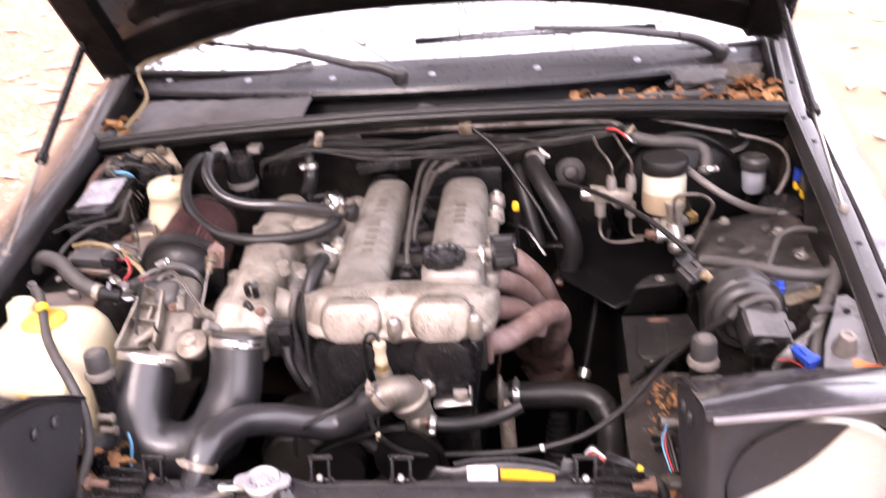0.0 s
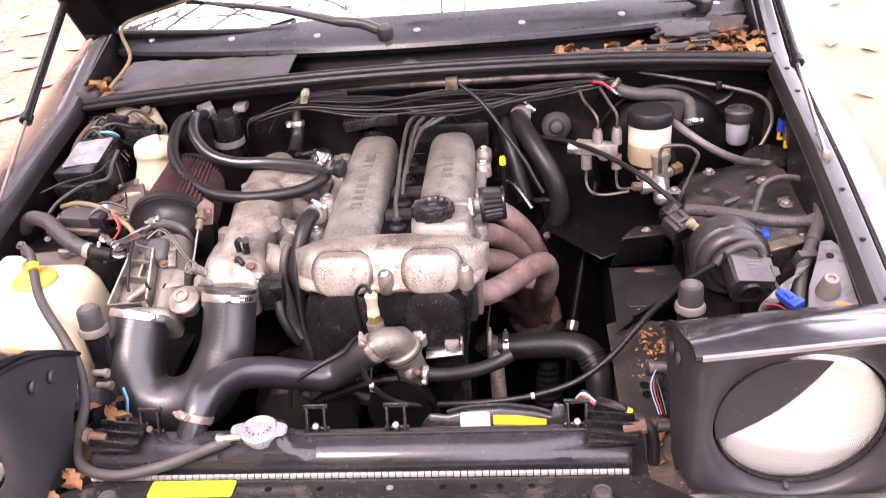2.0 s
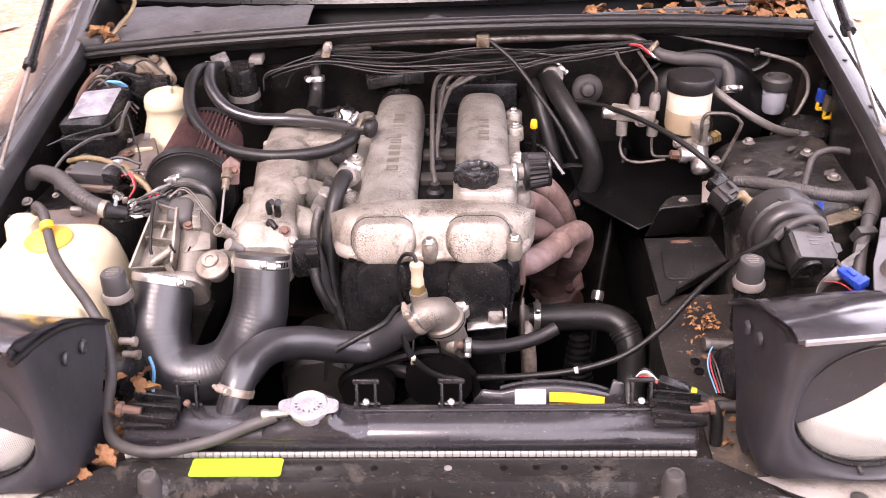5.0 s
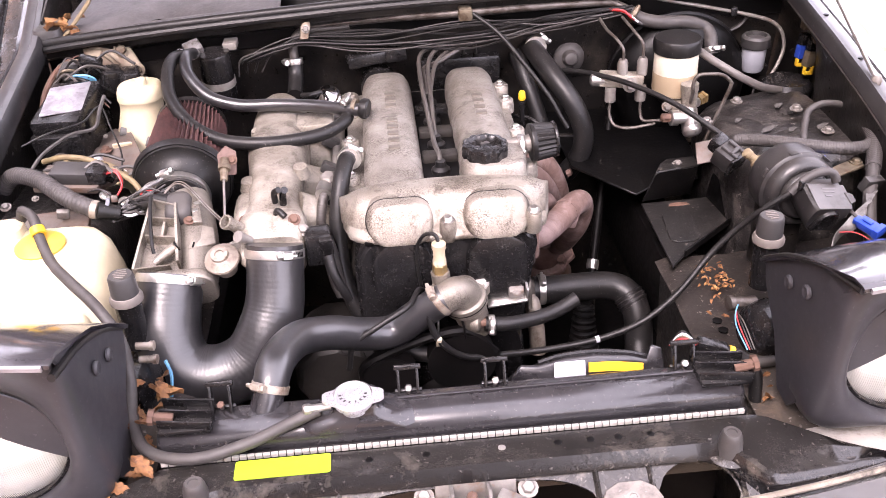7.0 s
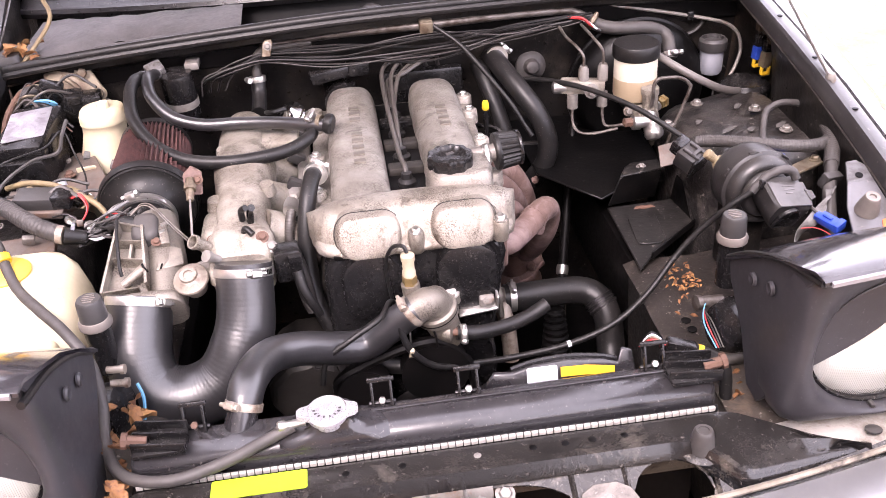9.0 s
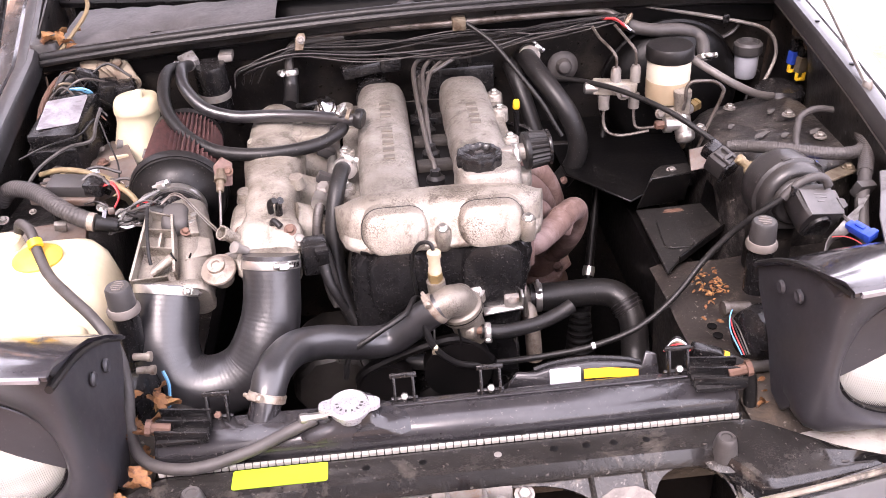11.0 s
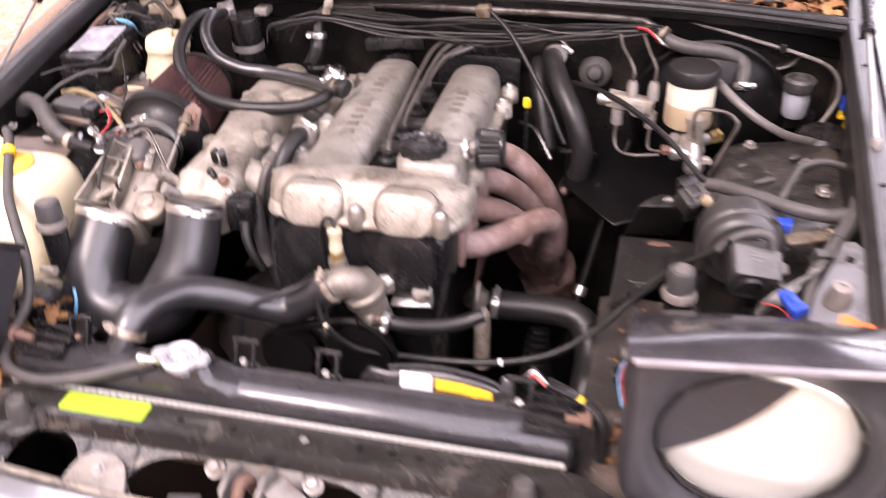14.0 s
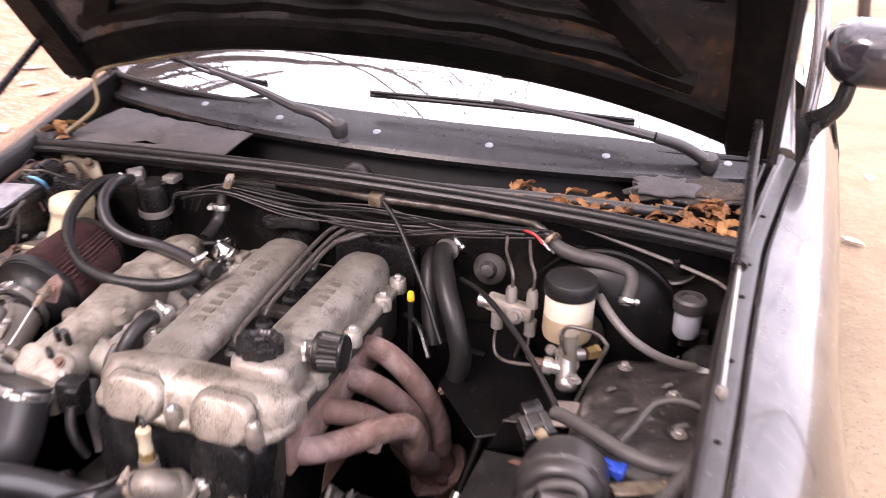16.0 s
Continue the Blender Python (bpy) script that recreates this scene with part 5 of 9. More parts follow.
for s in (-1, 1):
    e_ob = part("end_bracket", box((s * 0.292, 0.088, 0.617), (0.055, 0.045, 0.006), bevel=0.001), "plastic", rad)
    for k in (-1, 0, 1):
        part("fin", box((s * 0.292, 0.088 + k * 0.018, 0.623), (0.058, 0.003, 0.014), (0, 0, -8), 0.0008), "plastic", e_ob)
    part("mount_bolt", lathe([(0.006, 0), (0.006, 0.02), (0.009, 0.02), (0.009, 0.026)], (s * 0.306, 0.085, 0.622), (s, 0, 0.2), 8), "rust_dark", e_ob, "rusty mounting bolt")
# Filler neck and cap
part("filler_neck", loft([[(-0.108 + u * k, 0.083 + v * q, z) for u, v in rounded(0.10, 0.050, 0.022, 6)] for z, k, q in ((0.604, 1.35, 0.98), (0.612, 1.15, 0.95), (0.617, 0.80, 0.88), (0.622, 0.56, 0.80), (0.632, 0.46, 0.72))]), "tank_plastic", tank)
capa = (0.0, -0.10, 1.0)
cap = part("radiator_cap", lathe([(0.015, -0.016), (0.0155, -0.006), (0.0212, -0.005), (0.0224, -0.001), (0.0220, 0.002), (0.0192, 0.0035), (0.0178, 0.0025), (0.0080, 0.0028), (0.0070, 0.0055), (0.002, 0.006)], (-0.112, 0.072, 0.641), capa, 32), "cap", rad, "bright metal radiator cap with two ears")
for k in range(14):
    a = 2 * math.pi * k / 14
    part("cap_print", box((-0.112 + 0.0135 * math.cos(a), 0.072 + 0.0135 * math.sin(a), 0.6445 - 0.0016 * math.sin(a) * 1.0), (0.0030, 0.0018, 0.0006), (0, 0, math.degrees(a)), 0), "worn_plate", cap)
part("cap_ring", lathe([(0.0205, 0.0), (0.0212, 0.0012), (0.0198, 0.0016), (0.0192, 0.0006)], (-0.112, 0.0718, 0.6425), capa, 36), "worn_alu", cap, "raised grey rim")
for sx in (-1, 1):
    part("cap_ear", loft([[(-0.112 + sx * (0.018 + 0.0036 * j), 0.072 + 0.85 * v * (1.15, 0.95, 0.85, 0.75, 0.4)[j], 0.643 + h) for v, h in ((-0.013, -0.004), (0.013, -0.004), (0.012, 0.001), (-0.012, 0.001))] for j in range(5)]), "cap", cap)
part("overflow_nipple", lathe([(0.0045, 0), (0.0045, 0.02), (0.006, 0.022), (0.006, 0.028), (0.004, 0.03)], (-0.137, 0.076, 0.628), (-1, -0.1, 0), 10), "steel", rad)
part("outlet_neck", tube([(-0.216, 0.094, 0.585), (-0.212, 0.104, 0.602), (-0.207, 0.113, 0.618), (-0.204, 0.120, 0.628)], (0.0195, 0.0178, 0.0170), 18), "tank_plastic", tank, "black plastic outlet spout")
part("neck_fillet", loft([[(-0.226 + u * k, 0.094 + v * k, z) for u, v in rounded(0.07, 0.034, 0.014, 4)] for z, k in ((0.585, 1.25), (0.600, 1.05), (0.610, 0.6))]), "tank_plastic", tank)
# Fan cowl behind the tank with its two labels
fan = thing("radiator_fan", (0.145, 0.14, 0.45), "black fan cowl behind the radiator with white and amber labels", "fan")
out = [(0.060, 0.560), (0.068, 0.590), (0.078, 0.603), (0.100, 0.600), (0.125, 0.606), (0.165, 0.608), (0.205, 0.603), (0.225, 0.597), (0.230, 0.614), (0.243, 0.610), (0.250, 0.560)]
part("cowl_face", plate(out, lambda u, v, w: Vector((u, 0.130 + w + (v - 0.56) * 0.25, v)), 0.006, 0.0015), "tank_plastic", fan)
part("cowl_lip", tube([(u, 0.138 + (v - 0.56) * 0.25, v) for u, v in out[3:8]], 0.004, 8), "plastic", fan)
lab = lambda cx0, w0, h0: (lambda u, v, w: Vector((cx0 + u, 0.1275 + (0.590 + v - 0.56) * 0.25 - w, 0.592 + v)))  # noqa: E731
part("white_label", plate(rounded(0.036, 0.030, 0.002, 2), lab(0.134, 0, 0), 0.001, 0), "label_white", fan, "plain white paper label")
part("amber_label", plate([(-0.030, 0.0), (0.0, -0.001), (0.034, -0.006), (0.034, 0.005), (0.0, 0.0105), (-0.030, 0.0115)], lab(0.186, 0, 0), 0.001, 0), "label_orange", fan, "amber warning label")
bm = lathe([(0.125, 0), (0.130, 0.03), (0.120, 0.04), (0.118, 0.04)], (0.145, 0.14, 0.46), (0, 1, 0), 32)
part("fan_ring", bm, "deep", fan)
part("fan_motor", lathe([(0.04, 0), (0.04, 0.06), (0.03, 0.07)], (0.145, 0.155, 0.46), (0, 1, 0), 20), "deep", fan)
# Fluorescent sticker on the front crossmember
lbl = thing("yellow_green_label", (-0.19, 0.030, 0.590), "fluorescent yellow-green label stuck on the slam panel", "label")
part("sticker", plate(rounded(0.100, 0.027, 0.003, 3), lambda u, v, w: Vector((-0.190 + u, 0.0300 + v, 0.5905 + w)), 0.0008, 0), "label_green", lbl)

# ---- engine ----
engine = thing("engine", (0.015, 0.5, 0.22), "twin-cam engine with a grimy cast aluminium cam cover", "engine")
part("cylinder_head", box((0.014, 0.548, 0.640), (0.235, 0.394, 0.085), bevel=0.006), "grime", engine, "oil-blackened cylinder head")
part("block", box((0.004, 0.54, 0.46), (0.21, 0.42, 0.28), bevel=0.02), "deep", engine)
part("timing_cover", loft([[(0.014 + u * k * (1 - 0.2 * min(1.0, max(0.0, (0.075 - v) / 0.07)) if u > 0 else 1), 0.316 + d, 0.590 + v) for u, v in rounded(0.245, 0.19, 0.05, 5)] for d, k in ((0.075, 1.0), (0.012, 1.0), (0.004, 0.97), (0.0, 0.93))]), "plastic", engine, "black oily timing belt cover")
part("timing_cover_lower", loft([[(0.012 + u * k, 0.322 + d, 0.46 + v) for u, v in rounded(0.20, 0.16, 0.05, 5)] for d, k in ((0.07, 1.0), (0.01, 1.0), (0.0, 0.95))]), "plastic", engine)


def cam_cover():
    bm = bmesh.new()
    # flange
    add_box(bm, (0.014, 0.565, 0.688), (0.255, 0.38, 0.014), bevel=0.005)
    # two cam boxes with domed tops
    for cx, w, y0 in ((-0.049, 0.082, 0.335), (0.083, 0.082, 0.335)):
        rings = []
        for y, k, hh in ((y0, 0.98, 0.034), (y0 + 0.05, 1.0, 0.036), (0.50, 0.99, 0.046), (0.66, 0.98, 0.050), (0.715, 0.96, 0.051), (0.738, 0.90, 0.046), (0.750, 0.78, 0.034), (0.755, 0.6, 0.015)):
            ring = []
            for a in range(13):
                t = math.pi * a / 12
                ex = 0.62
                ring.append((cx - math.copysign(abs(math.cos(t)) ** ex, math.cos(t)) * w / 2 * k, y, 0.690 + hh * math.sin(t) ** 0.55))
            rings.append(ring)
        add_loft(bm, rings)
    # raised filler pad on one box
    add_loft(bm, [[(0.085 + u * k, 0.425 + v * k, z) for u, v in rounded(0.085, 0.095, 0.03, 5)] for z, k in ((0.70, 1.05), (0.733, 1.0), (0.739, 0.9))])
    # bolt ears along the sides
    for x in (-0.108, 0.136):
        for y in (0.45, 0.56, 0.67, 0.73):
            add_lathe(bm, [(0.014, 0), (0.013, 0.02), (0.011, 0.022)], (x, y, 0.684), (0, 0, 1), 14)
    return bm


def front_bar():
    bm = bmesh.new()
    # front cross member, rounded, leaning back
    rings = []
    for i in range(29):
        t = -1 + 2 * i / 28
        x = 0.0145 + 0.137 * t
        k = (1 - abs(t) ** 3.6) ** 0.55 if abs(t) < 1 else 0.0
        k = max(k, 0.25)
        top = 0.703 + 0.029 * k
        inn = 1 - math.sqrt(max(0.0, 1 - abs(t) ** 5))
        rings.append([(x, 0.390, 0.682), (x, 0.388, top - 0.006), (x, 0.372 + 0.012 * inn, top), (x, 0.350 + 0.030 * inn, top), (x, 0.337 + 0.042 * inn, top - 0.006), (x, 0.326 + 0.052 * inn, 0.700 + 0.012 * k), (x, 0.318 + 0.058 * inn, 0.690), (x, 0.313 + 0.062 * inn, 0.684), (x, 0.314 + 0.062 * inn, 0.679)])
    add_loft(bm, rings)
    # two D-shaped swellings on the front
    for cx in (-0.046, 0.075):
        rings = []
        for d, k in ((0.012, 1.06), (0.002, 1.03), (-0.008, 0.98), (-0.012, 0.91), (-0.0135, 0.8)):
            ring = []
            for u, v in rounded(0.082, 0.049, 0.023, 6):
                vv = v * k
                ring.append((cx + u * k, 0.315 + d + (vv + 0.02) * 0.42, 0.7015 + vv + (0.002 if v > 0 else 0)))
            rings.append(ring)
        add_loft(bm, rings)
    # continuous lower lip that carries the swellings
    rings = []
    for i in range(33):
        t = -1 + 2 * i / 32
        x = 0.0145 + 0.134 * t
        inn = 0.050 * (1 - math.sqrt(max(0.0, 1 - abs(t) ** 6)))
        rings.append([(x, 0.3240 + inn, 0.6925), (x, 0.3180 + inn, 0.6895), (x, 0.3110 + inn, 0.6855), (x, 0.3085 + inn, 0.6815), (x, 0.3090 + inn, 0.6775), (x, 0.3120 + inn, 0.6755), (x, 0.3240 + inn, 0.6755)])
    add_loft(bm, rings)
    return bm


cc = part("cam_cover", cam_cover(), "cast_smooth", engine, "soot-stained cast aluminium cam cover", angle=50)
part("front_bar", front_bar(), "cast", cc, "pitted cast front bar", angle=50)
# Valley floor coloured near-black for the shade between the boxes.
part("valley_floor", box((0.017, 0.56, 0.694), (0.06, 0.36, 0.012), bevel=0.004), "deep", cc, "near-black valley between the cam boxes")
for y in (0.49, 0.57, 0.65):
    part("valley_clip", box((0.018, y, 0.704), (0.050, 0.022, 0.014), bevel=0.003), "grime" if y < 0.6 else "plastic", cc)
for at, ax in (((0.013, 0.311, 0.706), (0, -0.2, 1)), ((0.121, 0.313, 0.709), (0, -0.2, 1)), ((-0.108, 0.45, 0.706), (0, 0, 1)), ((-0.108, 0.56, 0.706), (0, 0, 1)), ((-0.108, 0.67, 0.706), (0, 0, 1)), ((0.136, 0.56, 0.706), (0, 0, 1)), ((0.136, 0.67, 0.706), (0, 0, 1)), ((0.136, 0.73, 0.706), (0, 0, 1))):
    bolt(at, cc, 0.0055, ax)
for x, zb in ((0.013, 0.705), (0.121, 0.708)):
    part("bolt_boss", lathe([(0.0095, -0.030), (0.011, -0.028), (0.0105, -0.003), (0.009, 0.0)], (x, 0.313, zb), (0, -0.12, 1), 16), "cast", cc)
# Grime packed in the groove round each swelling, and the belt cover's bulges below them
for cx in (-0.046, 0.075):
    loop = [(cx + u * 1.035, 0.3175 + (v * 1.035 + 0.02) * 0.42, 0.7025 + v * 1.035) for u, v in rounded(0.082, 0.049, 0.023, 6) if v > -0.018]
    part("grime_seam", tube(loop + [loop[0]], 0.0014, 6, 1, cap=False, smoothed=False), "grime", cc, "dark grime in the groove")
    part("belt_cover_bulge", loft([[(cx + u * k, 0.309 + d, 0.632 + v * (0.98 if k > 0.95 else k)) for u, v in rounded(0.080, 0.100, 0.036, 6)] for d, k in ((0.012, 1.03), (0.0, 1.0), (-0.005, 0.96), (-0.007, 0.88))]), "plastic", engine, "bulge of the black belt cover")
part("cover_gasket", box((0.0145, 0.3185, 0.6785), (0.215, 0.012, 0.006), bevel=0.002), "deep", engine)
# Cast lettering reduced to raised bars, on both cam boxes
for cx, ys, lens_ in ((-0.045, (0.47, 0.49, 0.51, 0.53, 0.55, 0.60, 0.62, 0.64), 0.018), (0.085, (0.555, 0.575, 0.595, 0.615), 0.018)):
    for y in ys:
        zc = 0.690 + lerp_table([(0.385, 0.036), (0.50, 0.046), (0.66, 0.050), (0.72, 0.051)], y)[0]
        part("raised_bar", box((cx, y, zc + 0.0004), (0.016, 0.011, 0.0026), bevel=0.0008), "dark_bar", cc)
# Filler cap
oc = part("oil_filler_cap", lathe([(0.0285, 0), (0.030, 0.004), (0.030, 0.014), (0.0285, 0.018), (0.0225, 0.0185), (0.019, 0.014), (0.012, 0.012), (0.004, 0.0125)], (0.0735, 0.418, 0.737), (0, 0, 1), 80, wave=0.045, waves=10), "plastic", engine, "black fluted oil filler cap")
part("cap_grip", box((0.0735, 0.418, 0.7545), (0.012, 0.006, 0.003), (0, 0, 25), 0.001), "grey_plastic", oc)
# Small breather filter beside the cap
br = part("breather_filter", lathe([(0.014, 0), (0.0245, 0.002), (0.025, 0.008), (0.0225, 0.031), (0.022, 0.036), (0.012, 0.037)], (0.138, 0.449, 0.735), (1, 0.08, 0.05), 120, wave=0.05, waves=24), "rubber", engine, "small black cone breather filter")
part("breather_pipe", tube([(0.100, 0.454, 0.728), (0.142, 0.449, 0.735)], 0.012, 14, 3), "dull_steel", br)
clamp((0.127, 0.450, 0.732), (1, 0.0, 0.1), 0.0135, br, 0.010, (0, -1, 0.5))
part("end_ring", lathe([(0.0255, 0), (0.0262, 0.002), (0.0262, 0.005), (0.0250, 0.007)], (0.1385, 0.449, 0.735), (1, 0.08, 0.05), 28), "rubber", br)
part("end_cap", lathe([(0.0240, 0), (0.0246, 0.001), (0.0246, 0.0035), (0.0225, 0.005), (0.0215, 0.0035), (0.002, 0.0033)], (0.170, 0.4515, 0.737), (1, 0.08, 0.05), 28), "plastic", br)
# Plug leads in the valley
for i, (y, xo) in enumerate(((0.45, 0.010), (0.53, 0.016), (0.61, 0.020), (0.68, 0.014))):
    ld = part("plug_lead", tube([(0.016, y, 0.704), (0.015, y + 0.012, 0.722), (xo, y + 0.06, 0.728 + 0.003 * i), (xo - 0.004 + 0.01 * i, 0.735, 0.750), (0.03 + 0.022 * i, 0.775, 0.758 + 0.004 * (i % 2)), (0.045 + 0.02 * i, 0.80, 0.735)], 0.0036, 8, 6), "lead", engine, "grey-brown ignition lead")
    part("plug_boot", lathe([(0.013, 0), (0.013, 0.006), (0.008, 0.010), (0.007, 0.018)], (0.016, y, 0.700), (0, 0, 1), 14), "rubber", ld)
# Coil pack behind the head, cam angle sensor
part("coil_pack", box((0.075, 0.80, 0.70), (0.14, 0.035, 0.07), bevel=0.006), "plastic", engine)
cas = part("cam_sensor", lathe([(0.03, 0), (0.03, 0.035), (0.02, 0.04)], (-0.06, 0.75, 0.705), (0, 1, 0), 20), "plastic", engine, "black cam angle sensor")
part("sensor_plug", box((-0.072, 0.768, 0.752), (0.075, 0.026, 0.020), (0, -6, 8), 0.004), "plastic", cas)
part("sensor_plug_tail", box((-0.030, 0.772, 0.757), (0.036, 0.030, 0.026), (0, 0, 8), 0.005), "plastic", cas)

# ---- exhaust header ----
header = thing("exhaust_header", (0.20, 0.55, 0.40), "rust-pink tubular exhaust header curling down to a collector", "exhaust")
part("head_flange", box((0.134, 0.515, 0.628), (0.010, 0.30, 0.055), bevel=0.004), "rust", header)
for pts in (
    [(0.128, 0.395, 0.618), (0.150, 0.412, 0.612), (0.180, 0.452, 0.606), (0.211, 0.497, 0.603), (0.230, 0.528, 0.590), (0.236, 0.545, 0.562), (0.231, 0.562, 0.525), (0.224, 0.605, 0.475), (0.222, 0.655, 0.435)],
    [(0.126, 0.470, 0.632), (0.145, 0.478, 0.628), (0.172, 0.517, 0.598), (0.194, 0.580, 0.535), (0.200, 0.645, 0.455)],
    [(0.126, 0.550, 0.634), (0.148, 0.553, 0.632), (0.176, 0.579, 0.602), (0.202, 0.622, 0.54), (0.203, 0.675, 0.45)],
    [(0.126, 0.618, 0.645), (0.148, 0.618, 0.645), (0.174, 0.624, 0.628), (0.206, 0.640, 0.582), (0.228, 0.668, 0.51), (0.228, 0.69, 0.44)],
):
    part("primary_tube", tube(pts, 0.0182, 18, 8), "rust", header)
part("tube_band", tube([(0.196, 0.476, 0.6045), (0.203, 0.486, 0.6037)], 0.0194, 18, 2), "rust", header, "narrow clip band on the tube")
part("band_ear", box((0.205, 0.472, 0.590), (0.018, 0.010, 0.018), (0, 25, 35), 0.003), "rust", header)
part("bung", lathe([(0.006, 0), (0.006, 0.007), (0.0045, 0.008)], (0.236, 0.655, 0.572), (0.8, -0.4, 0.5), 6), "rust_mid", header)
# The four tubes merge into a burnt collector with a crusted flange
CF, CD = Vector((0.214, 0.715, 0.378)), Vector((0.36, 0.28, -0.87)).normalized()
CU = CD.orthogonal().normalized()
CV = CD.cross(CU)
rings = []
for s, m, q in ((-0.092, 0.0, 0.62), (-0.090, 0.0, 0.98), (-0.076, 0.1, 1.02), (-0.055, 0.35, 1.0), (-0.035, 0.65, 0.97), (-0.016, 0.95, 0.94), (0.0, 1.0, 0.94)):
    ring = []
    for k in range(48):
        a = 2 * math.pi * k / 48
        lobes = 0.040 + 0.009 * (abs(math.cos(2 * a)) - 0.6)
        rr = (lobes * (1 - m) + 0.037 * m) * q * (1 + 0.04 * noise.noise((3 * math.cos(a), 3 * math.sin(a), s * 40)))
        ring.append(CF + CD * s + CU * (rr * math.cos(a)) + CV * (rr * math.sin(a)))
    rings.append(ring)
part("collector", loft(rings), "rust_mid", header, "burnt dark collector")
out = [(0.053 * math.cos(2 * math.pi * k / 20) * (1.0 + 0.10 * math.sin(5.1 * k)), 0.050 * math.sin(2 * math.pi * k / 20) * (1.0 + 0.09 * math.sin(3.7 * k))) for k in range(20)]
part("collector_flange", plate(out, lambda u, v, w: CF + CU * u + CV * v + CD * w, 0.011, 0.002), "rust", header, "crusted rusty flange")
for k in range(3):
    a = 0.6 + 2.1 * k
    part("flange_bolt", lathe([(0.009, -0.012), (0.009, -0.004), (0.006, -0.003), (0.006, 0.012)], CF + CU * (0.041 * math.cos(a)) + CV * (0.041 * math.sin(a)), CD, 6), "rust_mid", header)
part("down_pipe", tube([CF, CF + CD * 0.05, CF + CD * 0.09 + Vector((0, 0.03, 0))], 0.028, 18, 5), "rust_dark", header)
part("heat_shield", box((0.142, 0.52, 0.545), (0.003, 0.14, 0.07), (0, 8, 0), 0.001), "rust_dark", header, "thin brown heat shield")

# ---- intake ----
mani = thing("intake_manifold", (-0.21, 0.52, 0.60), "pale stained cast aluminium intake plenum", "manifold")


def plenum():
    prof = [(0.335, -0.211, 0.052, 0.050, 0.655), (0.352, -0.211, 0.056, 0.054, 0.660), (0.372, -0.211, 0.078, 0.058, 0.668), (0.392, -0.211, 0.082, 0.060, 0.673), (0.410, -0.211, 0.068, 0.060, 0.678), (0.445, -0.212, 0.070, 0.064, 0.685), (0.50, -0.212, 0.078, 0.068, 0.690), (0.545, -0.212, 0.088, 0.072, 0.694), (0.59, -0.212, 0.084, 0.068, 0.697), (0.645, -0.214, 0.080, 0.064, 0.699), (0.69, -0.216, 0.068, 0.060, 0.700), (0.714, -0.218, 0.050, 0.050, 0.699), (0.726, -0.219, 0.028, 0.030, 0.697)]
    rings = []
    for y, cx, w, h, cz in prof:
        rings.append([(cx + u, y, cz + v) for u, v in rounded(w, h, min(w, h) * 0.42, 5)])
    return loft(rings)


part("plenum", plenum(), "cast_light", mani, "pale cast plenum", angle=60)
for k in range(4):
    y = 0.42 + 0.085 * k
    part("runner", tube([(-0.185, y, 0.675), (-0.150, y + 0.01, 0.655), (-0.118, y + 0.02, 0.625), (-0.100, y + 0.025, 0.615)], (0.027, 0.025), 14, 5), "cast_light", mani)
part("runner_flange", box((-0.106, 0.545, 0.625), (0.012, 0.36, 0.07), (0, 15, 0), 0.004), "grime", mani)
part("pad", box((-0.158, 0.60, 0.722), (0.055, 0.05, 0.012), bevel=0.004), "cast_light", mani)
tb = part("throttle_body", loft([[(-0.2095 + u * k, y, 0.662 + (y - 0.335) * 0.4 + v * k) for u, v in rounded(0.082, 0.066, 0.020, 5)] for y, k in ((0.330, 0.90), (0.334, 0.98), (0.352, 1.0), (0.356, 1.05), (0.366, 1.05), (0.370, 0.98))]), "cast_light", mani, "stained cast throttle body")
part("mouth_flange", loft([[Vector((-0.2095 + a * k, 0.328 + 0.45 * d - 0.80 * c * k, 0.679 + 0.89 * d - 0.15 * abs(a) - 0.10 * c * k)) for a, c in rounded(0.080, 0.040, 0.010, 4)] for d, k in ((-0.010, 0.98), (-0.008, 1.0), (0.006, 1.0), (0.009, 0.94))]), "cast_light", tb, "bolted mouth flange")
part("throat", lathe([(0.033, 0), (0.033, 0.036), (0.035, 0.038)], (-0.210, 0.302, 0.645), (0, 0.55, 0.8), 24), "thermo", tb)
part("idle_nipple", lathe([(0.0075, -0.012), (0.0075, 0.018), (0.0095, 0.020), (0.0095, 0.026), (0.0072, 0.026), (0.0065, 0.012)], (-0.250, 0.352, 0.694), (-0.55, -0.45, 0.7), 18), "cast_light", tb)
for zz, mm in ((0.720, 0), (0.706, 1)):
    part("stub_cap", tube([(-0.205, 0.385 - 0.022 * mm, zz - 0.010), (-0.204 + 0.004 * mm, 0.380 - 0.022 * mm, zz + 0.006), (-0.197 + 0.006 * mm, 0.374 - 0.024 * mm, zz + 0.013 - 0.012 * mm)], 0.0042, 10, 4), "rubber", tb)
part("adjuster", lathe([(0.006, 0), (0.006, 0.016), (0.008, 0.016), (0.008, 0.022), (0.003, 0.023)], (-0.236, 0.330, 0.688), (-0.5, -0.5, 0.6), 10), "dull_steel", tb)
part("linkage_plate", box((-0.258, 0.336, 0.676), (0.040, 0.006, 0.016), (0, -10, 15), 0.001), "dull_steel", tb)
part("sensor_socket", box((-0.142, 0.327, 0.678), (0.018, 0.015, 0.018), (10, 0, 8), 0.003), "plastic", tb)
part("sensor_boot", tube([(-0.140, 0.318, 0.664), (-0.136, 0.308, 0.646), (-0.128, 0.304, 0.625), (-0.12, 0.31, 0.60)], (0.0075, 0.0055), 10, 5), "rubber", tb)
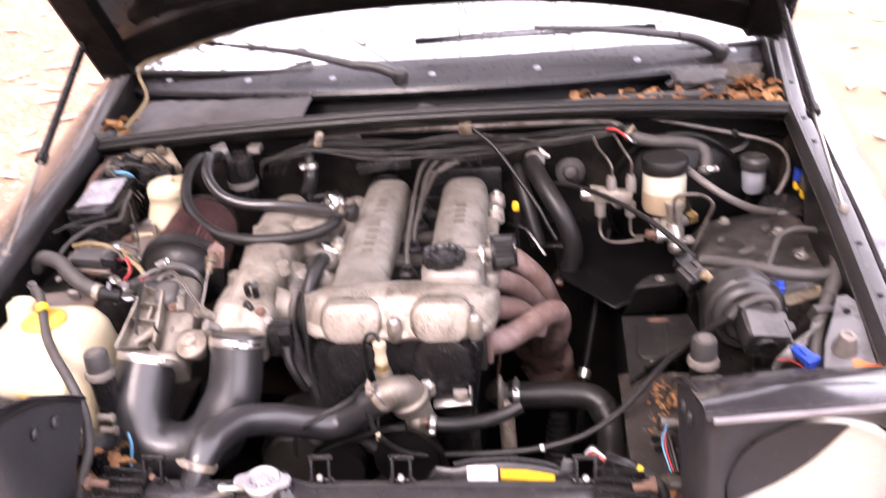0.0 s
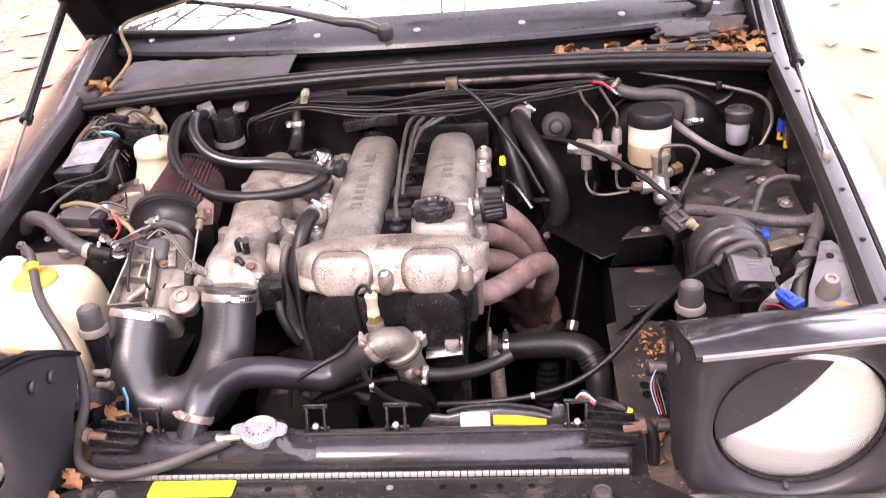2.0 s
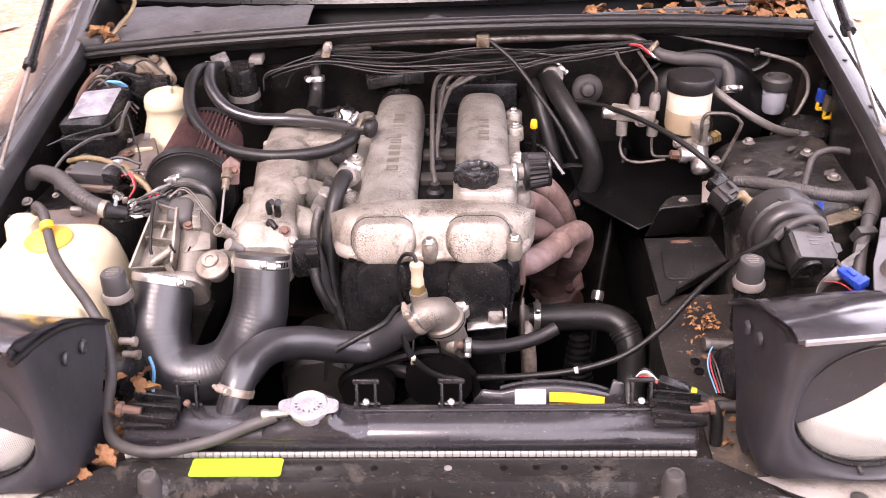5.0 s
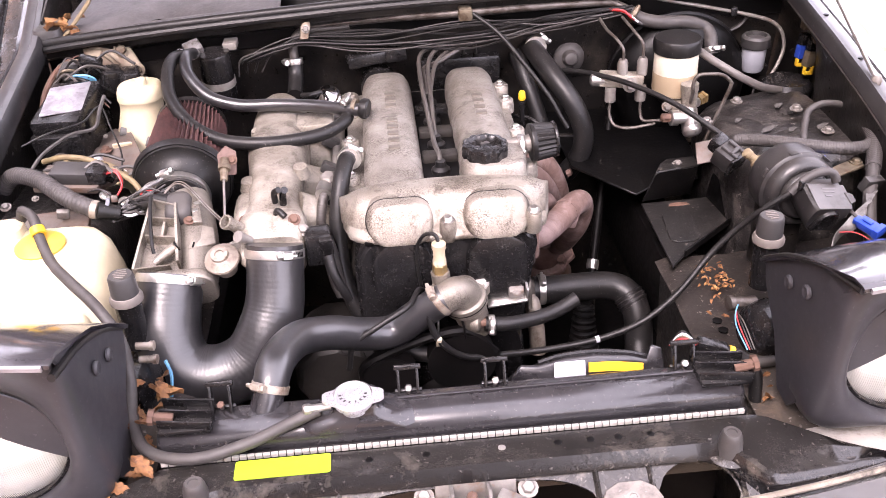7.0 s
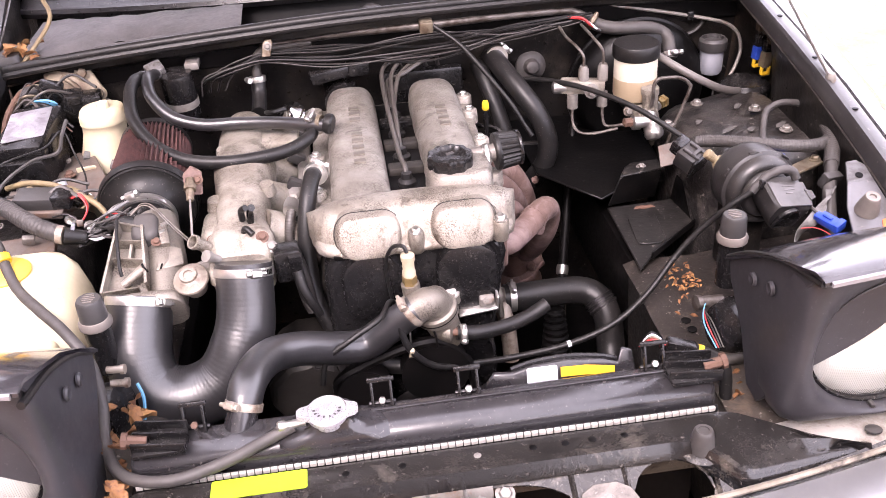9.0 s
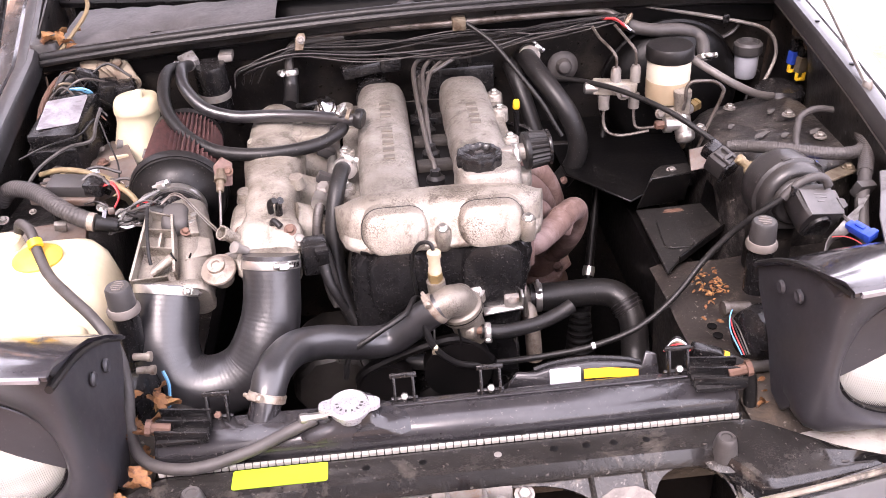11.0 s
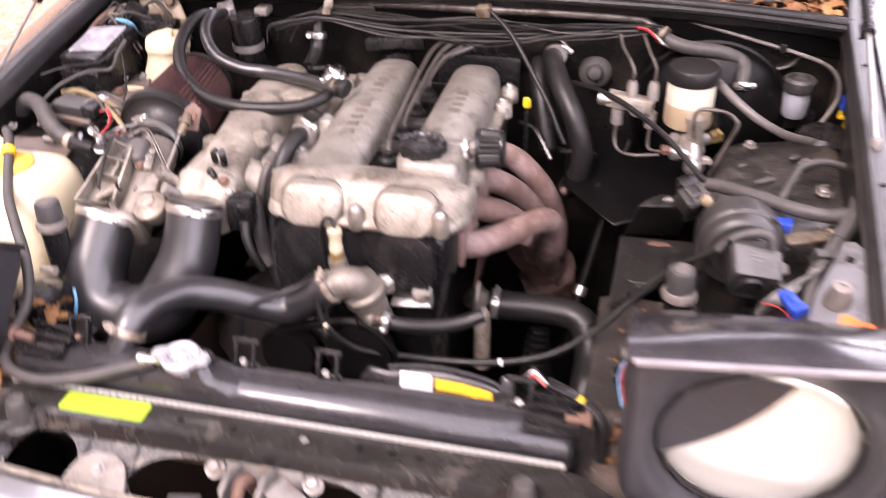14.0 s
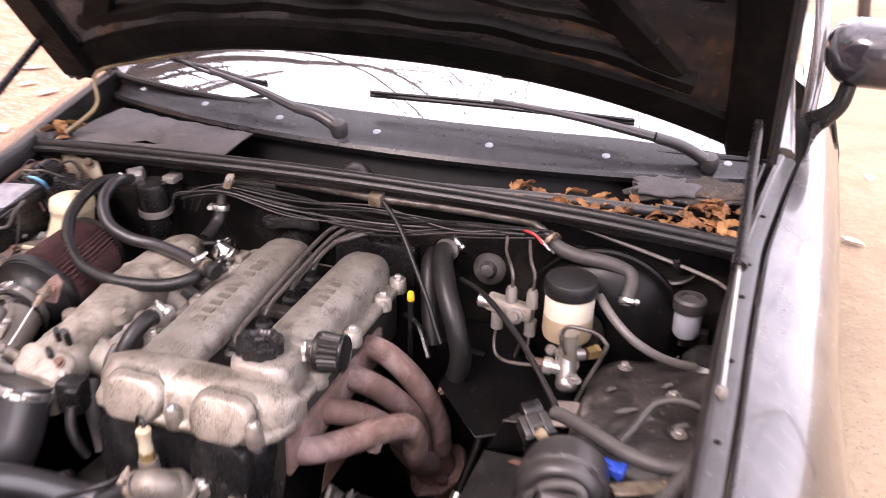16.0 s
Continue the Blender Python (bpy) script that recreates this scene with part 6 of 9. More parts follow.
dd = part("dashpot", lathe([(0.008, -0.034), (0.014, -0.026), (0.015, -0.008), (0.0205, -0.006), (0.0225, -0.003), (0.0215, 0.0), (0.0185, 0.0015), (0.0145, 0.006), (0.0115, 0.0072), (0.0105, 0.0105), (0.006, 0.011), (0.0055, 0.009)], (-0.2715, 0.313, 0.676), (-0.1, -0.5, 1), 32), "dash_beige", tb, "dusty beige dashpot disc")
part("dashpot_arm", box((-0.252, 0.33, 0.67), (0.05, 0.012, 0.012), bevel=0.003), "cast", dd)
part("vacuum_nozzle", tube([(-0.196, 0.392, 0.700), (-0.194, 0.386, 0.722), (-0.190, 0.378, 0.730)], 0.0048, 10, 4), "plastic", tb)
for x, y, z in ((-0.180, 0.352, 0.700), (-0.170, 0.345, 0.688), (-0.245, 0.372, 0.692)):
    bolt((x, y, z), tb, 0.0055, (0.1, -0.6, 0.8), "rust_dark" if x < -0.2 or y > 0.35 else "dull_steel")
part("throttle_sensor", box((-0.152, 0.338, 0.668), (0.034, 0.03, 0.045), (0, 0, 8), 0.004), "plastic", tb)
part("throttle_rod", tube([(-0.2690, 0.352, 0.694), (-0.2700, 0.385, 0.711), (-0.2715, 0.4156, 0.7278), (-0.272, 0.44, 0.738)], 0.0016, 6, 4), "steel", tb)
part("rod_bracket", plate([(-0.010, -0.020), (0.012, -0.020), (0.014, 0.012), (0.0, 0.022), (-0.012, 0.010)], lambda u, v, w: Vector((-0.271 + u, 0.456 + 0.5 * v + w, 0.738 + 0.8 * v)), 0.004, 0.001), "rust_mid", mani, "rusty cable bracket")
part("cable_ferrule", lathe([(0.004, -0.020), (0.0055, -0.018), (0.0055, -0.004), (0.0085, -0.003), (0.0085, 0.004), (0.006, 0.005), (0.006, 0.014)], (-0.2718, 0.438, 0.738), (0, 0.85, 0.5), 8), "gold", mani, "dull brass cable ferrule")
bolt((-0.262, 0.452, 0.742), mani, 0.0045, (0, -0.8, 0.5), "rust_dark")
for bx, by, bz, br in ((-0.246, 0.455, 0.708, 0.011), (-0.176, 0.470, 0.716, 0.010), (-0.242, 0.585, 0.722, 0.010), (-0.186, 0.665, 0.724, 0.009)):
    part("cast_boss", lathe([(br * 1.25, -0.016), (br, -0.004), (br * 0.94, 0.0), (br * 0.5, 0.0006)], (bx, by, bz), (0, -0.15, 1), 18), "cast_light", mani)
part("side_lobe", loft([[(-0.252 - 0.016 * k, 0.425 + d, 0.668 + c) for k, c in ((-1, 0.026 * q), (0.2, 0.026 * q), (0.8, 0.016 * q), (1.0, 0.0), (0.8, -0.016 * q), (0.2, -0.03 * q), (-1, -0.03 * q))] for d, q in ((-0.034, 0.3), (-0.028, 0.8), (-0.012, 1.0), (0.02, 1.0), (0.04, 0.7), (0.05, 0.3))]), "cast_light", mani, "rounded cast lobe", angle=70)

# Air flow meter, filter and the U-shaped trunk
afm = thing("air_flow_meter", (-0.348, 0.40, 0.60), "ribbed cast aluminium air flow meter", "air meter")
PAN = [Vector(p) for p in ((-0.3823, 0.3217, 0.654), (-0.3270, 0.3215, 0.654), (-0.3653, 0.4121, 0.7015), (-0.3342, 0.4023, 0.6964))]


def meter(u, v, w):
    """u across the ribbed pan, v from its outlet back to the filter, w above the pan."""
    p = (PAN[0] * (1 - u) + PAN[1] * u) * (1 - v) + (PAN[2] * (1 - u) + PAN[3] * u) * v
    return p + Vector((0, -0.4 * w, w))


def meter_wall(a, b, h, t=0.0016):
    p, q = meter(*a, 0), meter(*b, 0)
    side = (q - p).cross(Vector((0, 0, 1))).normalized() * t
    up = Vector((0, -0.4, 1)) * h
    return loft([[k - side - up * 0.4, k + side - up * 0.4, k + side + up, k - side + up] for k in (p, q)])


# round flow body, wedge-shaped lower case and the ribbed open pan
BODY = [(-0.310, 0.312, 0.632), (-0.309, 0.335, 0.640), (-0.314, 0.385, 0.660), (-0.330, 0.450, 0.684)]
part("casting", tube(BODY, (0.0240, 0.0300), 28, 5), "thermo", afm, "round cast flow body")
part("lower_case", loft([[meter(u, v, w) for u, w in ((-0.02, -0.045), (1.1, -0.05), (1.1, -0.004), (-0.02, -0.004))] for v in (-0.04, 0.5, 1.05)]), "thermo", afm, "wedge-shaped cast case")
part("pan", loft([[meter(u, v, w) for u, w in ((0, -0.006), (1, -0.006), (1, 0.0), (0, 0.0))] for v in (0.0, 0.5, 1.0)]), "thermo", afm, "ribbed cast pan")
for a, b, h in (((0, -0.01), (0, 1.02), 0.017), ((1, 0.05), (1, 1), 0.019), ((0, 0.0), (0.82, 0.02), 0.015), ((0.1, 0.47), (1, 0.45), 0.016), ((0.06, 0.74), (1, 0.76), 0.015), ((0, 1), (1, 1), 0.015), ((0.52, 0.47), (0.56, 0.75), 0.010)):
    part("rib", meter_wall(a, b, h), "cast", afm)
part("screw_tube", tube([meter(0.42, 0.13, 0.006), meter(0.98, 0.30, 0.016)], (0.0052, 0.0068), 14, 3), "cast", afm)
part("tube_mouth", lathe([(0.0068, 0), (0.0068, 0.002), (0.004, 0.002), (0.0035, -0.004)], meter(0.98, 0.30, 0.016), (0.8, 0.3, 0.3), 14), "deep", afm)
part("strap", tube([meter(0.02, 1.0, 0.022), meter(0.16, 0.72, 0.022), meter(0.33, 0.34, 0.016), meter(0.38, 0.24, 0.010)], 0.0024, 8, 6), "rubber", afm)
part("web", plate([(0.0, 0.0), (0.034, 0.010), (0.030, 0.034), (0.004, 0.040)], lambda u, v, w: Vector((-0.318 + u, 0.345 + v, 0.6715 + 0.35 * v - 0.10 * u + w)), 0.003, 0.001), "thermo", afm, "raised cast web")
part("letter_bar", box((-0.3115, 0.3500, 0.6765), (0.0022, 0.008, 0.0012), (20, 0, -12), 0.0003), "deep", afm)
part("outlet_flange", loft([[Vector((-0.326 + a * k, 0.318 + d - 0.42 * c * k, 0.640 + 0.42 * d + 0.9 * c * k)) for a, c in rounded(0.086, 0.070, 0.022, 5)] for d, k in ((-0.012, 0.96), (-0.010, 1.0), (-0.002, 1.0), (0.0, 0.96))]), "thermo", afm, "square cast outlet flange")
bolt((-0.366, 0.313, 0.650), afm, 0.0055, (-0.2, -1, 0.6), "dull_steel")
bolt((-0.318, 0.3821, 0.694), afm, 0.0048, (0.2, -0.4, 1), "rust_dark")
part("sensor_box", loft([[Vector((-0.333 + 0.10 * a + a * k * 0.94, 0.404 + 0.85 * c * k - 0.25 * d, 0.700 + 0.42 * c * k + d)) for a, c in rounded(0.034, 0.046, 0.013, 5)] for d, k in ((-0.006, 1.0), (0.004, 1.0), (0.009, 0.92), (0.012, 0.74), (0.013, 0.5))]), "grey_rubber", afm, "round-shouldered black plug")
for k in range(3):
    part("terminal", box((-0.313 + 0.002 * k, 0.386 + 0.010 * k, 0.696 + 0.005 * k), (0.009, 0.005, 0.003), (24, 6, 40), 0.0006), "steel", afm)
part("sensor_frame", box((-0.311, 0.400, 0.698), (0.012, 0.046, 0.010), (24, 6, 14), 0.002), "thermo", afm)
part("plug_boot", tube([(-0.346, 0.414, 0.706), (-0.362, 0.418, 0.708), (-0.382, 0.420, 0.702)], (0.011, 0.0075), 12, 4), "rubber", afm)
for dz in (0.0, 0.006):
    part("wire_bail", tube([(-0.352, 0.420 + dz, 0.716), (-0.336, 0.430 + dz, 0.724), (-0.320, 0.424 + dz, 0.718), (-0.296, 0.400 + dz, 0.700), (-0.274, 0.3784 + dz, 0.6868)], 0.0012, 6, 6), "old_pipe", afm, "thin wire bail")
part("spigot", lathe([(0.036, 0.0), (0.036, 0.06)], (-0.340, 0.440, 0.672), (0, 1, 0.25), 24), "plastic", afm)
flt = thing("cone_air_filter", (-0.35, 0.58, 0.64), "dark red pleated cone air filter with a black rubber rim", "air filter")
FA = Vector((-0.02, 1.0, 0.16)).normalized()
fc = Vector((-0.345, 0.508, 0.688))
part("rim", lathe([(0.037, -0.048), (0.0375, -0.036), (0.041, -0.026), (0.050, -0.016), (0.061, -0.010), (0.0645, -0.0105), (0.0655, -0.007), (0.0675, -0.0075), (0.0695, -0.003), (0.0695, 0.004), (0.066, 0.008), (0.058, 0.006)], fc, FA, 48), "rubber", flt, "black rubber filter rim")
bm = bmesh.new()
for hset in ((0.0, 0.138),):
    rings = []
    ff = frame_of(FA)
    for h, r in ((0.004, 0.060), (0.035, 0.0575), (0.067, 0.055), (0.10, 0.0525), (0.13, 0.050)):
        rings.append([fc + ff @ Vector(((r + (0.0026 if k % 2 else -0.0046) + 0.0012 * noise.noise((k * 3.1, h * 40, 0))) * math.cos(2 * math.pi * (k + 0.25 * noise.noise((k * 1.7, h * 30, 5))) / 104), (r + (0.0026 if k % 2 else -0.0046)) * math.sin(2 * math.pi * (k + 0.25 * noise.noise((k * 1.7, h * 30, 5))) / 104), h)) for k in range(104)])
    add_loft(bm, rings)
part("pleats", bm, "filter", flt, "oiled dark red pleats", smooth=False)
part("end_cap", lathe([(0.052, 0), (0.053, 0.008), (0.046, 0.012), (0.01, 0.012)], fc + FA * 0.13, FA, 36), "rubber", flt)
clamp(fc - FA * 0.038, FA, 0.040, flt, 0.012, (-0.3, 0, 1))

UH = [(-0.339, 0.322, 0.653), (-0.346, 0.296, 0.617), (-0.347, 0.273, 0.585), (-0.336, 0.256, 0.558), (-0.309, 0.248, 0.543), (-0.274, 0.249, 0.544), (-0.243, 0.256, 0.560), (-0.222, 0.268, 0.592), (-0.210, 0.287, 0.626), (-0.204, 0.317, 0.688)]
trunk = thing("intake_hose", (-0.28, 0.27, 0.52), "glossy black U-shaped silicone intake hose", "hose")
part("tube", tube(UH, (0.0412, 0.0412, 0.0412, 0.0410, 0.0405, 0.0385, 0.0360, 0.0350), 48, 8, ribs=150, rib=0.00005), "hose_skin", trunk)
for end, nxt, sd, cr in ((UH[0], UH[1], (1, -0.6, 0.4), 0.0420), (UH[-1], UH[-2], (0.6, -1, 0.5), 0.0360)):
    a, b = Vector(end), Vector(nxt)
    clamp(a.lerp(b, 0.16), b - a, cr, trunk, 0.013, sd)

# ---- cooling hoses and thermostat ----
rh = thing("radiator_top_hose", (-0.10, 0.25, 0.54), "thick black rubber radiator top hose with two clamps", "hose")
RH = [(-0.2055, 0.1165, 0.6225), (-0.203, 0.122, 0.630), (-0.199, 0.140, 0.637), (-0.191, 0.170, 0.634), (-0.174, 0.205, 0.624), (-0.142, 0.232, 0.607), (-0.103, 0.254, 0.584), (-0.067, 0.264, 0.577), (-0.037, 0.264, 0.596), (-0.008, 0.2585, 0.620), (0.003, 0.2595, 0.626)]
part("tube", tube(RH, (0.0188, 0.0208, 0.0212, 0.0212, 0.0208, 0.0190), 24, 8), "hose_skin", rh)
clamp((-0.2045, 0.1185, 0.625), (0.3, 0.62, 0.9), 0.0200, rh, 0.011, (-0.5, -0.6, 0.6), "dash_beige")
clamp((-0.004, 0.2589, 0.6228), (0.72, 0.05, 0.52), 0.0202, rh, 0.011, (-0.6, -0.3, 0.8), "dash_beige")
for k in range(3):
    part("print_bar", box((-0.052 + 0.009 * k, 0.258, 0.599), (0.006, 0.003, 0.010), (50, 25, 20), 0.0005), "grey_plastic", rh)

th = thing("thermostat_housing", (0.03, 0.29, 0.55), "rough cast aluminium thermostat housing with a brass-tipped sensor", "thermostat")
TA = (-0.30, -0.18, 1)
bm = bmesh.new()
add_lathe(bm, [(0.0285, 0.001), (0.0290, 0.003), (0.0285, 0.0065), (0.0248, 0.0085), (0.0240, 0.016), (0.0218, 0.0250), (0.0160, 0.0305), (0.008, 0.0328), (0.002, 0.0332)], (0.029, 0.284, 0.600), TA, 36)
add_tube(bm, [(0.030, 0.285, 0.604), (0.024, 0.273, 0.621), (0.013, 0.2620, 0.6295), (0.0005, 0.2593, 0.6247)], (0.022, 0.0202, 0.0200, 0.0202), 24, 6)
add_tube(bm, [(0.036, 0.291, 0.606), (0.050, 0.303, 0.608)], 0.0105, 14, 2)
add_tube(bm, [(0.002, 0.279, 0.612), (-0.002, 0.278, 0.652)], 0.0118, 14, 3)
part("casting", bm, "thermo", th, "domed alloy cover")
bm = bmesh.new()
add_lathe(bm, [(0.0200, -0.055), (0.0215, -0.030), (0.0225, -0.012), (0.0265, -0.008), (0.0285, -0.005), (0.0285, -0.0008)], (0.029, 0.284, 0.600), TA, 36)
add_lathe(bm, [(0.010, 0), (0.012, 0.004), (0.012, 0.010), (0.008, 0.013)], (0.034, 0.274, 0.572), (1, -0.2, 0), 16)
part("lower_casting", bm, "thermo", th)
part("gasket", lathe([(0.0288, -0.0008), (0.0288, 0.001), (0.02, 0.001), (0.02, -0.0008)], (0.029, 0.284, 0.600), TA, 36), "deep", th, "black gasket line")
part("drip_stain", tube([(0.022, 0.2625, 0.585), (0.024, 0.2605, 0.574), (0.0255, 0.261, 0.558)], 0.0016, 6, 3), "deep", th, "black drip of oil")
part("bolt_ear", lathe([(0.0115, -0.012), (0.0115, 0.0), (0.009, 0.001)], (0.051, 0.303, 0.610), (-0.1, -0.2, 1), 16), "thermo", th)
bolt((0.051, 0.303, 0.611), th, 0.0075, (-0.1, -0.2, 1))
bolt((0.006, 0.303, 0.606), th, 0.006, TA, "dull_steel")
sn = part("sensor_base", lathe([(0.0095, 0), (0.0095, 0.012), (0.007, 0.014)], (-0.002, 0.278, 0.652), (0.0, -0.05, 1), 6), "brass", th, "brass hexagonal sensor base")
part("sensor_plug", lathe([(0.0085, 0), (0.0085, 0.006), (0.0075, 0.008), (0.0075, 0.022), (0.0088, 0.023), (0.0088, 0.030), (0.005, 0.032)], (-0.002, 0.277, 0.665), (0.0, -0.05, 1), 16), "sensor_cream", sn, "off-white sensor plug")
part("sensor_lead", tube([(-0.002, 0.277, 0.694), (-0.006, 0.282, 0.704), (-0.018, 0.290, 0.700), (-0.027, 0.296, 0.682), (-0.029, 0.298, 0.660), (-0.026, 0.30, 0.62), (-0.02, 0.305, 0.58)], 0.0026, 8, 6), "rubber", th)
part("copper_stub", tube([(0.040, 0.274, 0.572), (0.058, 0.272, 0.572)], 0.006, 12, 2), "rust_dark", th)
sh = hose("bypass_hose", [(0.052, 0.272, 0.570), (0.085, 0.274, 0.565), (0.125, 0.286, 0.562), (0.155, 0.296, 0.566), (0.178, 0.304, 0.574)], 0.0095, "short black rubber coolant hose ending open", seg=14)
clamp((0.060, 0.272, 0.570), (1, 0, -0.1), 0.0098, sh, 0.010, (0, -1, 0.5))
lh = thing("lower_radiator_hose", (0.25, 0.49, 0.42), "thick black rubber hose bending down beside the engine", "hose")
part("tube", tube([(0.152, 0.487, 0.462), (0.182, 0.487, 0.461), (0.246, 0.491, 0.459), (0.282, 0.488, 0.455), (0.302, 0.472, 0.445), (0.310, 0.452, 0.42), (0.309, 0.43, 0.38), (0.30, 0.38, 0.34), (0.28, 0.30, 0.33), (0.24, 0.17, 0.33)], 0.022, 18, 7), "rubber", lh)
part("tube_end", tube([(0.298, 0.477, 0.449), (0.307, 0.463, 0.436)], 0.0240, 18, 2, ribs=160, rib=0.0012), "rubber", lh)
clamp((0.164, 0.4872, 0.462), (1, 0.02, -0.03), 0.0225, lh, 0.012, (0, -0.3, 1))
wo = thing("water_outlet", (0.13, 0.44, 0.44), "stained steel water pipe on the engine front", "pipe")
part("pipe", tube([(0.160, 0.487, 0.462), (0.147, 0.486, 0.462), (0.136, 0.482, 0.470), (0.128, 0.480, 0.478)], 0.019, 16, 5), "thermo", wo)
part("elbow_casting", plate([(-0.028, -0.02), (0.028, -0.02), (0.02, 0.012), (0.0, 0.034), (-0.02, 0.012)], lambda u, v, w: Vector((0.136 + w, 0.470 + u, 0.478 + v)), 0.008, 0.002), "thermo", wo)
part("valve", tube([(0.144, 0.480, 0.462), (0.147, 0.462, 0.452), (0.150, 0.448, 0.43), (0.152, 0.436, 0.38)], 0.0125, 14, 6), "dash_beige", wo)
eb = thing("engine_bracket", (0.10, 0.335, 0.56), "bright zinc bracket bolted to the timing cover", "bracket")
part("strap", box((0.085, 0.299, 0.5835), (0.052, 0.012, 0.004), (20, -6, 0), 0.001), "steel", eb)
part("edge_plate", box((0.1105, 0.300, 0.594), (0.003, 0.014, 0.026), (15, 0, 0), 0.001), "steel", eb)
part("end_plate", box((0.097, 0.304, 0.596), (0.020, 0.018, 0.016), (15, 0, 0), 0.003), "dull_steel", eb)
bolt((0.097, 0.294, 0.599), eb, 0.004, (0, -1, 0.4), "dull_steel")
gc = thing("wire_connector", (-0.008, 0.240, 0.560), "small yellowed connector hanging on a wire", "connector")
part("shell", box((-0.010, 0.240, 0.572), (0.006, 0.006, 0.018), (25, 8, 0), 0.0015), "sensor_cream", gc)
part("wire", tube([(-0.010, 0.243, 0.584), (-0.008, 0.252, 0.600), (-0.002, 0.27, 0.604)], 0.0015, 6, 4), "rubber", gc)
# Crank pulley, belts and alternator deep in the front
pu = thing("belt_pulleys", (0.0, 0.29, 0.40), "black grooved pulleys and belts in shadow", "pulley")
for c, r in (((0.01, 0.275, 0.41), 0.068), ((-0.075, 0.27, 0.50), 0.036), ((0.02, 0.275, 0.515), 0.045)):
    part("pulley", lathe([(r * 0.3, -0.012), (r, -0.012), (r * 0.92, -0.006), (r * 0.92, 0.004), (r, 0.012), (r * 0.4, 0.014)], c, (0, 1, 0), 36), "deep", pu)
part("belt", tube([(0.065, 0.275, 0.52), (0.078, 0.275, 0.41), (0.01, 0.275, 0.342), (-0.058, 0.275, 0.41), (-0.11, 0.272, 0.50), (-0.075, 0.272, 0.535), (0.02, 0.275, 0.56), (0.065, 0.275, 0.52)], 0.007, 8, 6), "deep", pu)
alt = thing("alternator", (-0.13, 0.32, 0.46), "grimy finned alternator tucked beside the engine", "alternator")
part("case", lathe([(0.03, -0.05), (0.06, -0.045), (0.063, 0.0), (0.06, 0.045), (0.03, 0.05)], (-0.145, 0.36, 0.47), (0, 1, 0), 30, wave=0.02, waves=12), "grime", alt)
part("vented_end", lathe([(0.056, 0), (0.050, 0.006), (0.02, 0.008)], (-0.145, 0.308, 0.47), (0, -1, 0), 30, wave=0.04, waves=10), "grime", alt)

# ---- cables and thin hoses over the engine ----
cable = hose("bowden_cable", [(-0.022, 0.245, 0.612), (-0.010, 0.240, 0.575), (0.025, 0.255, 0.532), (0.085, 0.280, 0.510), (0.145, 0.286, 0.508), (0.205, 0.287, 0.516), (0.265, 0.292, 0.535), (0.315, 0.305, 0.568), (0.360, 0.322, 0.615), (0.392, 0.322, 0.652), (0.418, 0.312, 0.684), (0.446, 0.306, 0.708)], 0.0044, "thin black sheathed cable drooping across the engine bay", "cable", "rubber", 10)
part("tape_band", lathe([(0.0048, -0.0025), (0.0048, 0.0025)], (0.205, 0.287, 0.516), (1, 0.05, 0.2), 12), "label_white", cable, "white tape band")
hose("looped_cable", [(-0.125, 0.235, 0.545), (-0.115, 0.232, 0.585), (-0.082, 0.236, 0.608), (-0.045, 0.252, 0.622), (-0.030, 0.285, 0.622), (-0.02, 0.31, 0.60)], 0.0036, "thin black cable looping over the radiator hose", "cable")
vh = hose("heater_feed_hose", [(-0.108, 0.470, 0.722), (-0.112, 0.448, 0.728), (-0.120, 0.418, 0.712), (-0.128, 0.392, 0.672), (-0.128, 0.372, 0.620), (-0.118, 0.352, 0.570), (-0.092, 0.332, 0.530), (-0.055, 0.312, 0.508), (-0.010, 0.300, 0.505), (0.030, 0.300, 0.520)], 0.0115, "long black rubber hose running down past the cam cover")
clamp((-0.109, 0.462, 0.726), (0, 1, -0.2), 0.0135, vh, 0.012, (0.6, 0, 1))
part("steel_collar", lathe([(0.015, -0.008), (0.016, 0), (0.015, 0.008)], (-0.106, 0.475, 0.720), (0, 1, -0.2), 18), "steel", vh)
hose("vacuum_hose_loop", [(-0.362, 0.752, 0.784), (-0.372, 0.715, 0.792), (-0.374, 0.668, 0.786), (-0.364, 0.615, 0.768), (-0.335, 0.572, 0.746), (-0.290, 0.542, 0.731), (-0.235, 0.527, 0.7275), (-0.180, 0.530, 0.7275), (-0.140, 0.541, 0.730), (-0.112, 0.560, 0.738), (-0.108, 0.585, 0.742)], 0.0096, "long looped black rubber vacuum hose", n=7)
hb = hose("breather_hose", [(-0.348, 0.752, 0.786), (-0.352, 0.715, 0.793), (-0.344, 0.672, 0.780), (-0.315, 0.640, 0.758), (-0.270, 0.626, 0.746), (-0.215, 0.622, 0.744), (-0.155, 0.602, 0.746), (-0.110, 0.576, 0.749), (-0.084, 0.565, 0.750)], 0.0094, "glossy black rubber breather hose clamped to the cam cover", mat="hose_skin", n=7)
clamp((-0.106, 0.579, 0.752), (0.9, -0.5, 0), 0.0100, hb, 0.009, (0, -0.4, 1))
part("rubber_grommet", lathe([(0.013, 0), (0.015, 0.004), (0.015, 0.010), (0.012, 0.013)], (-0.089, 0.570, 0.752), (0.9, -0.3, -0.15), 18), "rubber", hb)
part("yellow_band", lathe([(0.0118, -0.003), (0.0118, 0.003)], (-0.096, 0.573, 0.752), (0.9, -0.4, 0), 16), "gold", hb, "dull yellow band")
# Catch can on the firewall
can = thing("catch_can", (-0.318, 0.765, 0.70), "black cylindrical catch can with a chrome square fitting", "canister")
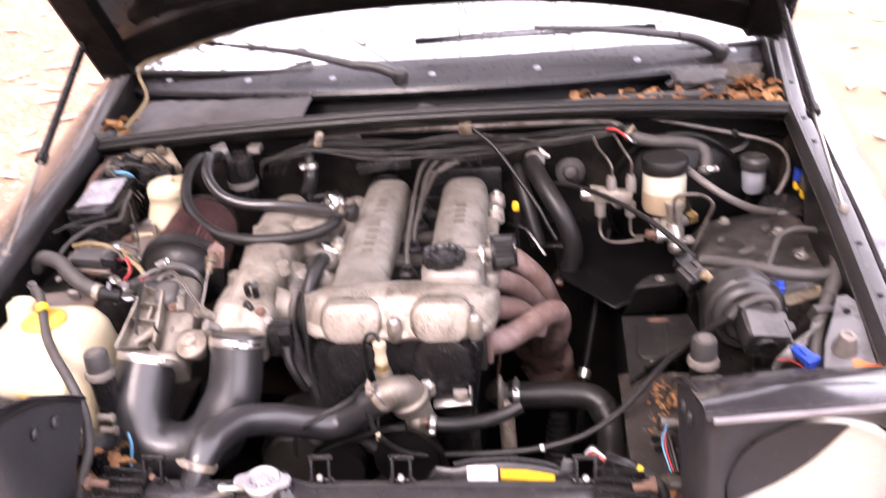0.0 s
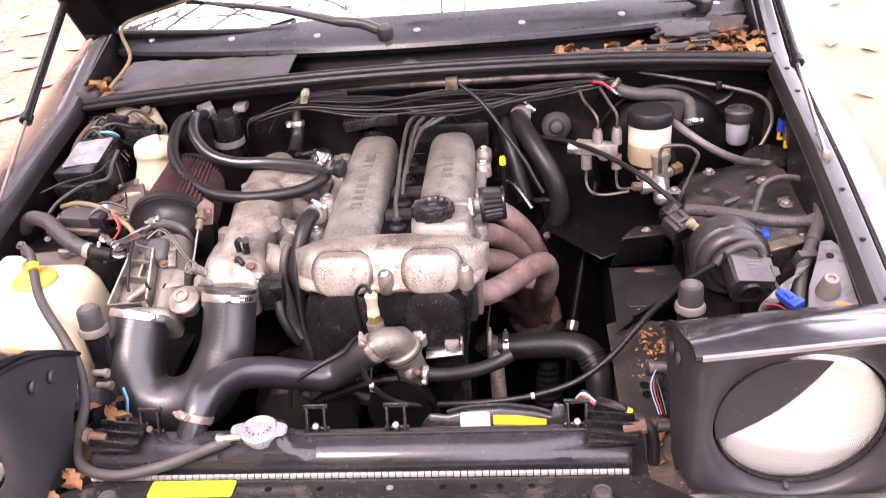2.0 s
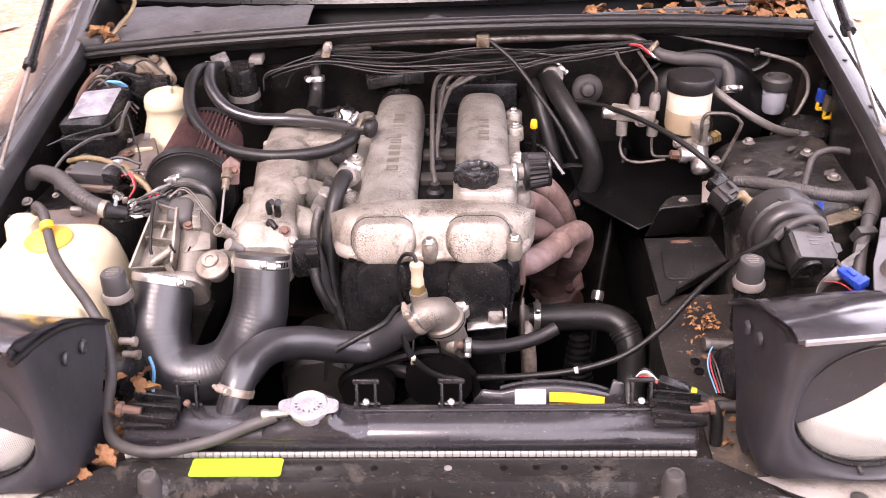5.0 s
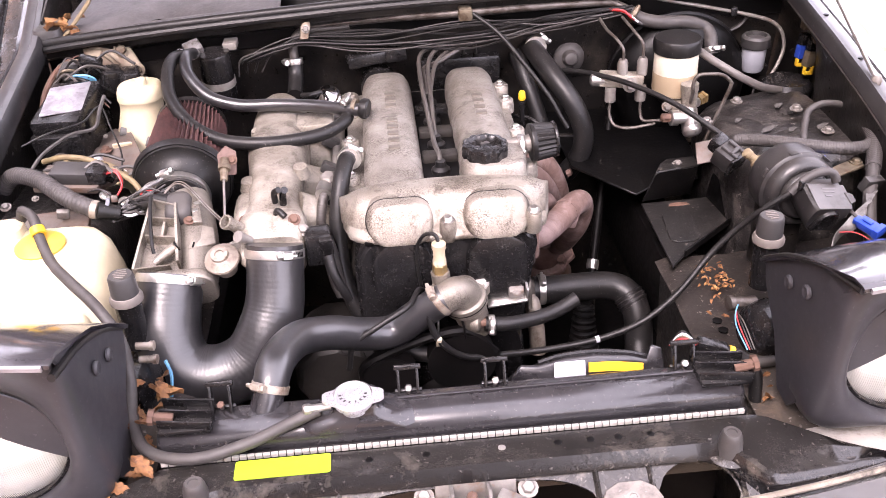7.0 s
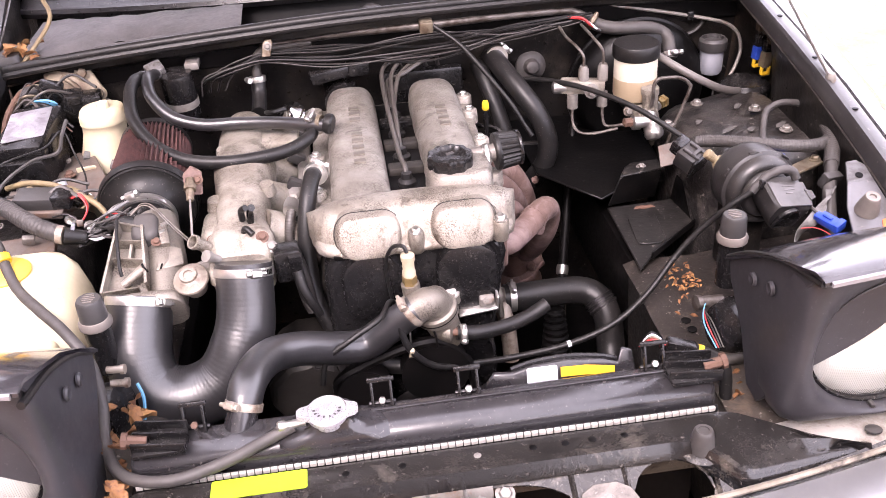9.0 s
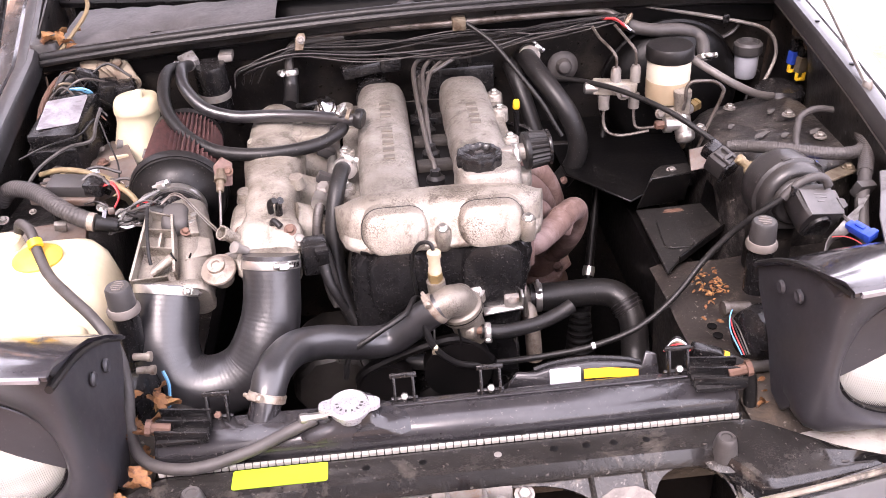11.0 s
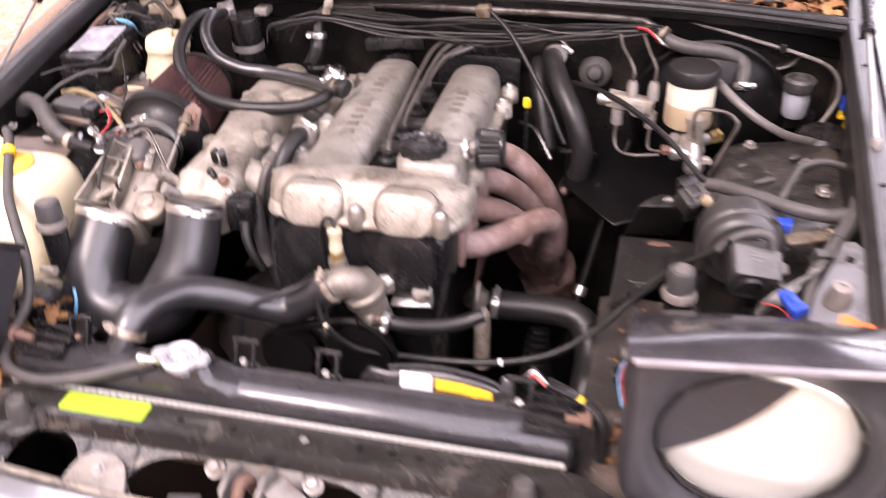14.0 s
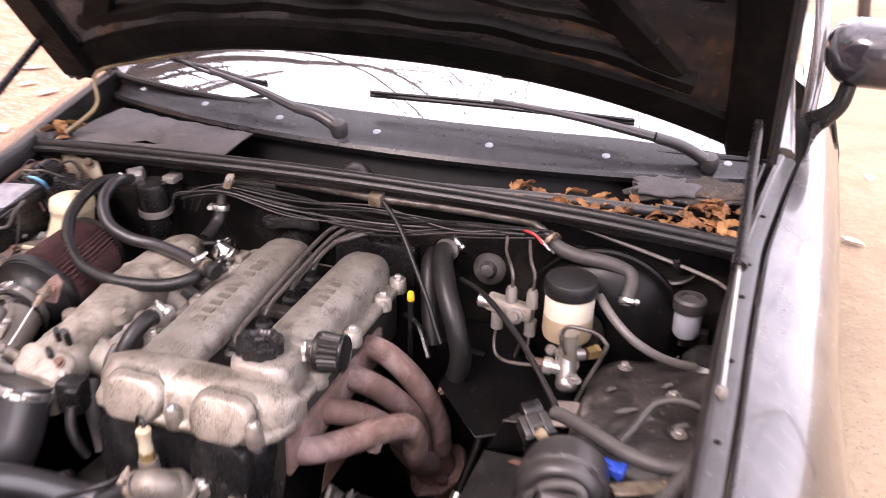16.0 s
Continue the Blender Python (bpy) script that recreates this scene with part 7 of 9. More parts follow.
part("can", lathe([(0.024, -0.07), (0.026, -0.066), (0.026, 0.020), (0.0245, 0.025), (0.010, 0.026)], (-0.318, 0.764, 0.757), (0, -0.08, 1), 28), "plastic", can)
part("strap", lathe([(0.0262, -0.006), (0.0270, -0.006), (0.0270, 0.006), (0.0262, 0.006)], (-0.318, 0.766, 0.731), (0, -0.08, 1), 28), "dull_steel", can)
fit_ = part("square_fitting", box((-0.349, 0.766, 0.787), (0.027, 0.024, 0.020), (24, -12, 25), 0.002), "worn_alu", can, "bright square metal fitting")
part("barb", tube([(-0.354, 0.757, 0.784), (-0.360, 0.745, 0.784)], 0.008, 12, 2), "steel", fit_)
part("barb", tube([(-0.345, 0.757, 0.784), (-0.348, 0.745, 0.786)], 0.008, 12, 2), "steel", fit_)
for dx, dy in ((-0.013, -0.010), (0.004, -0.014)):
    part("fitting_screw", lathe([(0.0055, 0), (0.0055, 0.004), (0.0035, 0.0052)], (-0.352 + dx, 0.757 + dy, 0.791), (-0.1, -0.8, 0.6), 12), "chrome", fit_)
part("wall_bracket", box((-0.293, 0.787, 0.785), (0.022, 0.03, 0.012), bevel=0.002), "dull_steel", can)

# Upright pipe at the rear of the plenum, solenoid and regulator
vp = thing("vacuum_pipe", (-0.194, 0.78, 0.74), "steel and rubber vacuum pipe rising behind the plenum", "pipe")
part("rubber_sleeve", tube([(-0.195, 0.722, 0.715), (-0.194, 0.742, 0.722), (-0.193, 0.762, 0.735), (-0.193, 0.772, 0.758)], 0.012, 12, 5), "rubber", vp)
part("steel_pipe", tube([(-0.193, 0.770, 0.752), (-0.193, 0.778, 0.776), (-0.185, 0.787, 0.790), (-0.168, 0.795, 0.794), (-0.10, 0.795, 0.797)], 0.008, 12, 6), "grime", vp)
clamp((-0.193, 0.771, 0.754), (0, 0.2, 1), 0.0125, vp, 0.011, (-1, -0.4, 0))
reg = thing("fuel_regulator", (-0.14, 0.69, 0.70), "bright chrome fuel pressure regulator", "regulator")
part("regulator_can", lathe([(0.010, -0.02), (0.020, -0.016), (0.021, -0.002), (0.019, 0.0), (0.019, 0.006), (0.012, 0.010), (0.006, 0.018)], (-0.141, 0.688, 0.722), (-0.3, -0.5, 0.8), 24), "chrome", reg)
part("mount", box((-0.132, 0.70, 0.705), (0.05, 0.03, 0.02), bevel=0.004), "cast", reg)
part("vacuum_loop", tube([(-0.150, 0.68, 0.735), (-0.168, 0.672, 0.735), (-0.180, 0.69, 0.728), (-0.175, 0.712, 0.718)], 0.004, 8, 6), "rubber", reg)
fr = thing("fuel_rail", (-0.125, 0.55, 0.66), "dull fuel rail with injectors and plugs", "fuel rail")
part("rail", tube([(-0.128, 0.40, 0.668), (-0.128, 0.69, 0.690)], 0.010, 12, 4), "dull_steel", fr)
for k in range(4):
    y = 0.43 + 0.078 * k
    inj = part("injector", lathe([(0.009, -0.02), (0.011, 0.0), (0.011, 0.022), (0.008, 0.026)], (-0.120, y, 0.648 + 0.005 * k), (-0.4, 0, 1), 14), "plastic", fr)
    part("injector_plug", box((-0.138, y, 0.684 + 0.005 * k), (0.026, 0.016, 0.016), (0, 30, 0), 0.003), "grey_plastic", inj)
part("banjo", lathe([(0.010, -0.01), (0.012, 0), (0.012, 0.018), (0.008, 0.022)], (-0.136, 0.447, 0.694), (-0.1, -0.3, 1), 6), "dull_steel", fr)
part("fuel_hose", tube([(-0.136, 0.440, 0.700), (-0.146, 0.415, 0.690), (-0.152, 0.40, 0.655), (-0.148, 0.40, 0.60)], 0.0068, 12, 6, ribs=300, rib=0.0002), "lead", fr)
part("hose_fitting", lathe([(0.011, -0.010), (0.012, 0), (0.011, 0.010)], (-0.143, 0.428, 0.698), (-0.2, -1, -0.2), 14), "steel", fr)
part("return_hose", tube([(-0.150, 0.37, 0.672), (-0.140, 0.355, 0.64), (-0.135, 0.355, 0.60), (-0.128, 0.35, 0.58)], 0.011, 12, 5), "grey_rubber", fr)

# ---- firewall pipework and wiring ----
fp = thing("coolant_pipe", (0.10, 0.78, 0.80), "long dull steel pipe clipped along the firewall", "pipe")
part("pipe", tube([(-0.18, 0.800, 0.800), (-0.05, 0.790, 0.808), (0.087, 0.772, 0.814), (0.22, 0.776, 0.815), (0.315, 0.780, 0.812), (0.340, 0.778, 0.806), (0.362, 0.770, 0.794)], 0.0066, 12, 6), "old_pipe", fp)
part("clip", box((0.086, 0.765, 0.816), (0.022, 0.022, 0.020), (10, 0, 0), 0.003), "gold", fp)
part("rubber_elbow", tube([(0.352, 0.773, 0.799), (0.372, 0.764, 0.787), (0.402, 0.757, 0.781), (0.445, 0.757, 0.778), (0.475, 0.760, 0.768), (0.485, 0.750, 0.758), (0.4835, 0.732, 0.744), (0.4835, 0.724, 0.732)], 0.0108, 14, 7), "grey_rubber", fp, "grey rubber vacuum hose to the booster")
clamp((0.362, 0.769, 0.793), (1, -0.5, -0.6), 0.0128, fp, 0.010, (0, -1, 0.5), "gold")
clamp((0.4835, 0.728, 0.738), (0, 0.5, 0.8), 0.0118, fp, 0.010, (0.3, -1, 0))
bl = thing("brake_line", (0.5, 0.80, 0.79), "slim steel brake line bent along the firewall", "pipe")
part("line", tube([(0.315, 0.792, 0.822), (0.392, 0.796, 0.8095), (0.470, 0.798, 0.792), (0.545, 0.798, 0.774), (0.585, 0.798, 0.763), (0.605, 0.797, 0.7555), (0.620, 0.795, 0.745), (0.630, 0.793, 0.729), (0.632, 0.788, 0.706), (0.622, 0.780, 0.684), (0.612, 0.775, 0.668)], 0.0032, 8, 7), "dull_steel", bl)
part("clip", box((0.540, 0.800, 0.776), (0.012, 0.014, 0.016), bevel=0.003), "plastic", bl)
part("wall_disc", lathe([(0.044, -0.004), (0.043, 0.003), (0.040, 0.0045), (0.037, 0.003), (0.036, -0.001), (0.016, -0.001), (0.014, 0.006), (0.009, 0.008)], (0.5336, 0.8125, 0.778), (0, -1, 0.1), 36), "bay", bl, "pressed ring in the bulkhead")
fcl = thing("firewall_clip", (-0.174, 0.77, 0.80), "small yellow-passivated clip bolted to the firewall", "clip")
part("tab", plate([(-0.007, -0.014), (0.007, -0.014), (0.008, 0.005), (0.005, 0.011), (-0.005, 0.011), (-0.008, 0.005)], lambda u, v, w: Vector((-0.1690 + u + 0.25 * v, 0.7610 + 0.35 * v + w, 0.8080 + v)), 0.003, 0.001), "gold", fcl)
bolt((-0.1680, 0.7600, 0.8100), fcl, 0.0045, (0, -1, 0.35), "dull_steel")
# loose thin wires strung across the firewall
rngw = random.Random(4)
wires = thing("wiring_run", (0.08, 0.76, 0.78), "bundle of thin black wires strung across the firewall", "wires")
for k in range(13):
    a, b = rngw.uniform(-0.010, 0.010), rngw.uniform(-0.022, 0.010)
    sag = 0.012 * math.sin(k * 1.7)
    part("wire", tube([(-0.285 + 0.003 * k, 0.775 + a, 0.735 if k % 4 == 0 else 0.757), (-0.276 + 0.004 * k, 0.770 + a, 0.766), (-0.235 + 0.004 * k, 0.768 + a, 0.783 + b * 0.3), (-0.17, 0.768 + a, 0.792 + b * 0.5), (-0.06, 0.764 + a, 0.788 + b + sag * 0.5), (0.09, 0.754 + a, 0.790 + b - sag), (0.22, 0.754 - a, 0.798 + b * 0.8 + sag * 0.6), (0.315 + 0.004 * k, 0.762 + a, 0.806 + b * 0.4)], 0.0012 + 0.0004 * (k % 3), 6, 6), "rubber" if k % 3 else "grey_rubber", wires)
for k in range(4):
    part("wire_end", tube([(0.318 + 0.006 * k, 0.760, 0.806), (0.338 + 0.004 * k, 0.750, 0.807 - 0.003 * k), (0.352 + 0.006 * k, 0.748, 0.795 - 0.004 * k)], 0.0022, 6, 4), ("red", "red", "label_white", "grey_rubber")[k], wires, ("red", "red", "white", "grey")[k] + " wire end")
rod = hose("speedometer_cable", [(0.098, 0.762, 0.815), (0.135, 0.735, 0.790), (0.170, 0.705, 0.750), (0.205, 0.675, 0.705), (0.222, 0.660, 0.675), (0.234, 0.652, 0.655)], 0.0036, "thin black cable slanting down from the firewall", "cable")

# ---- brake hydraulics ----
boost = thing("brake_booster", (0.44, 0.77, 0.60), "large round black brake booster on the firewall", "brake booster")
part("shell", lathe([(0.03, -0.045), (0.06, -0.042), (0.095, -0.030), (0.112, -0.016), (0.118, 0.0), (0.118, 0.008), (0.122, 0.010), (0.122, 0.016), (0.110, 0.026), (0.10, 0.05)], (0.445, 0.775, 0.665), (0.0, 1, 0.02), 48), "black_tray", boost, "black domed booster shell")
part("push_rod_boss", lathe([(0.03, -0.025), (0.035, 0.0)], (0.425, 0.712, 0.685), (0, 1, 0), 24), "bay", boost)
mc = thing("master_cylinder", (0.41, 0.665, 0.64), "aluminium master cylinder with a black-lidded fluid reservoir", "reservoir")
part("reservoir", lathe([(0.028, 0.0), (0.033, 0.004), (0.0345, 0.01), (0.0345, 0.070), (0.033, 0.076)], (0.410, 0.682, 0.690), (0, 0, 1), 36), "reservoir_plastic", mc, "yellowed translucent reservoir")
part("fluid_line", lathe([(0.0332, 0.0), (0.0349, 0.006), (0.0349, 0.034), (0.033, 0.0345)], (0.410, 0.682, 0.693), (0, 0, 1), 36), "fluid", mc, "brown fluid showing through")
part("lid", lathe([(0.0365, 0), (0.0375, 0.002), (0.0375, 0.018), (0.035, 0.022), (0.010, 0.0225)], (0.410, 0.682, 0.760), (0, 0, 1), 40), "rubber", mc, "flat black screw lid")
part("reservoir_neck", lathe([(0.0125, -0.052), (0.0125, -0.012), (0.014, -0.010), (0.014, 0.0)], (0.4205, 0.637, 0.722), (-0.05, 0.02, 1), 18), "cast_light", mc, "pale alloy neck")
part("cylinder", tube([(0.4215, 0.636, 0.672), (0.414, 0.70, 0.676)], 0.017, 18, 3), "cast_light", mc)
part("tee", tube([(0.420, 0.637, 0.690), (0.4225, 0.632, 0.672), (0.4255, 0.6265, 0.654)], (0.0115, 0.0150), 18, 4), "steel", mc, "bright alloy fitting")
part("tee_end", lathe([(0.0105, -0.004), (0.0150, 0.0), (0.0158, 0.006), (0.0140, 0.012), (0.008, 0.016), (0.002, 0.017)], (0.4255, 0.6265, 0.654), (0.15, -0.6, -0.85), 20), "steel", mc)
part("side_port", lathe([(0.0095, 0), (0.0095, 0.020), (0.0125, 0.021), (0.0125, 0.032), (0.009, 0.034)], (0.4235, 0.6290, 0.668), (-1, -0.06, 0.08), 16), "steel", mc)
part("port_nut", lathe([(0.0075, 0), (0.0075, 0.012), (0.005, 0.014)], (0.3900, 0.627, 0.6715), (-1, -0.05, 0.05), 6), "rust_dark", mc)
part("brass_arm", tube([(0.424, 0.640, 0.684), (0.440, 0.655, 0.682)], 0.0085, 14, 2), "steel", mc)
part("brass_union", lathe([(0.0095, -0.006), (0.0095, 0.006), (0.011, 0.006), (0.011, 0.013), (0.007, 0.016)], (0.448, 0.664, 0.681), (0.7, 0.7, 0.0), 6), "brass", mc, "brass hexagonal union")
part("feed_pipe", tube([(0.4205, 0.630, 0.690), (0.4175, 0.612, 0.715), (0.4165, 0.610, 0.735), (0.4225, 0.610, 0.7455), (0.436, 0.610, 0.7470), (0.4575, 0.610, 0.7445), (0.4725, 0.610, 0.734), (0.4740, 0.610, 0.720), (0.4518, 0.610, 0.6595), (0.4384, 0.608, 0.6155), (0.430, 0.60, 0.590)], 0.0029, 10, 6), "old_pipe", mc, "bent steel feed pipe")
part("bracket_foot", plate([(-0.022, -0.020), (0.020, -0.014), (0.014, 0.020), (-0.016, 0.016)], lambda u, v, w: Vector((0.438 + u, 0.575 + v, 0.632 + 0.5 * v + w)), 0.003, 0.001), "brown_plate", mc)
for x, y, z, ax, r in ((0.43, 0.7, 0.7, (0, 0, 1), 0.006),):
    bolt((0.395, 0.66, 0.676), mc, r, (0, -1, 0.2), "dull_steel")
pv = thing("proportioning_valve", (0.334, 0.69, 0.70), "aluminium brake proportioning block with steel lines", "valve")
part("block", box((0.325, 0.688, 0.716), (0.070, 0.022, 0.022), (0, 4, -8), 0.003), "cast_light", pv)
part("end_plug", lathe([(0.010, 0), (0.010, 0.02), (0.007, 0.022)], (0.298, 0.690, 0.716), (-1, 0.1, 0.05), 14), "steel", pv)
for x, y, z, h in ((0.326, 0.686, 0.724, 0.020), (0.357, 0.684, 0.724, 0.022)):
    part("union", lathe([(0.0085, 0), (0.0085, h), (0.006, h + 0.006)], (x, y, z), (0, 0, 1), 14), "dull_steel", pv)
for x, z in ((0.308, 0.700), (0.357, 0.698)):
    part("lower_union", lathe([(0.009, -0.018), (0.009, 0.006)], (x, 0.684, z), (0, 0, 1), 14), "dull_steel", pv)
bolt((0.336, 0.672, 0.712), pv, 0.008, (0, -1, 0.2), "dull_steel")
for pts in (
    [(0.326, 0.686, 0.745), (0.326, 0.688, 0.765), (0.318, 0.700, 0.778), (0.306, 0.72, 0.788), (0.30, 0.745, 0.798)],
    [(0.357, 0.684, 0.748), (0.357, 0.688, 0.772), (0.346, 0.705, 0.788), (0.335, 0.74, 0.80)],
    [(0.308, 0.682, 0.685), (0.307, 0.678, 0.660), (0.314, 0.668, 0.646), (0.335, 0.658, 0.644), (0.375, 0.650, 0.652)],
    [(0.357, 0.682, 0.682), (0.357, 0.676, 0.660), (0.362, 0.668, 0.650), (0.385, 0.655, 0.655)],
):
    part("steel_line", tube(pts, 0.0025, 8, 7), "old_pipe", pv)
cl = thing("clutch_reservoir", (0.567, 0.76, 0.68), "small milky clutch reservoir with a dark cup lid", "reservoir")
part("bottle", lathe([(0.016, 0), (0.019, 0.006), (0.020, 0.040), (0.018, 0.046)], (0.568, 0.758, 0.686), (0, 0, 1), 28), "white_plastic", cl, "milky plastic bottle")
part("lid", lathe([(0.0225, 0), (0.0235, 0.002), (0.0235, 0.016), (0.020, 0.020), (0.017, 0.020), (0.016, 0.014), (0.004, 0.014)], (0.568, 0.757, 0.728), (0, 0, 1), 30), "grey_plastic", cl, "dark rubber cup lid")
part("mount", box((0.575, 0.775, 0.675), (0.05, 0.02, 0.03), bevel=0.004), "bay", cl)
part("wires", tube([(0.53, 0.70, 0.66), (0.515, 0.68, 0.645), (0.54, 0.69, 0.632), (0.565, 0.73, 0.665)], 0.002, 6, 6), "rubber", cl)
hose("vent_hose", [(0.448, 0.700, 0.752), (0.475, 0.668, 0.738), (0.508, 0.650, 0.720), (0.550, 0.660, 0.696), (0.595, 0.690, 0.676), (0.625, 0.715, 0.670)], 0.0064, "mid-grey rubber hose looping past the clutch reservoir", mat="hose_grey")
hose("throttle_cable", [(0.232, 0.745, 0.716), (0.2762, 0.7011, 0.7249), (0.325, 0.640, 0.728), (0.380, 0.572, 0.718), (0.4347, 0.5045, 0.691)], 0.0042, "thin black cable slanting towards the front", "cable")
hw = thing("heater_hoses", (0.24, 0.70, 0.62), "pair of thick black heater hoses dropping from the firewall", "hose")
part("tube", tube([(0.194, 0.80, 0.735), (0.196, 0.775, 0.746), (0.205, 0.738, 0.738), (0.226, 0.698, 0.714), (0.248, 0.672, 0.682), (0.262, 0.662, 0.640), (0.258, 0.665, 0.60), (0.24, 0.68, 0.56)], 0.0165, 16, 8), "rubber", hw)
part("tube", tube([(0.172, 0.79, 0.730), (0.176, 0.762, 0.720), (0.186, 0.735, 0.690), (0.196, 0.715, 0.655), (0.205, 0.70, 0.62)], 0.0135, 14, 7), "rubber", hw)
clamp((0.201, 0.772, 0.749), (0, 1, -0.1), 0.017, hw, 0.012, (0.6, -0.4, 0.6))
gr = thing("firewall_grommet", (0.263, 0.80, 0.70), "round grey rubber grommet with a cable", "grommet")
part("grommet", lathe([(0.026, 0), (0.026, 0.006), (0.022, 0.010), (0.014, 0.012), (0.010, 0.024), (0.006, 0.026)], (0.263, 0.800, 0.716), (0, -1, 0.2), 26), "grey_rubber", gr)
dip = thing("dipstick", (0.168, 0.70, 0.55), "oil dipstick with a yellow pull tab", "dipstick")
part("tab", loft([[(0.168 + u * k, 0.702 + v * k * 0.6, z) for u, v in rounded(0.012, 0.011, 0.004, 3)] for z, k in ((0.686, 0.6), (0.689, 1.0), (0.699, 0.9), (0.703, 0.6))]), "yellow", dip, "bright yellow pull tab")
part("stick", tube([(0.168, 0.702, 0.684), (0.170, 0.70, 0.60), (0.172, 0.698, 0.54)], 0.0048, 8, 3), "plastic", dip)
pb = thing("pipe_bracket", (0.20, 0.68, 0.63), "thin black bracket behind the engine", "bracket")
part("strut", tube([(0.155, 0.715, 0.655), (0.185, 0.69, 0.655), (0.215, 0.655, 0.625)], 0.004, 6, 4), "plastic", pb)
part("cross_pipe", tube([(0.20, 0.74, 0.60), (0.28, 0.73, 0.60)], 0.006, 8, 3), "bay", pb)

# ---- horn canister, looms and right-hand apron ----
act = thing("vacuum_actuator", (0.475, 0.36, 0.62), "big dusty black actuator drum with a plug-in box and cable", "actuator")
AX = Vector((0.08, -1.0, 0.02)).normalized()
AC = Vector((0.4750, 0.350, 0.689))
part("drum", lathe([(0.025, -0.052), (0.042, -0.048), (0.0485, -0.038), (0.0498, -0.030), (0.0500, -0.006), (0.0522, -0.004), (0.0522, 0.002), (0.0498, 0.004), (0.0482, 0.0048), (0.0476, 0.0085), (0.0470, 0.0130), (0.0440, 0.0185), (0.0395, 0.0212), (0.0360, 0.0215), (0.0350, 0.0195), (0.0335, 0.0195), (0.0322, 0.0245), (0.0295, 0.0275), (0.0240, 0.0285), (0.010, 0.0290)], AC, AX, 56), "dusty_drum", act, "stepped black drum greyed with dust")
for k, a0 in enumerate((-60, -12, 40, 92)):
    ca, sa = math.cos(radians(a0)), math.sin(radians(a0))
    part("drum_tab", box(AC - AX * 0.001 + Vector((0.0520 * sa, 0, 0.0520 * ca)), (0.012, 0.008, 0.0025), (0, a0, 4), 0.001), "dusty_drum", act)
DB = Matrix.Translation((0.4835, 0.2990, 0.6950)) @ Euler((radians(26), radians(10), radians(12))).to_matrix().to_4x4() @ Matrix.Scale(0.70, 4)
def on_box(u, v, w):
    return DB @ Vector((u, v, w))


rings = []
for v, k in ((0.034, 1.0), (-0.010, 1.0), (-0.030, 0.98), (-0.034, 0.94)):
    rings.append([on_box(a * k, v, c) for a, c in ((-0.040, 0.020), (-0.036, 0.0245), (0.036, 0.0245), (0.040, 0.020), (0.040, -0.006), (0.030, -0.030), (0.016, -0.040), (-0.016, -0.040), (-0.030, -0.030), (-0.040, -0.006))])
pb2 = part("control_box", loft(rings), "dusty_drum", act, "square black control box with a round socket")
part("top_plate", plate([(-0.036, -0.034), (0.034, -0.036), (0.041, -0.020), (0.042, 0.018), (-0.036, 0.022)], lambda u, v, w: on_box(u, v, 0.0250 + w), 0.0022, 0.0006), "worn_plate", pb2, "worn dark top plate with a pale print")
for k in range(3):
    part("print_bar", box(on_box(0.006 - 0.004 * k, 0.010 - 0.008 * k, 0.0277), (0.022 - 0.006 * k, 0.0016, 0.0005), (26, 10, 12), 0), "box_grey", pb2)
part("plate_lug", plate([(0.034, 0.000), (0.049, -0.004), (0.049, -0.020), (0.036, -0.026)], lambda u, v, w: on_box(u, v, 0.0262 + w), 0.003, 0.0006), "grey_plastic", pb2)
part("front_hood", loft([[on_box(0.024 * math.cos(math.pi * i / 10) * k, -0.034 - d, -0.012 + 0.030 * math.sin(math.pi * i / 10) * k) for i in range(11)] + [on_box(-0.024 * k, -0.034 - d, -0.030), on_box(0.024 * k, -0.034 - d, -0.030)] for d, k in ((-0.004, 1.06), (0.006, 1.0), (0.007, 0.86), (0.001, 0.80))], cap=True), "plastic", pb2, "hooded round socket")
part("box_bolt", lathe([(0.005, 0), (0.005, 0.004), (0.003, 0.005)], on_box(0.041, -0.024, -0.004), (1, -0.2, 0), 6), "steel", pb2)
part("cable_guide", tube([(0.446, 0.306, 0.708), (0.458, 0.308, 0.720), (0.472, 0.3105, 0.7285), (0.488, 0.312, 0.7315), (0.500, 0.311, 0.728), (0.505, 0.308, 0.718)], 0.0058, 12, 6), "grey_rubber", act, "grey rubber cable sleeve")
part("guide_clip", box((0.456, 0.303, 0.719), (0.006, 0.008, 0.012), (0, 20, 10), 0.001), "plastic", act)
part("brass_nipple", lathe([(0.0095, -0.004), (0.0125, 0.005), (0.0085, 0.012), (0.0060, 0.014), (0.0060, 0.022), (0.0072, 0.023), (0.0072, 0.030), (0.004, 0.032)], (0.4535, 0.418, 0.690), (-0.75, 0.1, 0.65), 16), "nipple_tan", act, "stained cream nipple")
part("leg", box((0.468, 0.375, 0.60), (0.05, 0.05, 0.10), (0, 0, 0), 0.006), "bay", act)
part("stay", plate([(-0.040, -0.010), (0.030, -0.012), (0.036, 0.0), (0.030, 0.012), (-0.040, 0.010)], lambda u, v, w: Vector((0.560 + u * 0.86 - v * 0.5, 0.392 + u * 0.5 + v * 0.86, 0.686 - 0.06 * u + w)), 0.004, 0.001), "gold", act, "dusty yellow steel stay")
bolt((0.5815, 0.405, 0.689), act, 0.0058, (0, 0, 1), "gold")
CQ = Matrix.Translation((0.4215, 0.4530, 0.6875)) @ Euler((radians(22), radians(-8), radians(36))).to_matrix().to_4x4()
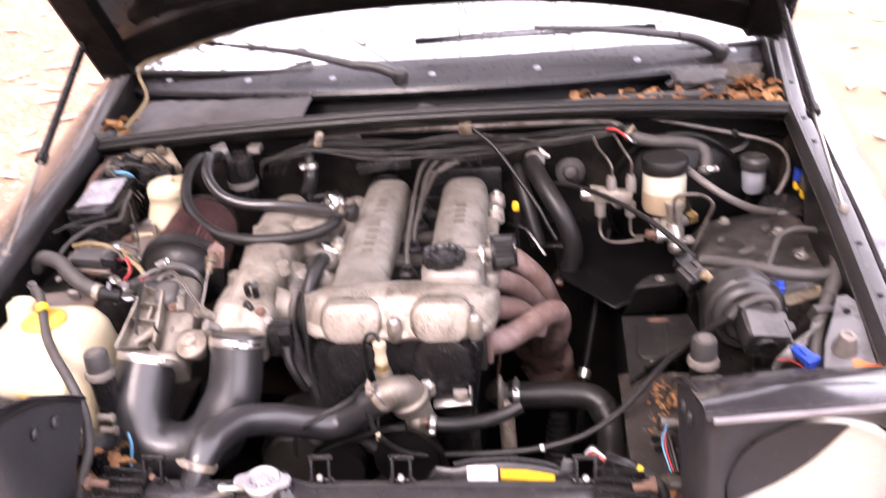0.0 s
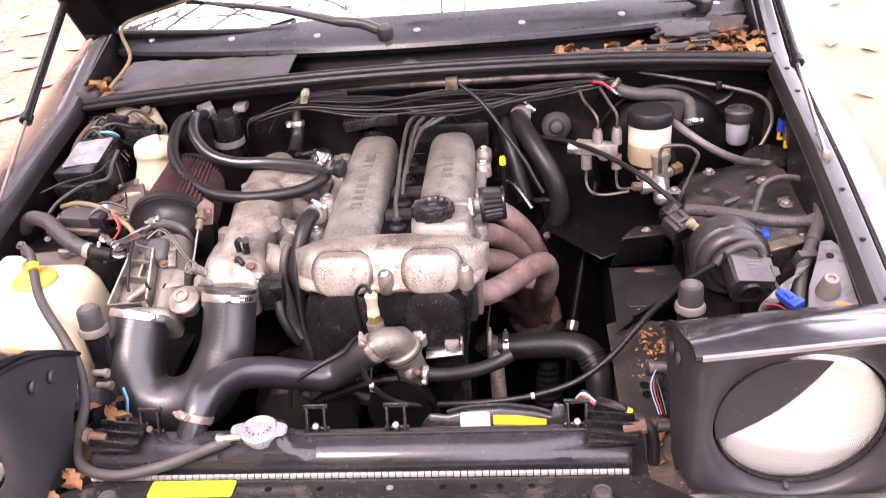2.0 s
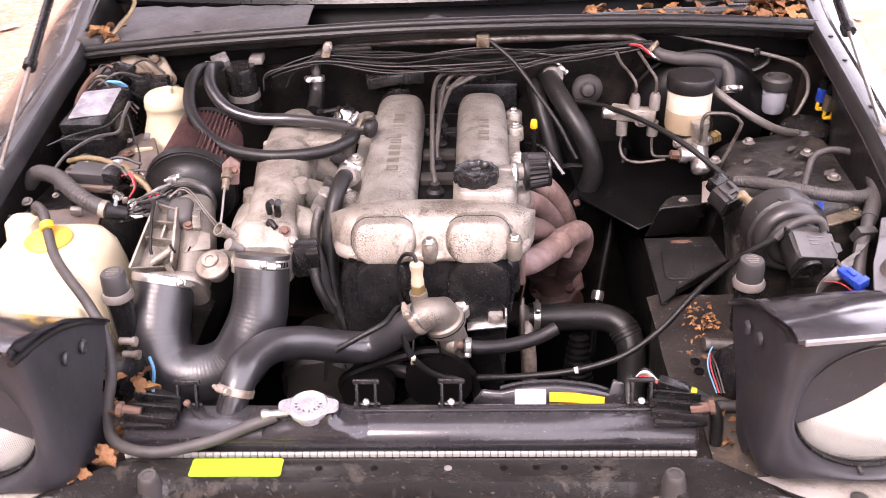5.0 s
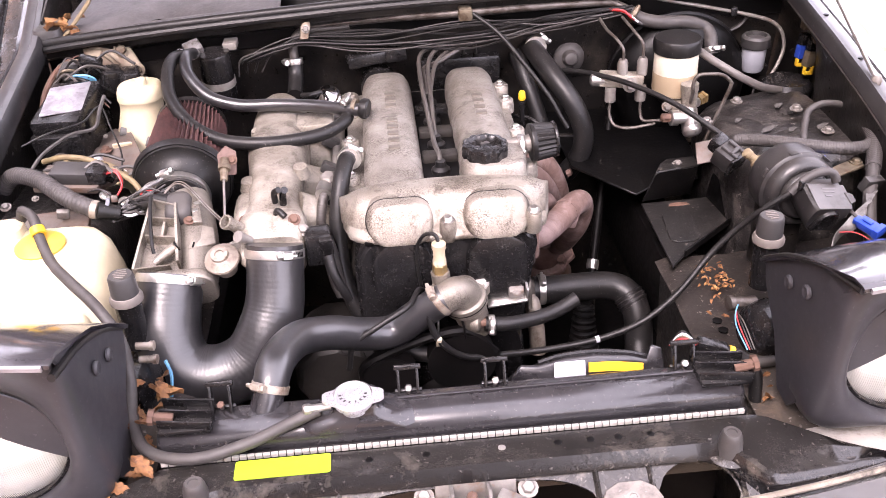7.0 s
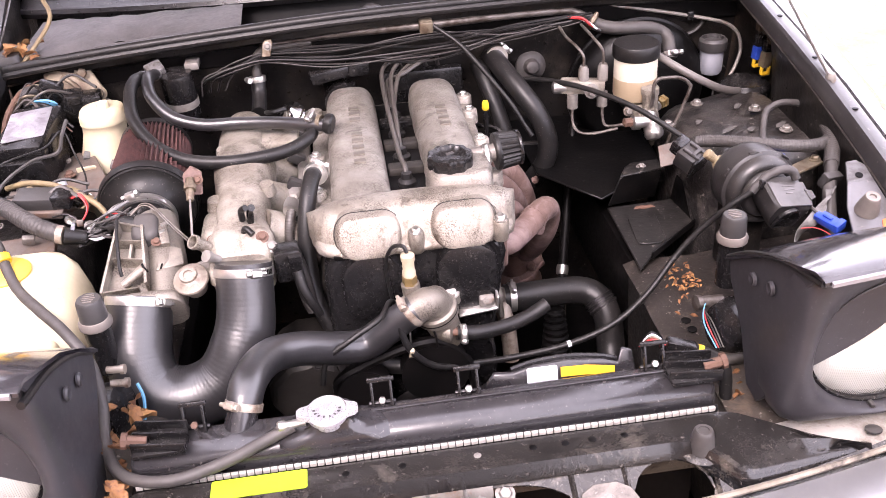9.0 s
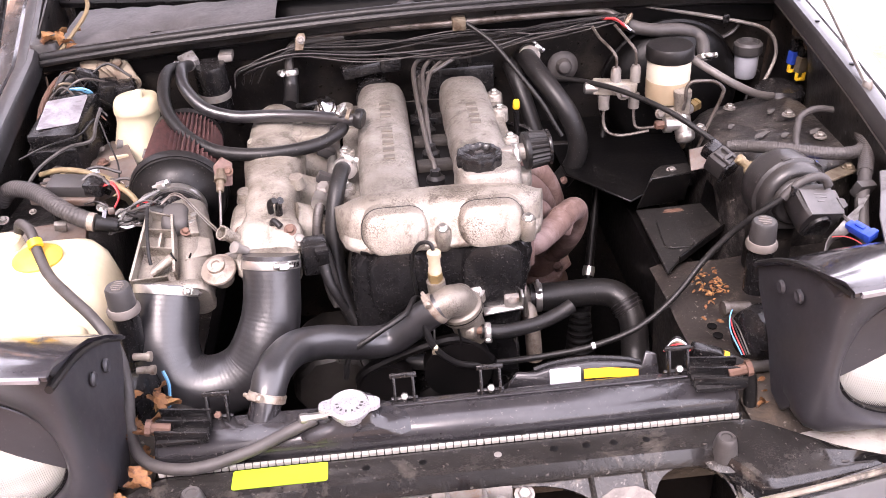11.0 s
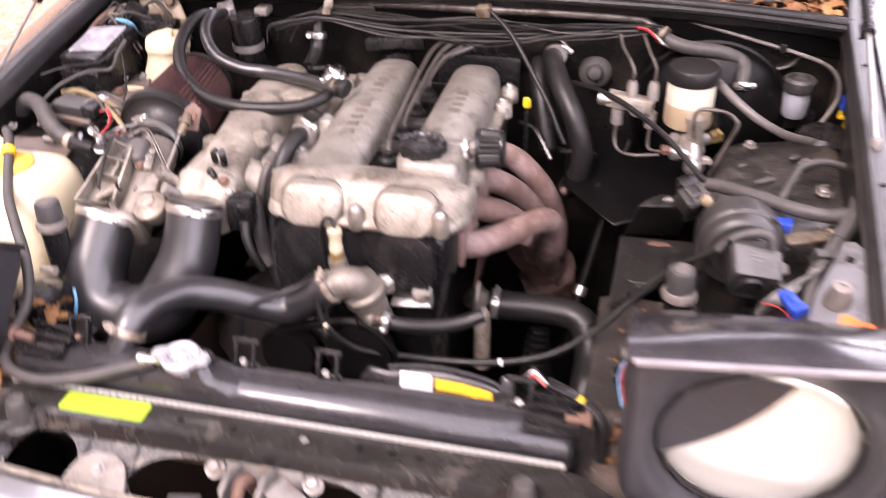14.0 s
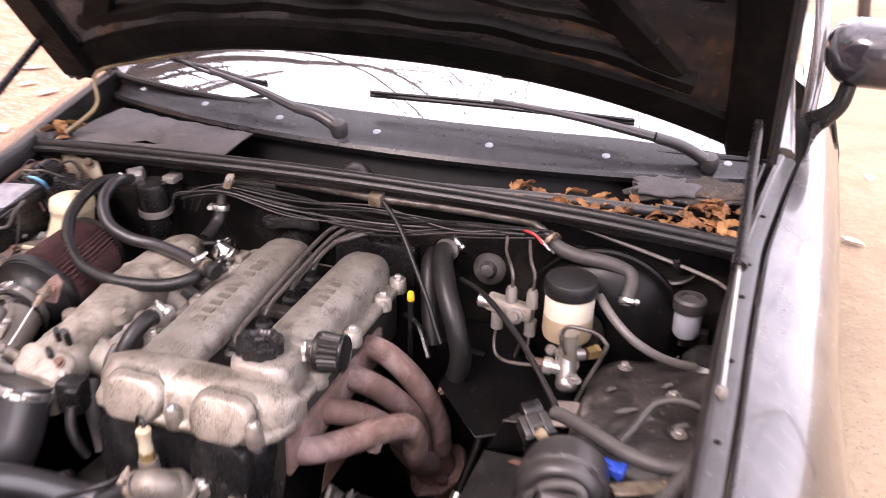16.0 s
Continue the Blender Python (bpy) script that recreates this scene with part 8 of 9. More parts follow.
cg = thing("loom_connector", (0.427, 0.453, 0.66), "dusty grey-black multi-pin loom connector with a latch", "connector")
def block_on(at, size, bev=0.0015):
    t = box((0, 0, 0), size, bevel=bev)
    t.transform(CQ @ Matrix.Translation(at))
    return t


part("shell", block_on((0, 0, 0), (0.036, 0.034, 0.026), 0.003), "dusty_drum", cg)
part("collar", block_on((0, -0.0145, 0), (0.040, 0.006, 0.030), 0.002), "plastic", cg)
for k in (-1, 1):
    part("latch_arm", block_on((0.0085 * k, -0.001, 0.0150), (0.0045, 0.028, 0.005)), "grey_plastic", cg)
part("latch_bar", block_on((0, -0.004, 0.0155), (0.020, 0.006, 0.006)), "grey_plastic", cg)
part("side_rib", block_on((0.019, 0, 0.002), (0.004, 0.030, 0.010)), "grey_plastic", cg)
part("rear_socket", block_on((0.004, 0.024, 0.004), (0.026, 0.018, 0.022), 0.004), "plastic", cg)
lm = thing("ribbed_loom", (0.54, 0.45, 0.66), "grey ribbed wiring loom along the wing", "loom")
part("conduit", tube([(0.437, 0.478, 0.700), (0.4527, 0.4693, 0.7035), (0.488, 0.440, 0.711), (0.528, 0.414, 0.7135), (0.558, 0.402, 0.714), (0.5853, 0.4023, 0.7136), (0.604, 0.416, 0.712)], 0.0088, 14, 7, ribs=300, rib=0.00022), "grey_rubber", lm)
part("conduit", tube([(0.634, 0.590, 0.700), (0.628, 0.540, 0.708), (0.621, 0.490, 0.717), (0.611, 0.4285, 0.7175), (0.597, 0.392, 0.709), (0.582, 0.362, 0.702)], 0.0104, 14, 7, ribs=240, rib=0.00035), "grey_rubber", lm)
part("taped_run", tube([(0.584, 0.366, 0.703), (0.572, 0.342, 0.698), (0.560, 0.320, 0.688), (0.552, 0.296, 0.668), (0.548, 0.27, 0.64)], 0.0088, 12, 6), "grey_rubber", lm)
part("taped_branch", tube([(0.522, 0.440, 0.704), (0.530, 0.462, 0.704), (0.540, 0.485, 0.712), (0.552, 0.504, 0.724), (0.575, 0.512, 0.730), (0.602, 0.514, 0.726), (0.624, 0.510, 0.718)], 0.0052, 10, 6), "grey_rubber", lm)
part("clip", box((0.566, 0.332, 0.6966), (0.030, 0.012, 0.020), (20, 10, 20), 0.002), "grey_plastic", lm)
ribbon = smooth_path([(0.560, 0.316, 0.694), (0.5439, 0.292, 0.692), (0.5308, 0.2808, 0.684), (0.515, 0.2734, 0.672), (0.5034, 0.2775, 0.655), (0.4939, 0.2707, 0.630)], 5)
part("tape_ribbon", sheet([[p + Vector((math.cos(0.18 * k), math.sin(0.18 * k), 0.25)) * w for w in (-0.0075, -0.003, 0.003, 0.0075)] for k, p in enumerate(ribbon)], 0.0012), "tape", lm, "frayed grey tape ribbon")
for at, turn in (((0.5265, 0.2530, 0.6835), (12, 6, -62)), ((0.5170, 0.4030, 0.6960), (8, 4, -12))):
    bc = thing("blue_connector", at, "bright blue plastic wiring connector", "connector", "blue connectors")
    q = Matrix.Translation(at) @ Euler([radians(v) for v in turn]).to_matrix().to_4x4() @ Matrix.Scale(0.82, 4)
    for nm, c, sz in (("shell", (0, 0, 0), (0.030, 0.019, 0.013)), ("mouth", (0.018, 0, 0.001), (0.010, 0.022, 0.016)), ("latch", (-0.002, 0, 0.0082), (0.016, 0.007, 0.004)), ("tail", (-0.018, 0, -0.001), (0.010, 0.014, 0.009))):
        t = box((0, 0, 0), sz, bevel=0.0015)
        t.transform(q @ Matrix.Translation(c))
        part(nm, t, "blue", bc)
    part("wire", tube([q @ Vector((-0.022, 0.003, 0)), q @ Vector((-0.034, 0.004, 0.004)), q @ Vector((-0.046, 0.012, -0.004)), q @ Vector((-0.060, 0.016, -0.020))], 0.0022, 6, 5), "grey_rubber", bc)
part("thin_wire", tube([(0.500, 0.268, 0.668), (0.515, 0.258, 0.672), (0.530, 0.244, 0.666), (0.540, 0.236, 0.650)], 0.0008, 5, 6), "red", lm)
# Shelf hardware on the suspension tower
for x, y, z in ((0.585, 0.5017, 0.690), (0.50, 0.64, 0.684), (0.57, 0.58, 0.692), (0.44, 0.60, 0.672)):
    tb2 = thing("tower_nut", (x, y, z), "dull steel nut on the suspension tower", "nut", "tower nuts")
    bolt((x, y, z), tb2, 0.0065, (0, 0, 1), "dull_steel")
# Grey plate with the rubber stop
gp = thing("stop_bracket", (0.58, 0.27, 0.69), "pale grey steel bracket carrying a bonnet rubber stop", "bracket")
part("plate", plate([(-0.022, -0.080), (0.026, -0.085), (0.030, 0.055), (0.022, 0.066), (0.008, 0.066), (-0.006, 0.030), (-0.022, -0.004), (-0.032, -0.040), (-0.030, -0.070)], lambda u, v, w: Vector((0.572 + u, 0.262 + v, 0.700 + 0.30 * v + 0.10 * u + w)), 0.003, 0.001), "grey_paint", gp, "grey painted plate")
part("rubber_stop", lathe([(0.0150, -0.006), (0.0146, -0.001), (0.0122, 0.008), (0.0100, 0.016), (0.0096, 0.0185), (0.0085, 0.0198), (0.0046, 0.0195), (0.0040, 0.0172), (0.002, 0.017)], (0.5690, 0.243, 0.7030), (0, -0.3, 1), 24), "skirt", gp, "dusty rubber stop")
bolt((0.594, 0.190, 0.682), gp, 0.008, (0, -0.3, 1), "gold")
for u, v in ((0.014, 0.040), (-0.016, -0.05), (0.012, -0.062)):
    part("hole", lathe([(0.005, 0.0032), (0.005, 0.0038)], (0.572 + u, 0.262 + v, 0.700 + 0.30 * v + 0.10 * u), (0, -0.3, 1), 12), "deep", gp)
rag = thing("orange_leaf", (0.59, 0.175, 0.68), "curled bright orange leaf caught in the wing corner", "leaf")
rings = []
for i in range(7):
    t = i / 6
    w = 0.022 * math.sin(math.pi * min(1.0, 0.12 + t * 0.88)) + 0.002
    rings.append([(0.566 + 0.055 * t, 0.198 - w, 0.696 + 0.010 * math.sin(5 * t)), (0.566 + 0.055 * t, 0.198, 0.690 + 0.008 * math.sin(4 * t)), (0.566 + 0.055 * t, 0.198 + w * 0.8, 0.700 + 0.007 * math.cos(6 * t))])
part("blade", sheet(rings, 0.0008), "orange", rag)
# Yellow, blue and black relays at the wing
rl = thing("relay_cluster", (0.62, 0.70, 0.70), "relay plugs with yellow and blue clips by the wing", "relay")
for x, y, z, mn, hgt in ((0.6335, 0.724, 0.726, "blue", 0.022), (0.6400, 0.706, 0.720, "gold", 0.026)):
    part("plug_body", box((x, y, z), (0.016, 0.014, hgt), (0, 6, 12), 0.002), mn, rl, "blue plug" if mn == "blue" else "tan plug")
    part("plug_boot", box((x + 0.002, y + 0.001, z + hgt * 0.5 + 0.010), (0.017, 0.015, 0.020), (0, 6, 12), 0.004), "plastic", rl)
    for dx in (-0.006, 0.006):
        part("yellow_prong", box((x + dx - 0.001, y - 0.004, z - hgt * 0.5 - 0.004), (0.0035, 0.006, 0.012), (0, 6, 12), 0.0008), "yellow", rl)
    part("yellow_clip", box((x - 0.001, y - 0.004, z - hgt * 0.5 - 0.010), (0.016, 0.007, 0.0045), (0, 6, 12), 0.0008), "yellow", rl)
part("base", lathe([(0.040, -0.03), (0.042, 0.0), (0.034, 0.008), (0.01, 0.010)], (0.612, 0.712, 0.676), (0, 0, 1), 28), "plastic", rl)
part("gold_plate", plate([(-0.075, -0.018), (0.060, -0.014), (0.066, 0.012), (-0.066, 0.016)], lambda u, v, w: Vector((0.6480 + w + 0.03 * u, 0.722 + u, 0.764 + v + 0.16 * u)), 0.003, 0.001), "gold", rl, "dull gold relay plate")
part("plate_bar", tube([(0.6455, 0.655, 0.752), (0.6465, 0.72, 0.764), (0.648, 0.782, 0.776)], 0.0028, 8, 4), "dash_beige", rl)
for u in (0.665, 0.70, 0.745):
    part("fuse", box((0.6425, u, 0.752 + 0.16 * (u - 0.665)), (0.010, 0.014, 0.018), (0, 0, 4), 0.002), "gold", rl)
# Tray beside the chassis rail
tr = thing("battery_tray", (0.38, 0.50, 0.55), "black folded steel tray with a raised glossy plate", "tray")
part("floor", plate([(0.330, 0.375), (0.352, 0.400), (0.4515, 0.4846), (0.4420, 0.560), (0.3335, 0.556)], lambda u, v, w: Vector((u, v, 0.5580 + w)), 0.004, 0.001), "tray_floor", tr)
part("floor_emboss", plate(rounded(0.045, 0.085, 0.012, 3), lambda u, v, w: Vector((0.372 + u + 0.1 * v, 0.478 + v, 0.5622 + w)), 0.002, 0.0008), "tray_floor", tr)
part("front_lip", plate([(-0.064, 0.0), (0.064, 0.0), (0.064, 0.010), (-0.064, 0.012)], lambda u, v, w: Vector((0.402 + u * 0.766 + w * 0.64, 0.4425 + u * 0.643 - w * 0.766, 0.560 + v)), 0.004, 0.001), "black_tray", tr)
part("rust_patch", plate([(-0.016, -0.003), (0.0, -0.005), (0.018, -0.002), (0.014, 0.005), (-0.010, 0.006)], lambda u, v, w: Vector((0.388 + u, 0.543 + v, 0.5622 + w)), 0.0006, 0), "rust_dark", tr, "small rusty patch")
part("rear_lip", plate([(0.3360, 0.0), (0.4175, 0.0), (0.4265, 0.046), (0.362, 0.050), (0.354, 0.046)], lambda u, v, w: Vector((u, 0.5600 + 0.18 * (u - 0.336) + w, 0.561 + v)), 0.004, 0.0012), "black_tray", tr, "upright glossy black plate")
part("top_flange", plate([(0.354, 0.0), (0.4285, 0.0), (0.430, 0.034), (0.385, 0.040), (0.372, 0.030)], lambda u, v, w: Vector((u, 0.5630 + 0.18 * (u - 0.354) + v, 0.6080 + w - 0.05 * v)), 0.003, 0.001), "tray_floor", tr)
part("side_lip", box((0.4485, 0.522, 0.580), (0.005, 0.082, 0.044), (0, 10, 7), 0.001), "black_tray", tr)
bolt((0.3965, 0.588, 0.609), tr, 0.0055, (0, -0.2, 1), "dull_steel")
part("bulkhead_shelf", plate([(0.239, 0.640), (0.300, 0.572), (0.322, 0.548), (0.350, 0.566), (0.430, 0.580), (0.445, 0.66), (0.445, 0.815), (0.225, 0.815)], lambda u, v, w: Vector((u, v, 0.585 + 0.10 * (v - 0.6) + w)), 0.004, 0.001), "black_tray", car, "near-black shelf ahead of the bulkhead")
ss = thing("steering_shaft", (0.28, 0.60, 0.40), "dark steering shaft with a bright clamp", "shaft")
part("shaft", tube([(0.330, 0.76, 0.62), (0.300, 0.68, 0.50), (0.277, 0.618, 0.405), (0.262, 0.56, 0.33)], 0.0075, 10, 4), "deep", ss)
part("clamp", lathe([(0.010, -0.008), (0.011, 0), (0.010, 0.008)], (0.278, 0.622, 0.410), (0.3, 0.8, 1), 14), "steel", ss)
part("boot", tube([(0.232, 0.480, 0.435), (0.230, 0.470, 0.39), (0.232, 0.465, 0.32)], (0.013, 0.027), 22, 16, ribs=100, rib=0.0030), "deep", ss)
# Small wiring in front of the apron
lw = thing("lamp_wiring", (0.36, 0.20, 0.58), "headlamp motor drive with coloured wires", "wiring")
part("drive_case", lathe([(0.020, -0.03), (0.036, -0.028), (0.038, 0.0), (0.030, 0.02), (0.012, 0.026)], (0.392, 0.200, 0.580), (-1, -0.3, 0.3), 28), "plastic", lw)
part("drive_pin", lathe([(0.008, 0), (0.008, 0.03), (0.010, 0.03), (0.010, 0.036)], (0.388, 0.232, 0.598), (-1, -0.1, 0.1), 12), "old_pipe", lw)
part("drive_pin", lathe([(0.007, 0), (0.007, 0.03)], (0.385, 0.150, 0.570), (-1, 0, 0), 12), "grime", lw)
part("gear_case", box((0.418, 0.205, 0.580), (0.05, 0.062, 0.052), (0, 0, 12), 0.008), "rust_dark", lw, "brown crusted gear case")
for k, mname in enumerate(("cyan", "red", "rubber", "lead")):
    part("wire", tube([(0.376, 0.232 + 0.003 * k, 0.600), (0.362, 0.222 + 0.003 * k, 0.603 - 0.003 * k), (0.353 + 0.0035 * k, 0.200, 0.592), (0.360 + 0.003 * k, 0.172, 0.572)], 0.0009, 6, 5), mname, lw, ("pale blue", "red", "black", "grey")[k] + " wire")
fw = thing("fan_plug", (0.285, 0.13, 0.62), "fan plug with coloured wires at the radiator end", "connector")
part("plug", box((0.295, 0.128, 0.618), (0.036, 0.016, 0.016), (0, 14, -12), 0.003), "plastic", fw)
part("sleeve", tube([(0.312, 0.124, 0.614), (0.332, 0.116, 0.606), (0.343, 0.108, 0.592), (0.344, 0.098, 0.55)], 0.0075, 10, 5), "rubber", fw)
part("yellow_tape", lathe([(0.0085, -0.003), (0.0085, 0.003)], (0.316, 0.122, 0.6125), (1, -0.3, -0.3), 12), "yellow", fw)
for k, mname in enumerate(("red", "gold", "label_white", "rubber")):
    part("wire", tube([(0.278, 0.130 + 0.003 * k, 0.622), (0.264, 0.137 + 0.002 * k, 0.627 + 0.002 * k), (0.252, 0.146, 0.612)], 0.0015, 6, 4), mname, fw)

# ---- left-hand side ----
wb = thing("washer_bottle", (-0.50, 0.34, 0.55), "large sun-yellowed washer bottle with an amber cap", "bottle")
rings = []
for z, cx, cy, w, d, r in ((0.530, -0.490, 0.315, 0.16, 0.15, 0.03), (0.545, -0.495, 0.315, 0.185, 0.165, 0.035), (0.600, -0.497, 0.322, 0.182, 0.17, 0.035), (0.618, -0.495, 0.330, 0.172, 0.158, 0.035), (0.640, -0.495, 0.335, 0.165, 0.150, 0.035), (0.668, -0.496, 0.342, 0.150, 0.140, 0.035), (0.684, -0.498, 0.346, 0.132, 0.125, 0.035), (0.690, -0.499, 0.348, 0.105, 0.10, 0.03)):
    rings.append([(cx + u, cy + v, z) for u, v in rounded(w, d, r, 5)])
part("tank", loft(rings), "cream", wb, "translucent cream tank", angle=70)
part("moulded_step", box((-0.455, 0.255, 0.622), (0.05, 0.03, 0.05), (0, 0, 10), 0.014, 3), "cream", wb)
part("tab", loft([[(-0.552 + u, 0.392 + v, z) for u, v in rounded(0.05 * k, 0.04 * k, 0.012 * k, 3)] for z, k in ((0.66, 1.0), (0.700, 0.8), (0.706, 0.5))]), "cream", wb)
M["amber_cap"] = surface("amber plastic cap", (0.72, 0.42, 0.06), (0.62, 0.34, 0.04), 40, 0.4)
part("cap", lathe([(0.030, 0), (0.031, 0.006), (0.026, 0.010), (0.012, 0.012)], (-0.500, 0.352, 0.688), (0, -0.05, 1), 28), "amber_cap", wb, "amber screw cap")
oh = hose("overflow_hose", [(-0.538, 0.410, 0.700), (-0.525, 0.392, 0.722), (-0.506, 0.370, 0.722), (-0.496, 0.348, 0.704), (-0.475, 0.310, 0.690), (-0.440, 0.262, 0.690), (-0.402, 0.218, 0.682), (-0.374, 0.186, 0.655), (-0.368, 0.165, 0.615), (-0.360, 0.118, 0.597), (-0.335, 0.066, 0.597), (-0.285, 0.044, 0.600), (-0.228, 0.050, 0.608), (-0.180, 0.068, 0.616), (-0.150, 0.076, 0.624)], 0.0066, "grey rubber overflow hose sweeping to the radiator cap", mat="grey_rubber", n=7)
part("yellow_band", lathe([(0.0092, -0.005), (0.0092, 0.005)], (-0.4985, 0.355, 0.711), (0.4, -0.8, -0.6), 14), "yellow", oh, "yellow tape band")
bt = thing("coolant_bottle", (-0.44, 0.69, 0.62), "tall cream coolant bottle behind the air filter", "bottle")
rings = []
for z, cx, cy, w, d in ((0.590, -0.462, 0.665, 0.070, 0.09), (0.640, -0.458, 0.670, 0.072, 0.09), (0.672, -0.445, 0.680, 0.066, 0.075), (0.700, -0.434, 0.690, 0.060, 0.062), (0.728, -0.429, 0.695, 0.0555, 0.056), (0.7405, -0.428, 0.696, 0.0565, 0.057), (0.742, -0.428, 0.696, 0.0590, 0.0595), (0.7445, -0.428, 0.696, 0.0595, 0.060), (0.755, -0.4275, 0.6965, 0.0590, 0.0595), (0.7615, -0.4275, 0.6965, 0.0545, 0.055), (0.7645, -0.4275, 0.6965, 0.042, 0.042)):
    rings.append([(cx + u, cy + v, z) for u, v in rounded(w * 1.14, d * 1.10, min(w, d) * 0.45, 6)])
part("body", loft(rings), "cream", bt, "cream moulded body", angle=70)
part("stub", lathe([(0.0105, 0), (0.0090, 0.002), (0.0090, 0.010), (0.0078, 0.0115), (0.003, 0.0117)], (-0.4215, 0.690, 0.7625), (0, -0.05, 1), 18), "cream", bt, "short moulded stub on top")
tab = part("mount_tab", plate([(-0.017, 0.018), (0.012, 0.020), (0.016, -0.004), (0.012, -0.026), (0.004, -0.030), (-0.016, -0.016)], lambda u, v, w: Vector((-0.4455 + u, 0.612 - 0.25 * v + w, 0.688 + v)), 0.004, 0.0015), "cream", bt, "moulded mounting tab")
part("tab_bolt", lathe([(0.0065, 0.0), (0.0065, 0.003), (0.0045, 0.005), (0.002, 0.0052)], (-0.4500, 0.6105, 0.690), (0, -1, 0.2), 10), "rust_mid", tab, "rusty bolt")
rcl = random.Random(77)
for k in range(26):
    x, y = rcl.uniform(-0.585, -0.40), rcl.uniform(0.42, 0.80)
    z = 0.690 + 0.16 * max(0.0, y - 0.55) + rcl.uniform(-0.006, 0.010)
    cb = thing("loom_clip", (x, y, z), "small dusty clip or fastener among the wiring", "clip", "loom clips")
    if k % 3:
        part("clip", box((x, y, z), (rcl.uniform(0.006, 0.016), rcl.uniform(0.006, 0.018), rcl.uniform(0.006, 0.014)), (rcl.uniform(-30, 30), rcl.uniform(-30, 30), rcl.uniform(0, 180)), 0.0015), ("plastic", "grey_plastic", "tape", "dull_steel", "brown_plate")[k % 5], cb)
    else:
        bolt((x, y, z), cb, rcl.uniform(0.003, 0.0055), (rcl.uniform(-0.4, 0.4), -0.4, 1), ("steel", "dull_steel", "rust_dark")[k % 2])
hose("thin_black_wire", [(-0.565, 0.545, 0.742), (-0.530, 0.560, 0.752), (-0.490, 0.592, 0.752), (-0.468, 0.615, 0.765), (-0.455, 0.60, 0.735), (-0.438, 0.565, 0.715), (-0.432, 0.53, 0.70)], 0.0014, "thin black wire drooping past the coolant bottle", "wire")
fb = thing("fuse_box", (-0.525, 0.655, 0.70), "black fuse box with a dusty silver-labelled lid", "fuse box")
part("base", box((-0.528, 0.655, 0.715), (0.080, 0.118, 0.050), (10, -3, -8), 0.006), "plastic", fb)
fl = part("lid", box((-0.526, 0.653, 0.750), (0.076, 0.112, 0.026), (10, -3, -8), 0.006), "plastic", fb, "black lid")
part("lid_label", plate(rounded(0.060, 0.078, 0.003, 2), lambda u, v, w: Vector((-0.526 + u, 0.653 + v * 0.98 + 0.14 * u, 0.7645 + 0.17 * v + 0.05 * u + w)), 0.001, 0), "silver_label", fl, "scuffed silver label")
part("latch", box((-0.490, 0.630, 0.735), (0.008, 0.03, 0.03), (10, 0, -8), 0.002), "plastic", fb)
part("cable", tube([(-0.565, 0.52, 0.70), (-0.545, 0.555, 0.722), (-0.51, 0.585, 0.736), (-0.478, 0.60, 0.738), (-0.468, 0.61, 0.76), (-0.462, 0.63, 0.775)], 0.0028, 6, 6), "grey_rubber", fb)
rc = thing("relay_bracket", (-0.49, 0.76, 0.74), "relays and plugs on a dull gold bracket in the corner", "relay")
part("bracket", plate([(-0.532, 0.786), (-0.486, 0.794), (-0.462, 0.792), (-0.452, 0.776), (-0.438, 0.750), (-0.444, 0.738), (-0.476, 0.732), (-0.500, 0.750), (-0.530, 0.768)], lambda u, v, w: Vector((u, 0.800 + 0.35 * (v - 0.76) - w, v)), 0.004, 0.001), "gold", rc, "dull gold steel bracket")
for bx, bz in ((-0.4706, 0.7825), (-0.4500, 0.7495)):
    bolt((bx, 0.796 + 0.35 * (bz - 0.76), bz), rc, 0.0085, (0.1, -1, 0.35), "gold")
part("bracket_fold", tube([(-0.500, 0.792, 0.784), (-0.486, 0.787, 0.774), (-0.476, 0.783, 0.764)], 0.004, 8, 4), "gold", rc)
for at, sz, rot, mn in (((-0.512, 0.752, 0.772), (0.036, 0.030, 0.036), (8, 20, 10), "plastic"), ((-0.545, 0.760, 0.765), (0.030, 0.030, 0.032), (0, -10, 20), "grey_plastic"), ((-0.482, 0.745, 0.752), (0.034, 0.032, 0.046), (10, 10, 30), "plastic"), ((-0.452, 0.752, 0.742), (0.030, 0.040, 0.05), (0, 0, 10), "plastic"), ((-0.530, 0.728, 0.752), (0.024, 0.024, 0.030), (0, 25, -10), "grey_plastic")):
    part("relay", box(at, sz, rot, 0.004), mn, rc)
for k in range(3):
    part("blue_wire", tube([(-0.535 + 0.006 * k, 0.722, 0.768), (-0.522 + 0.005 * k, 0.712, 0.778), (-0.505 + 0.004 * k, 0.715, 0.770), (-0.498, 0.725, 0.755)], 0.0018, 6, 5), "cyan", rc, "pale blue wire")
part("brown_pipe", tube([(-0.575, 0.66, 0.72), (-0.572, 0.70, 0.755), (-0.560, 0.745, 0.775), (-0.55, 0.79, 0.775)], 0.0045, 8, 6), "rust_dark", rc)
hose("tan_tube", [(-0.552, 0.570, 0.704), (-0.518, 0.5575, 0.715), (-0.4788, 0.5412, 0.716), (-0.442, 0.5144, 0.712), (-0.4108, 0.4943, 0.700), (-0.395, 0.48, 0.68)], 0.0042, "tan rubber tube beside the air filter", "tube", "tan", 12)
# ribbed loom and wiring over the left apron
ll = thing("ribbed_loom", (-0.51, 0.45, 0.68), "thick grey ribbed loom crossing the apron", "loom")
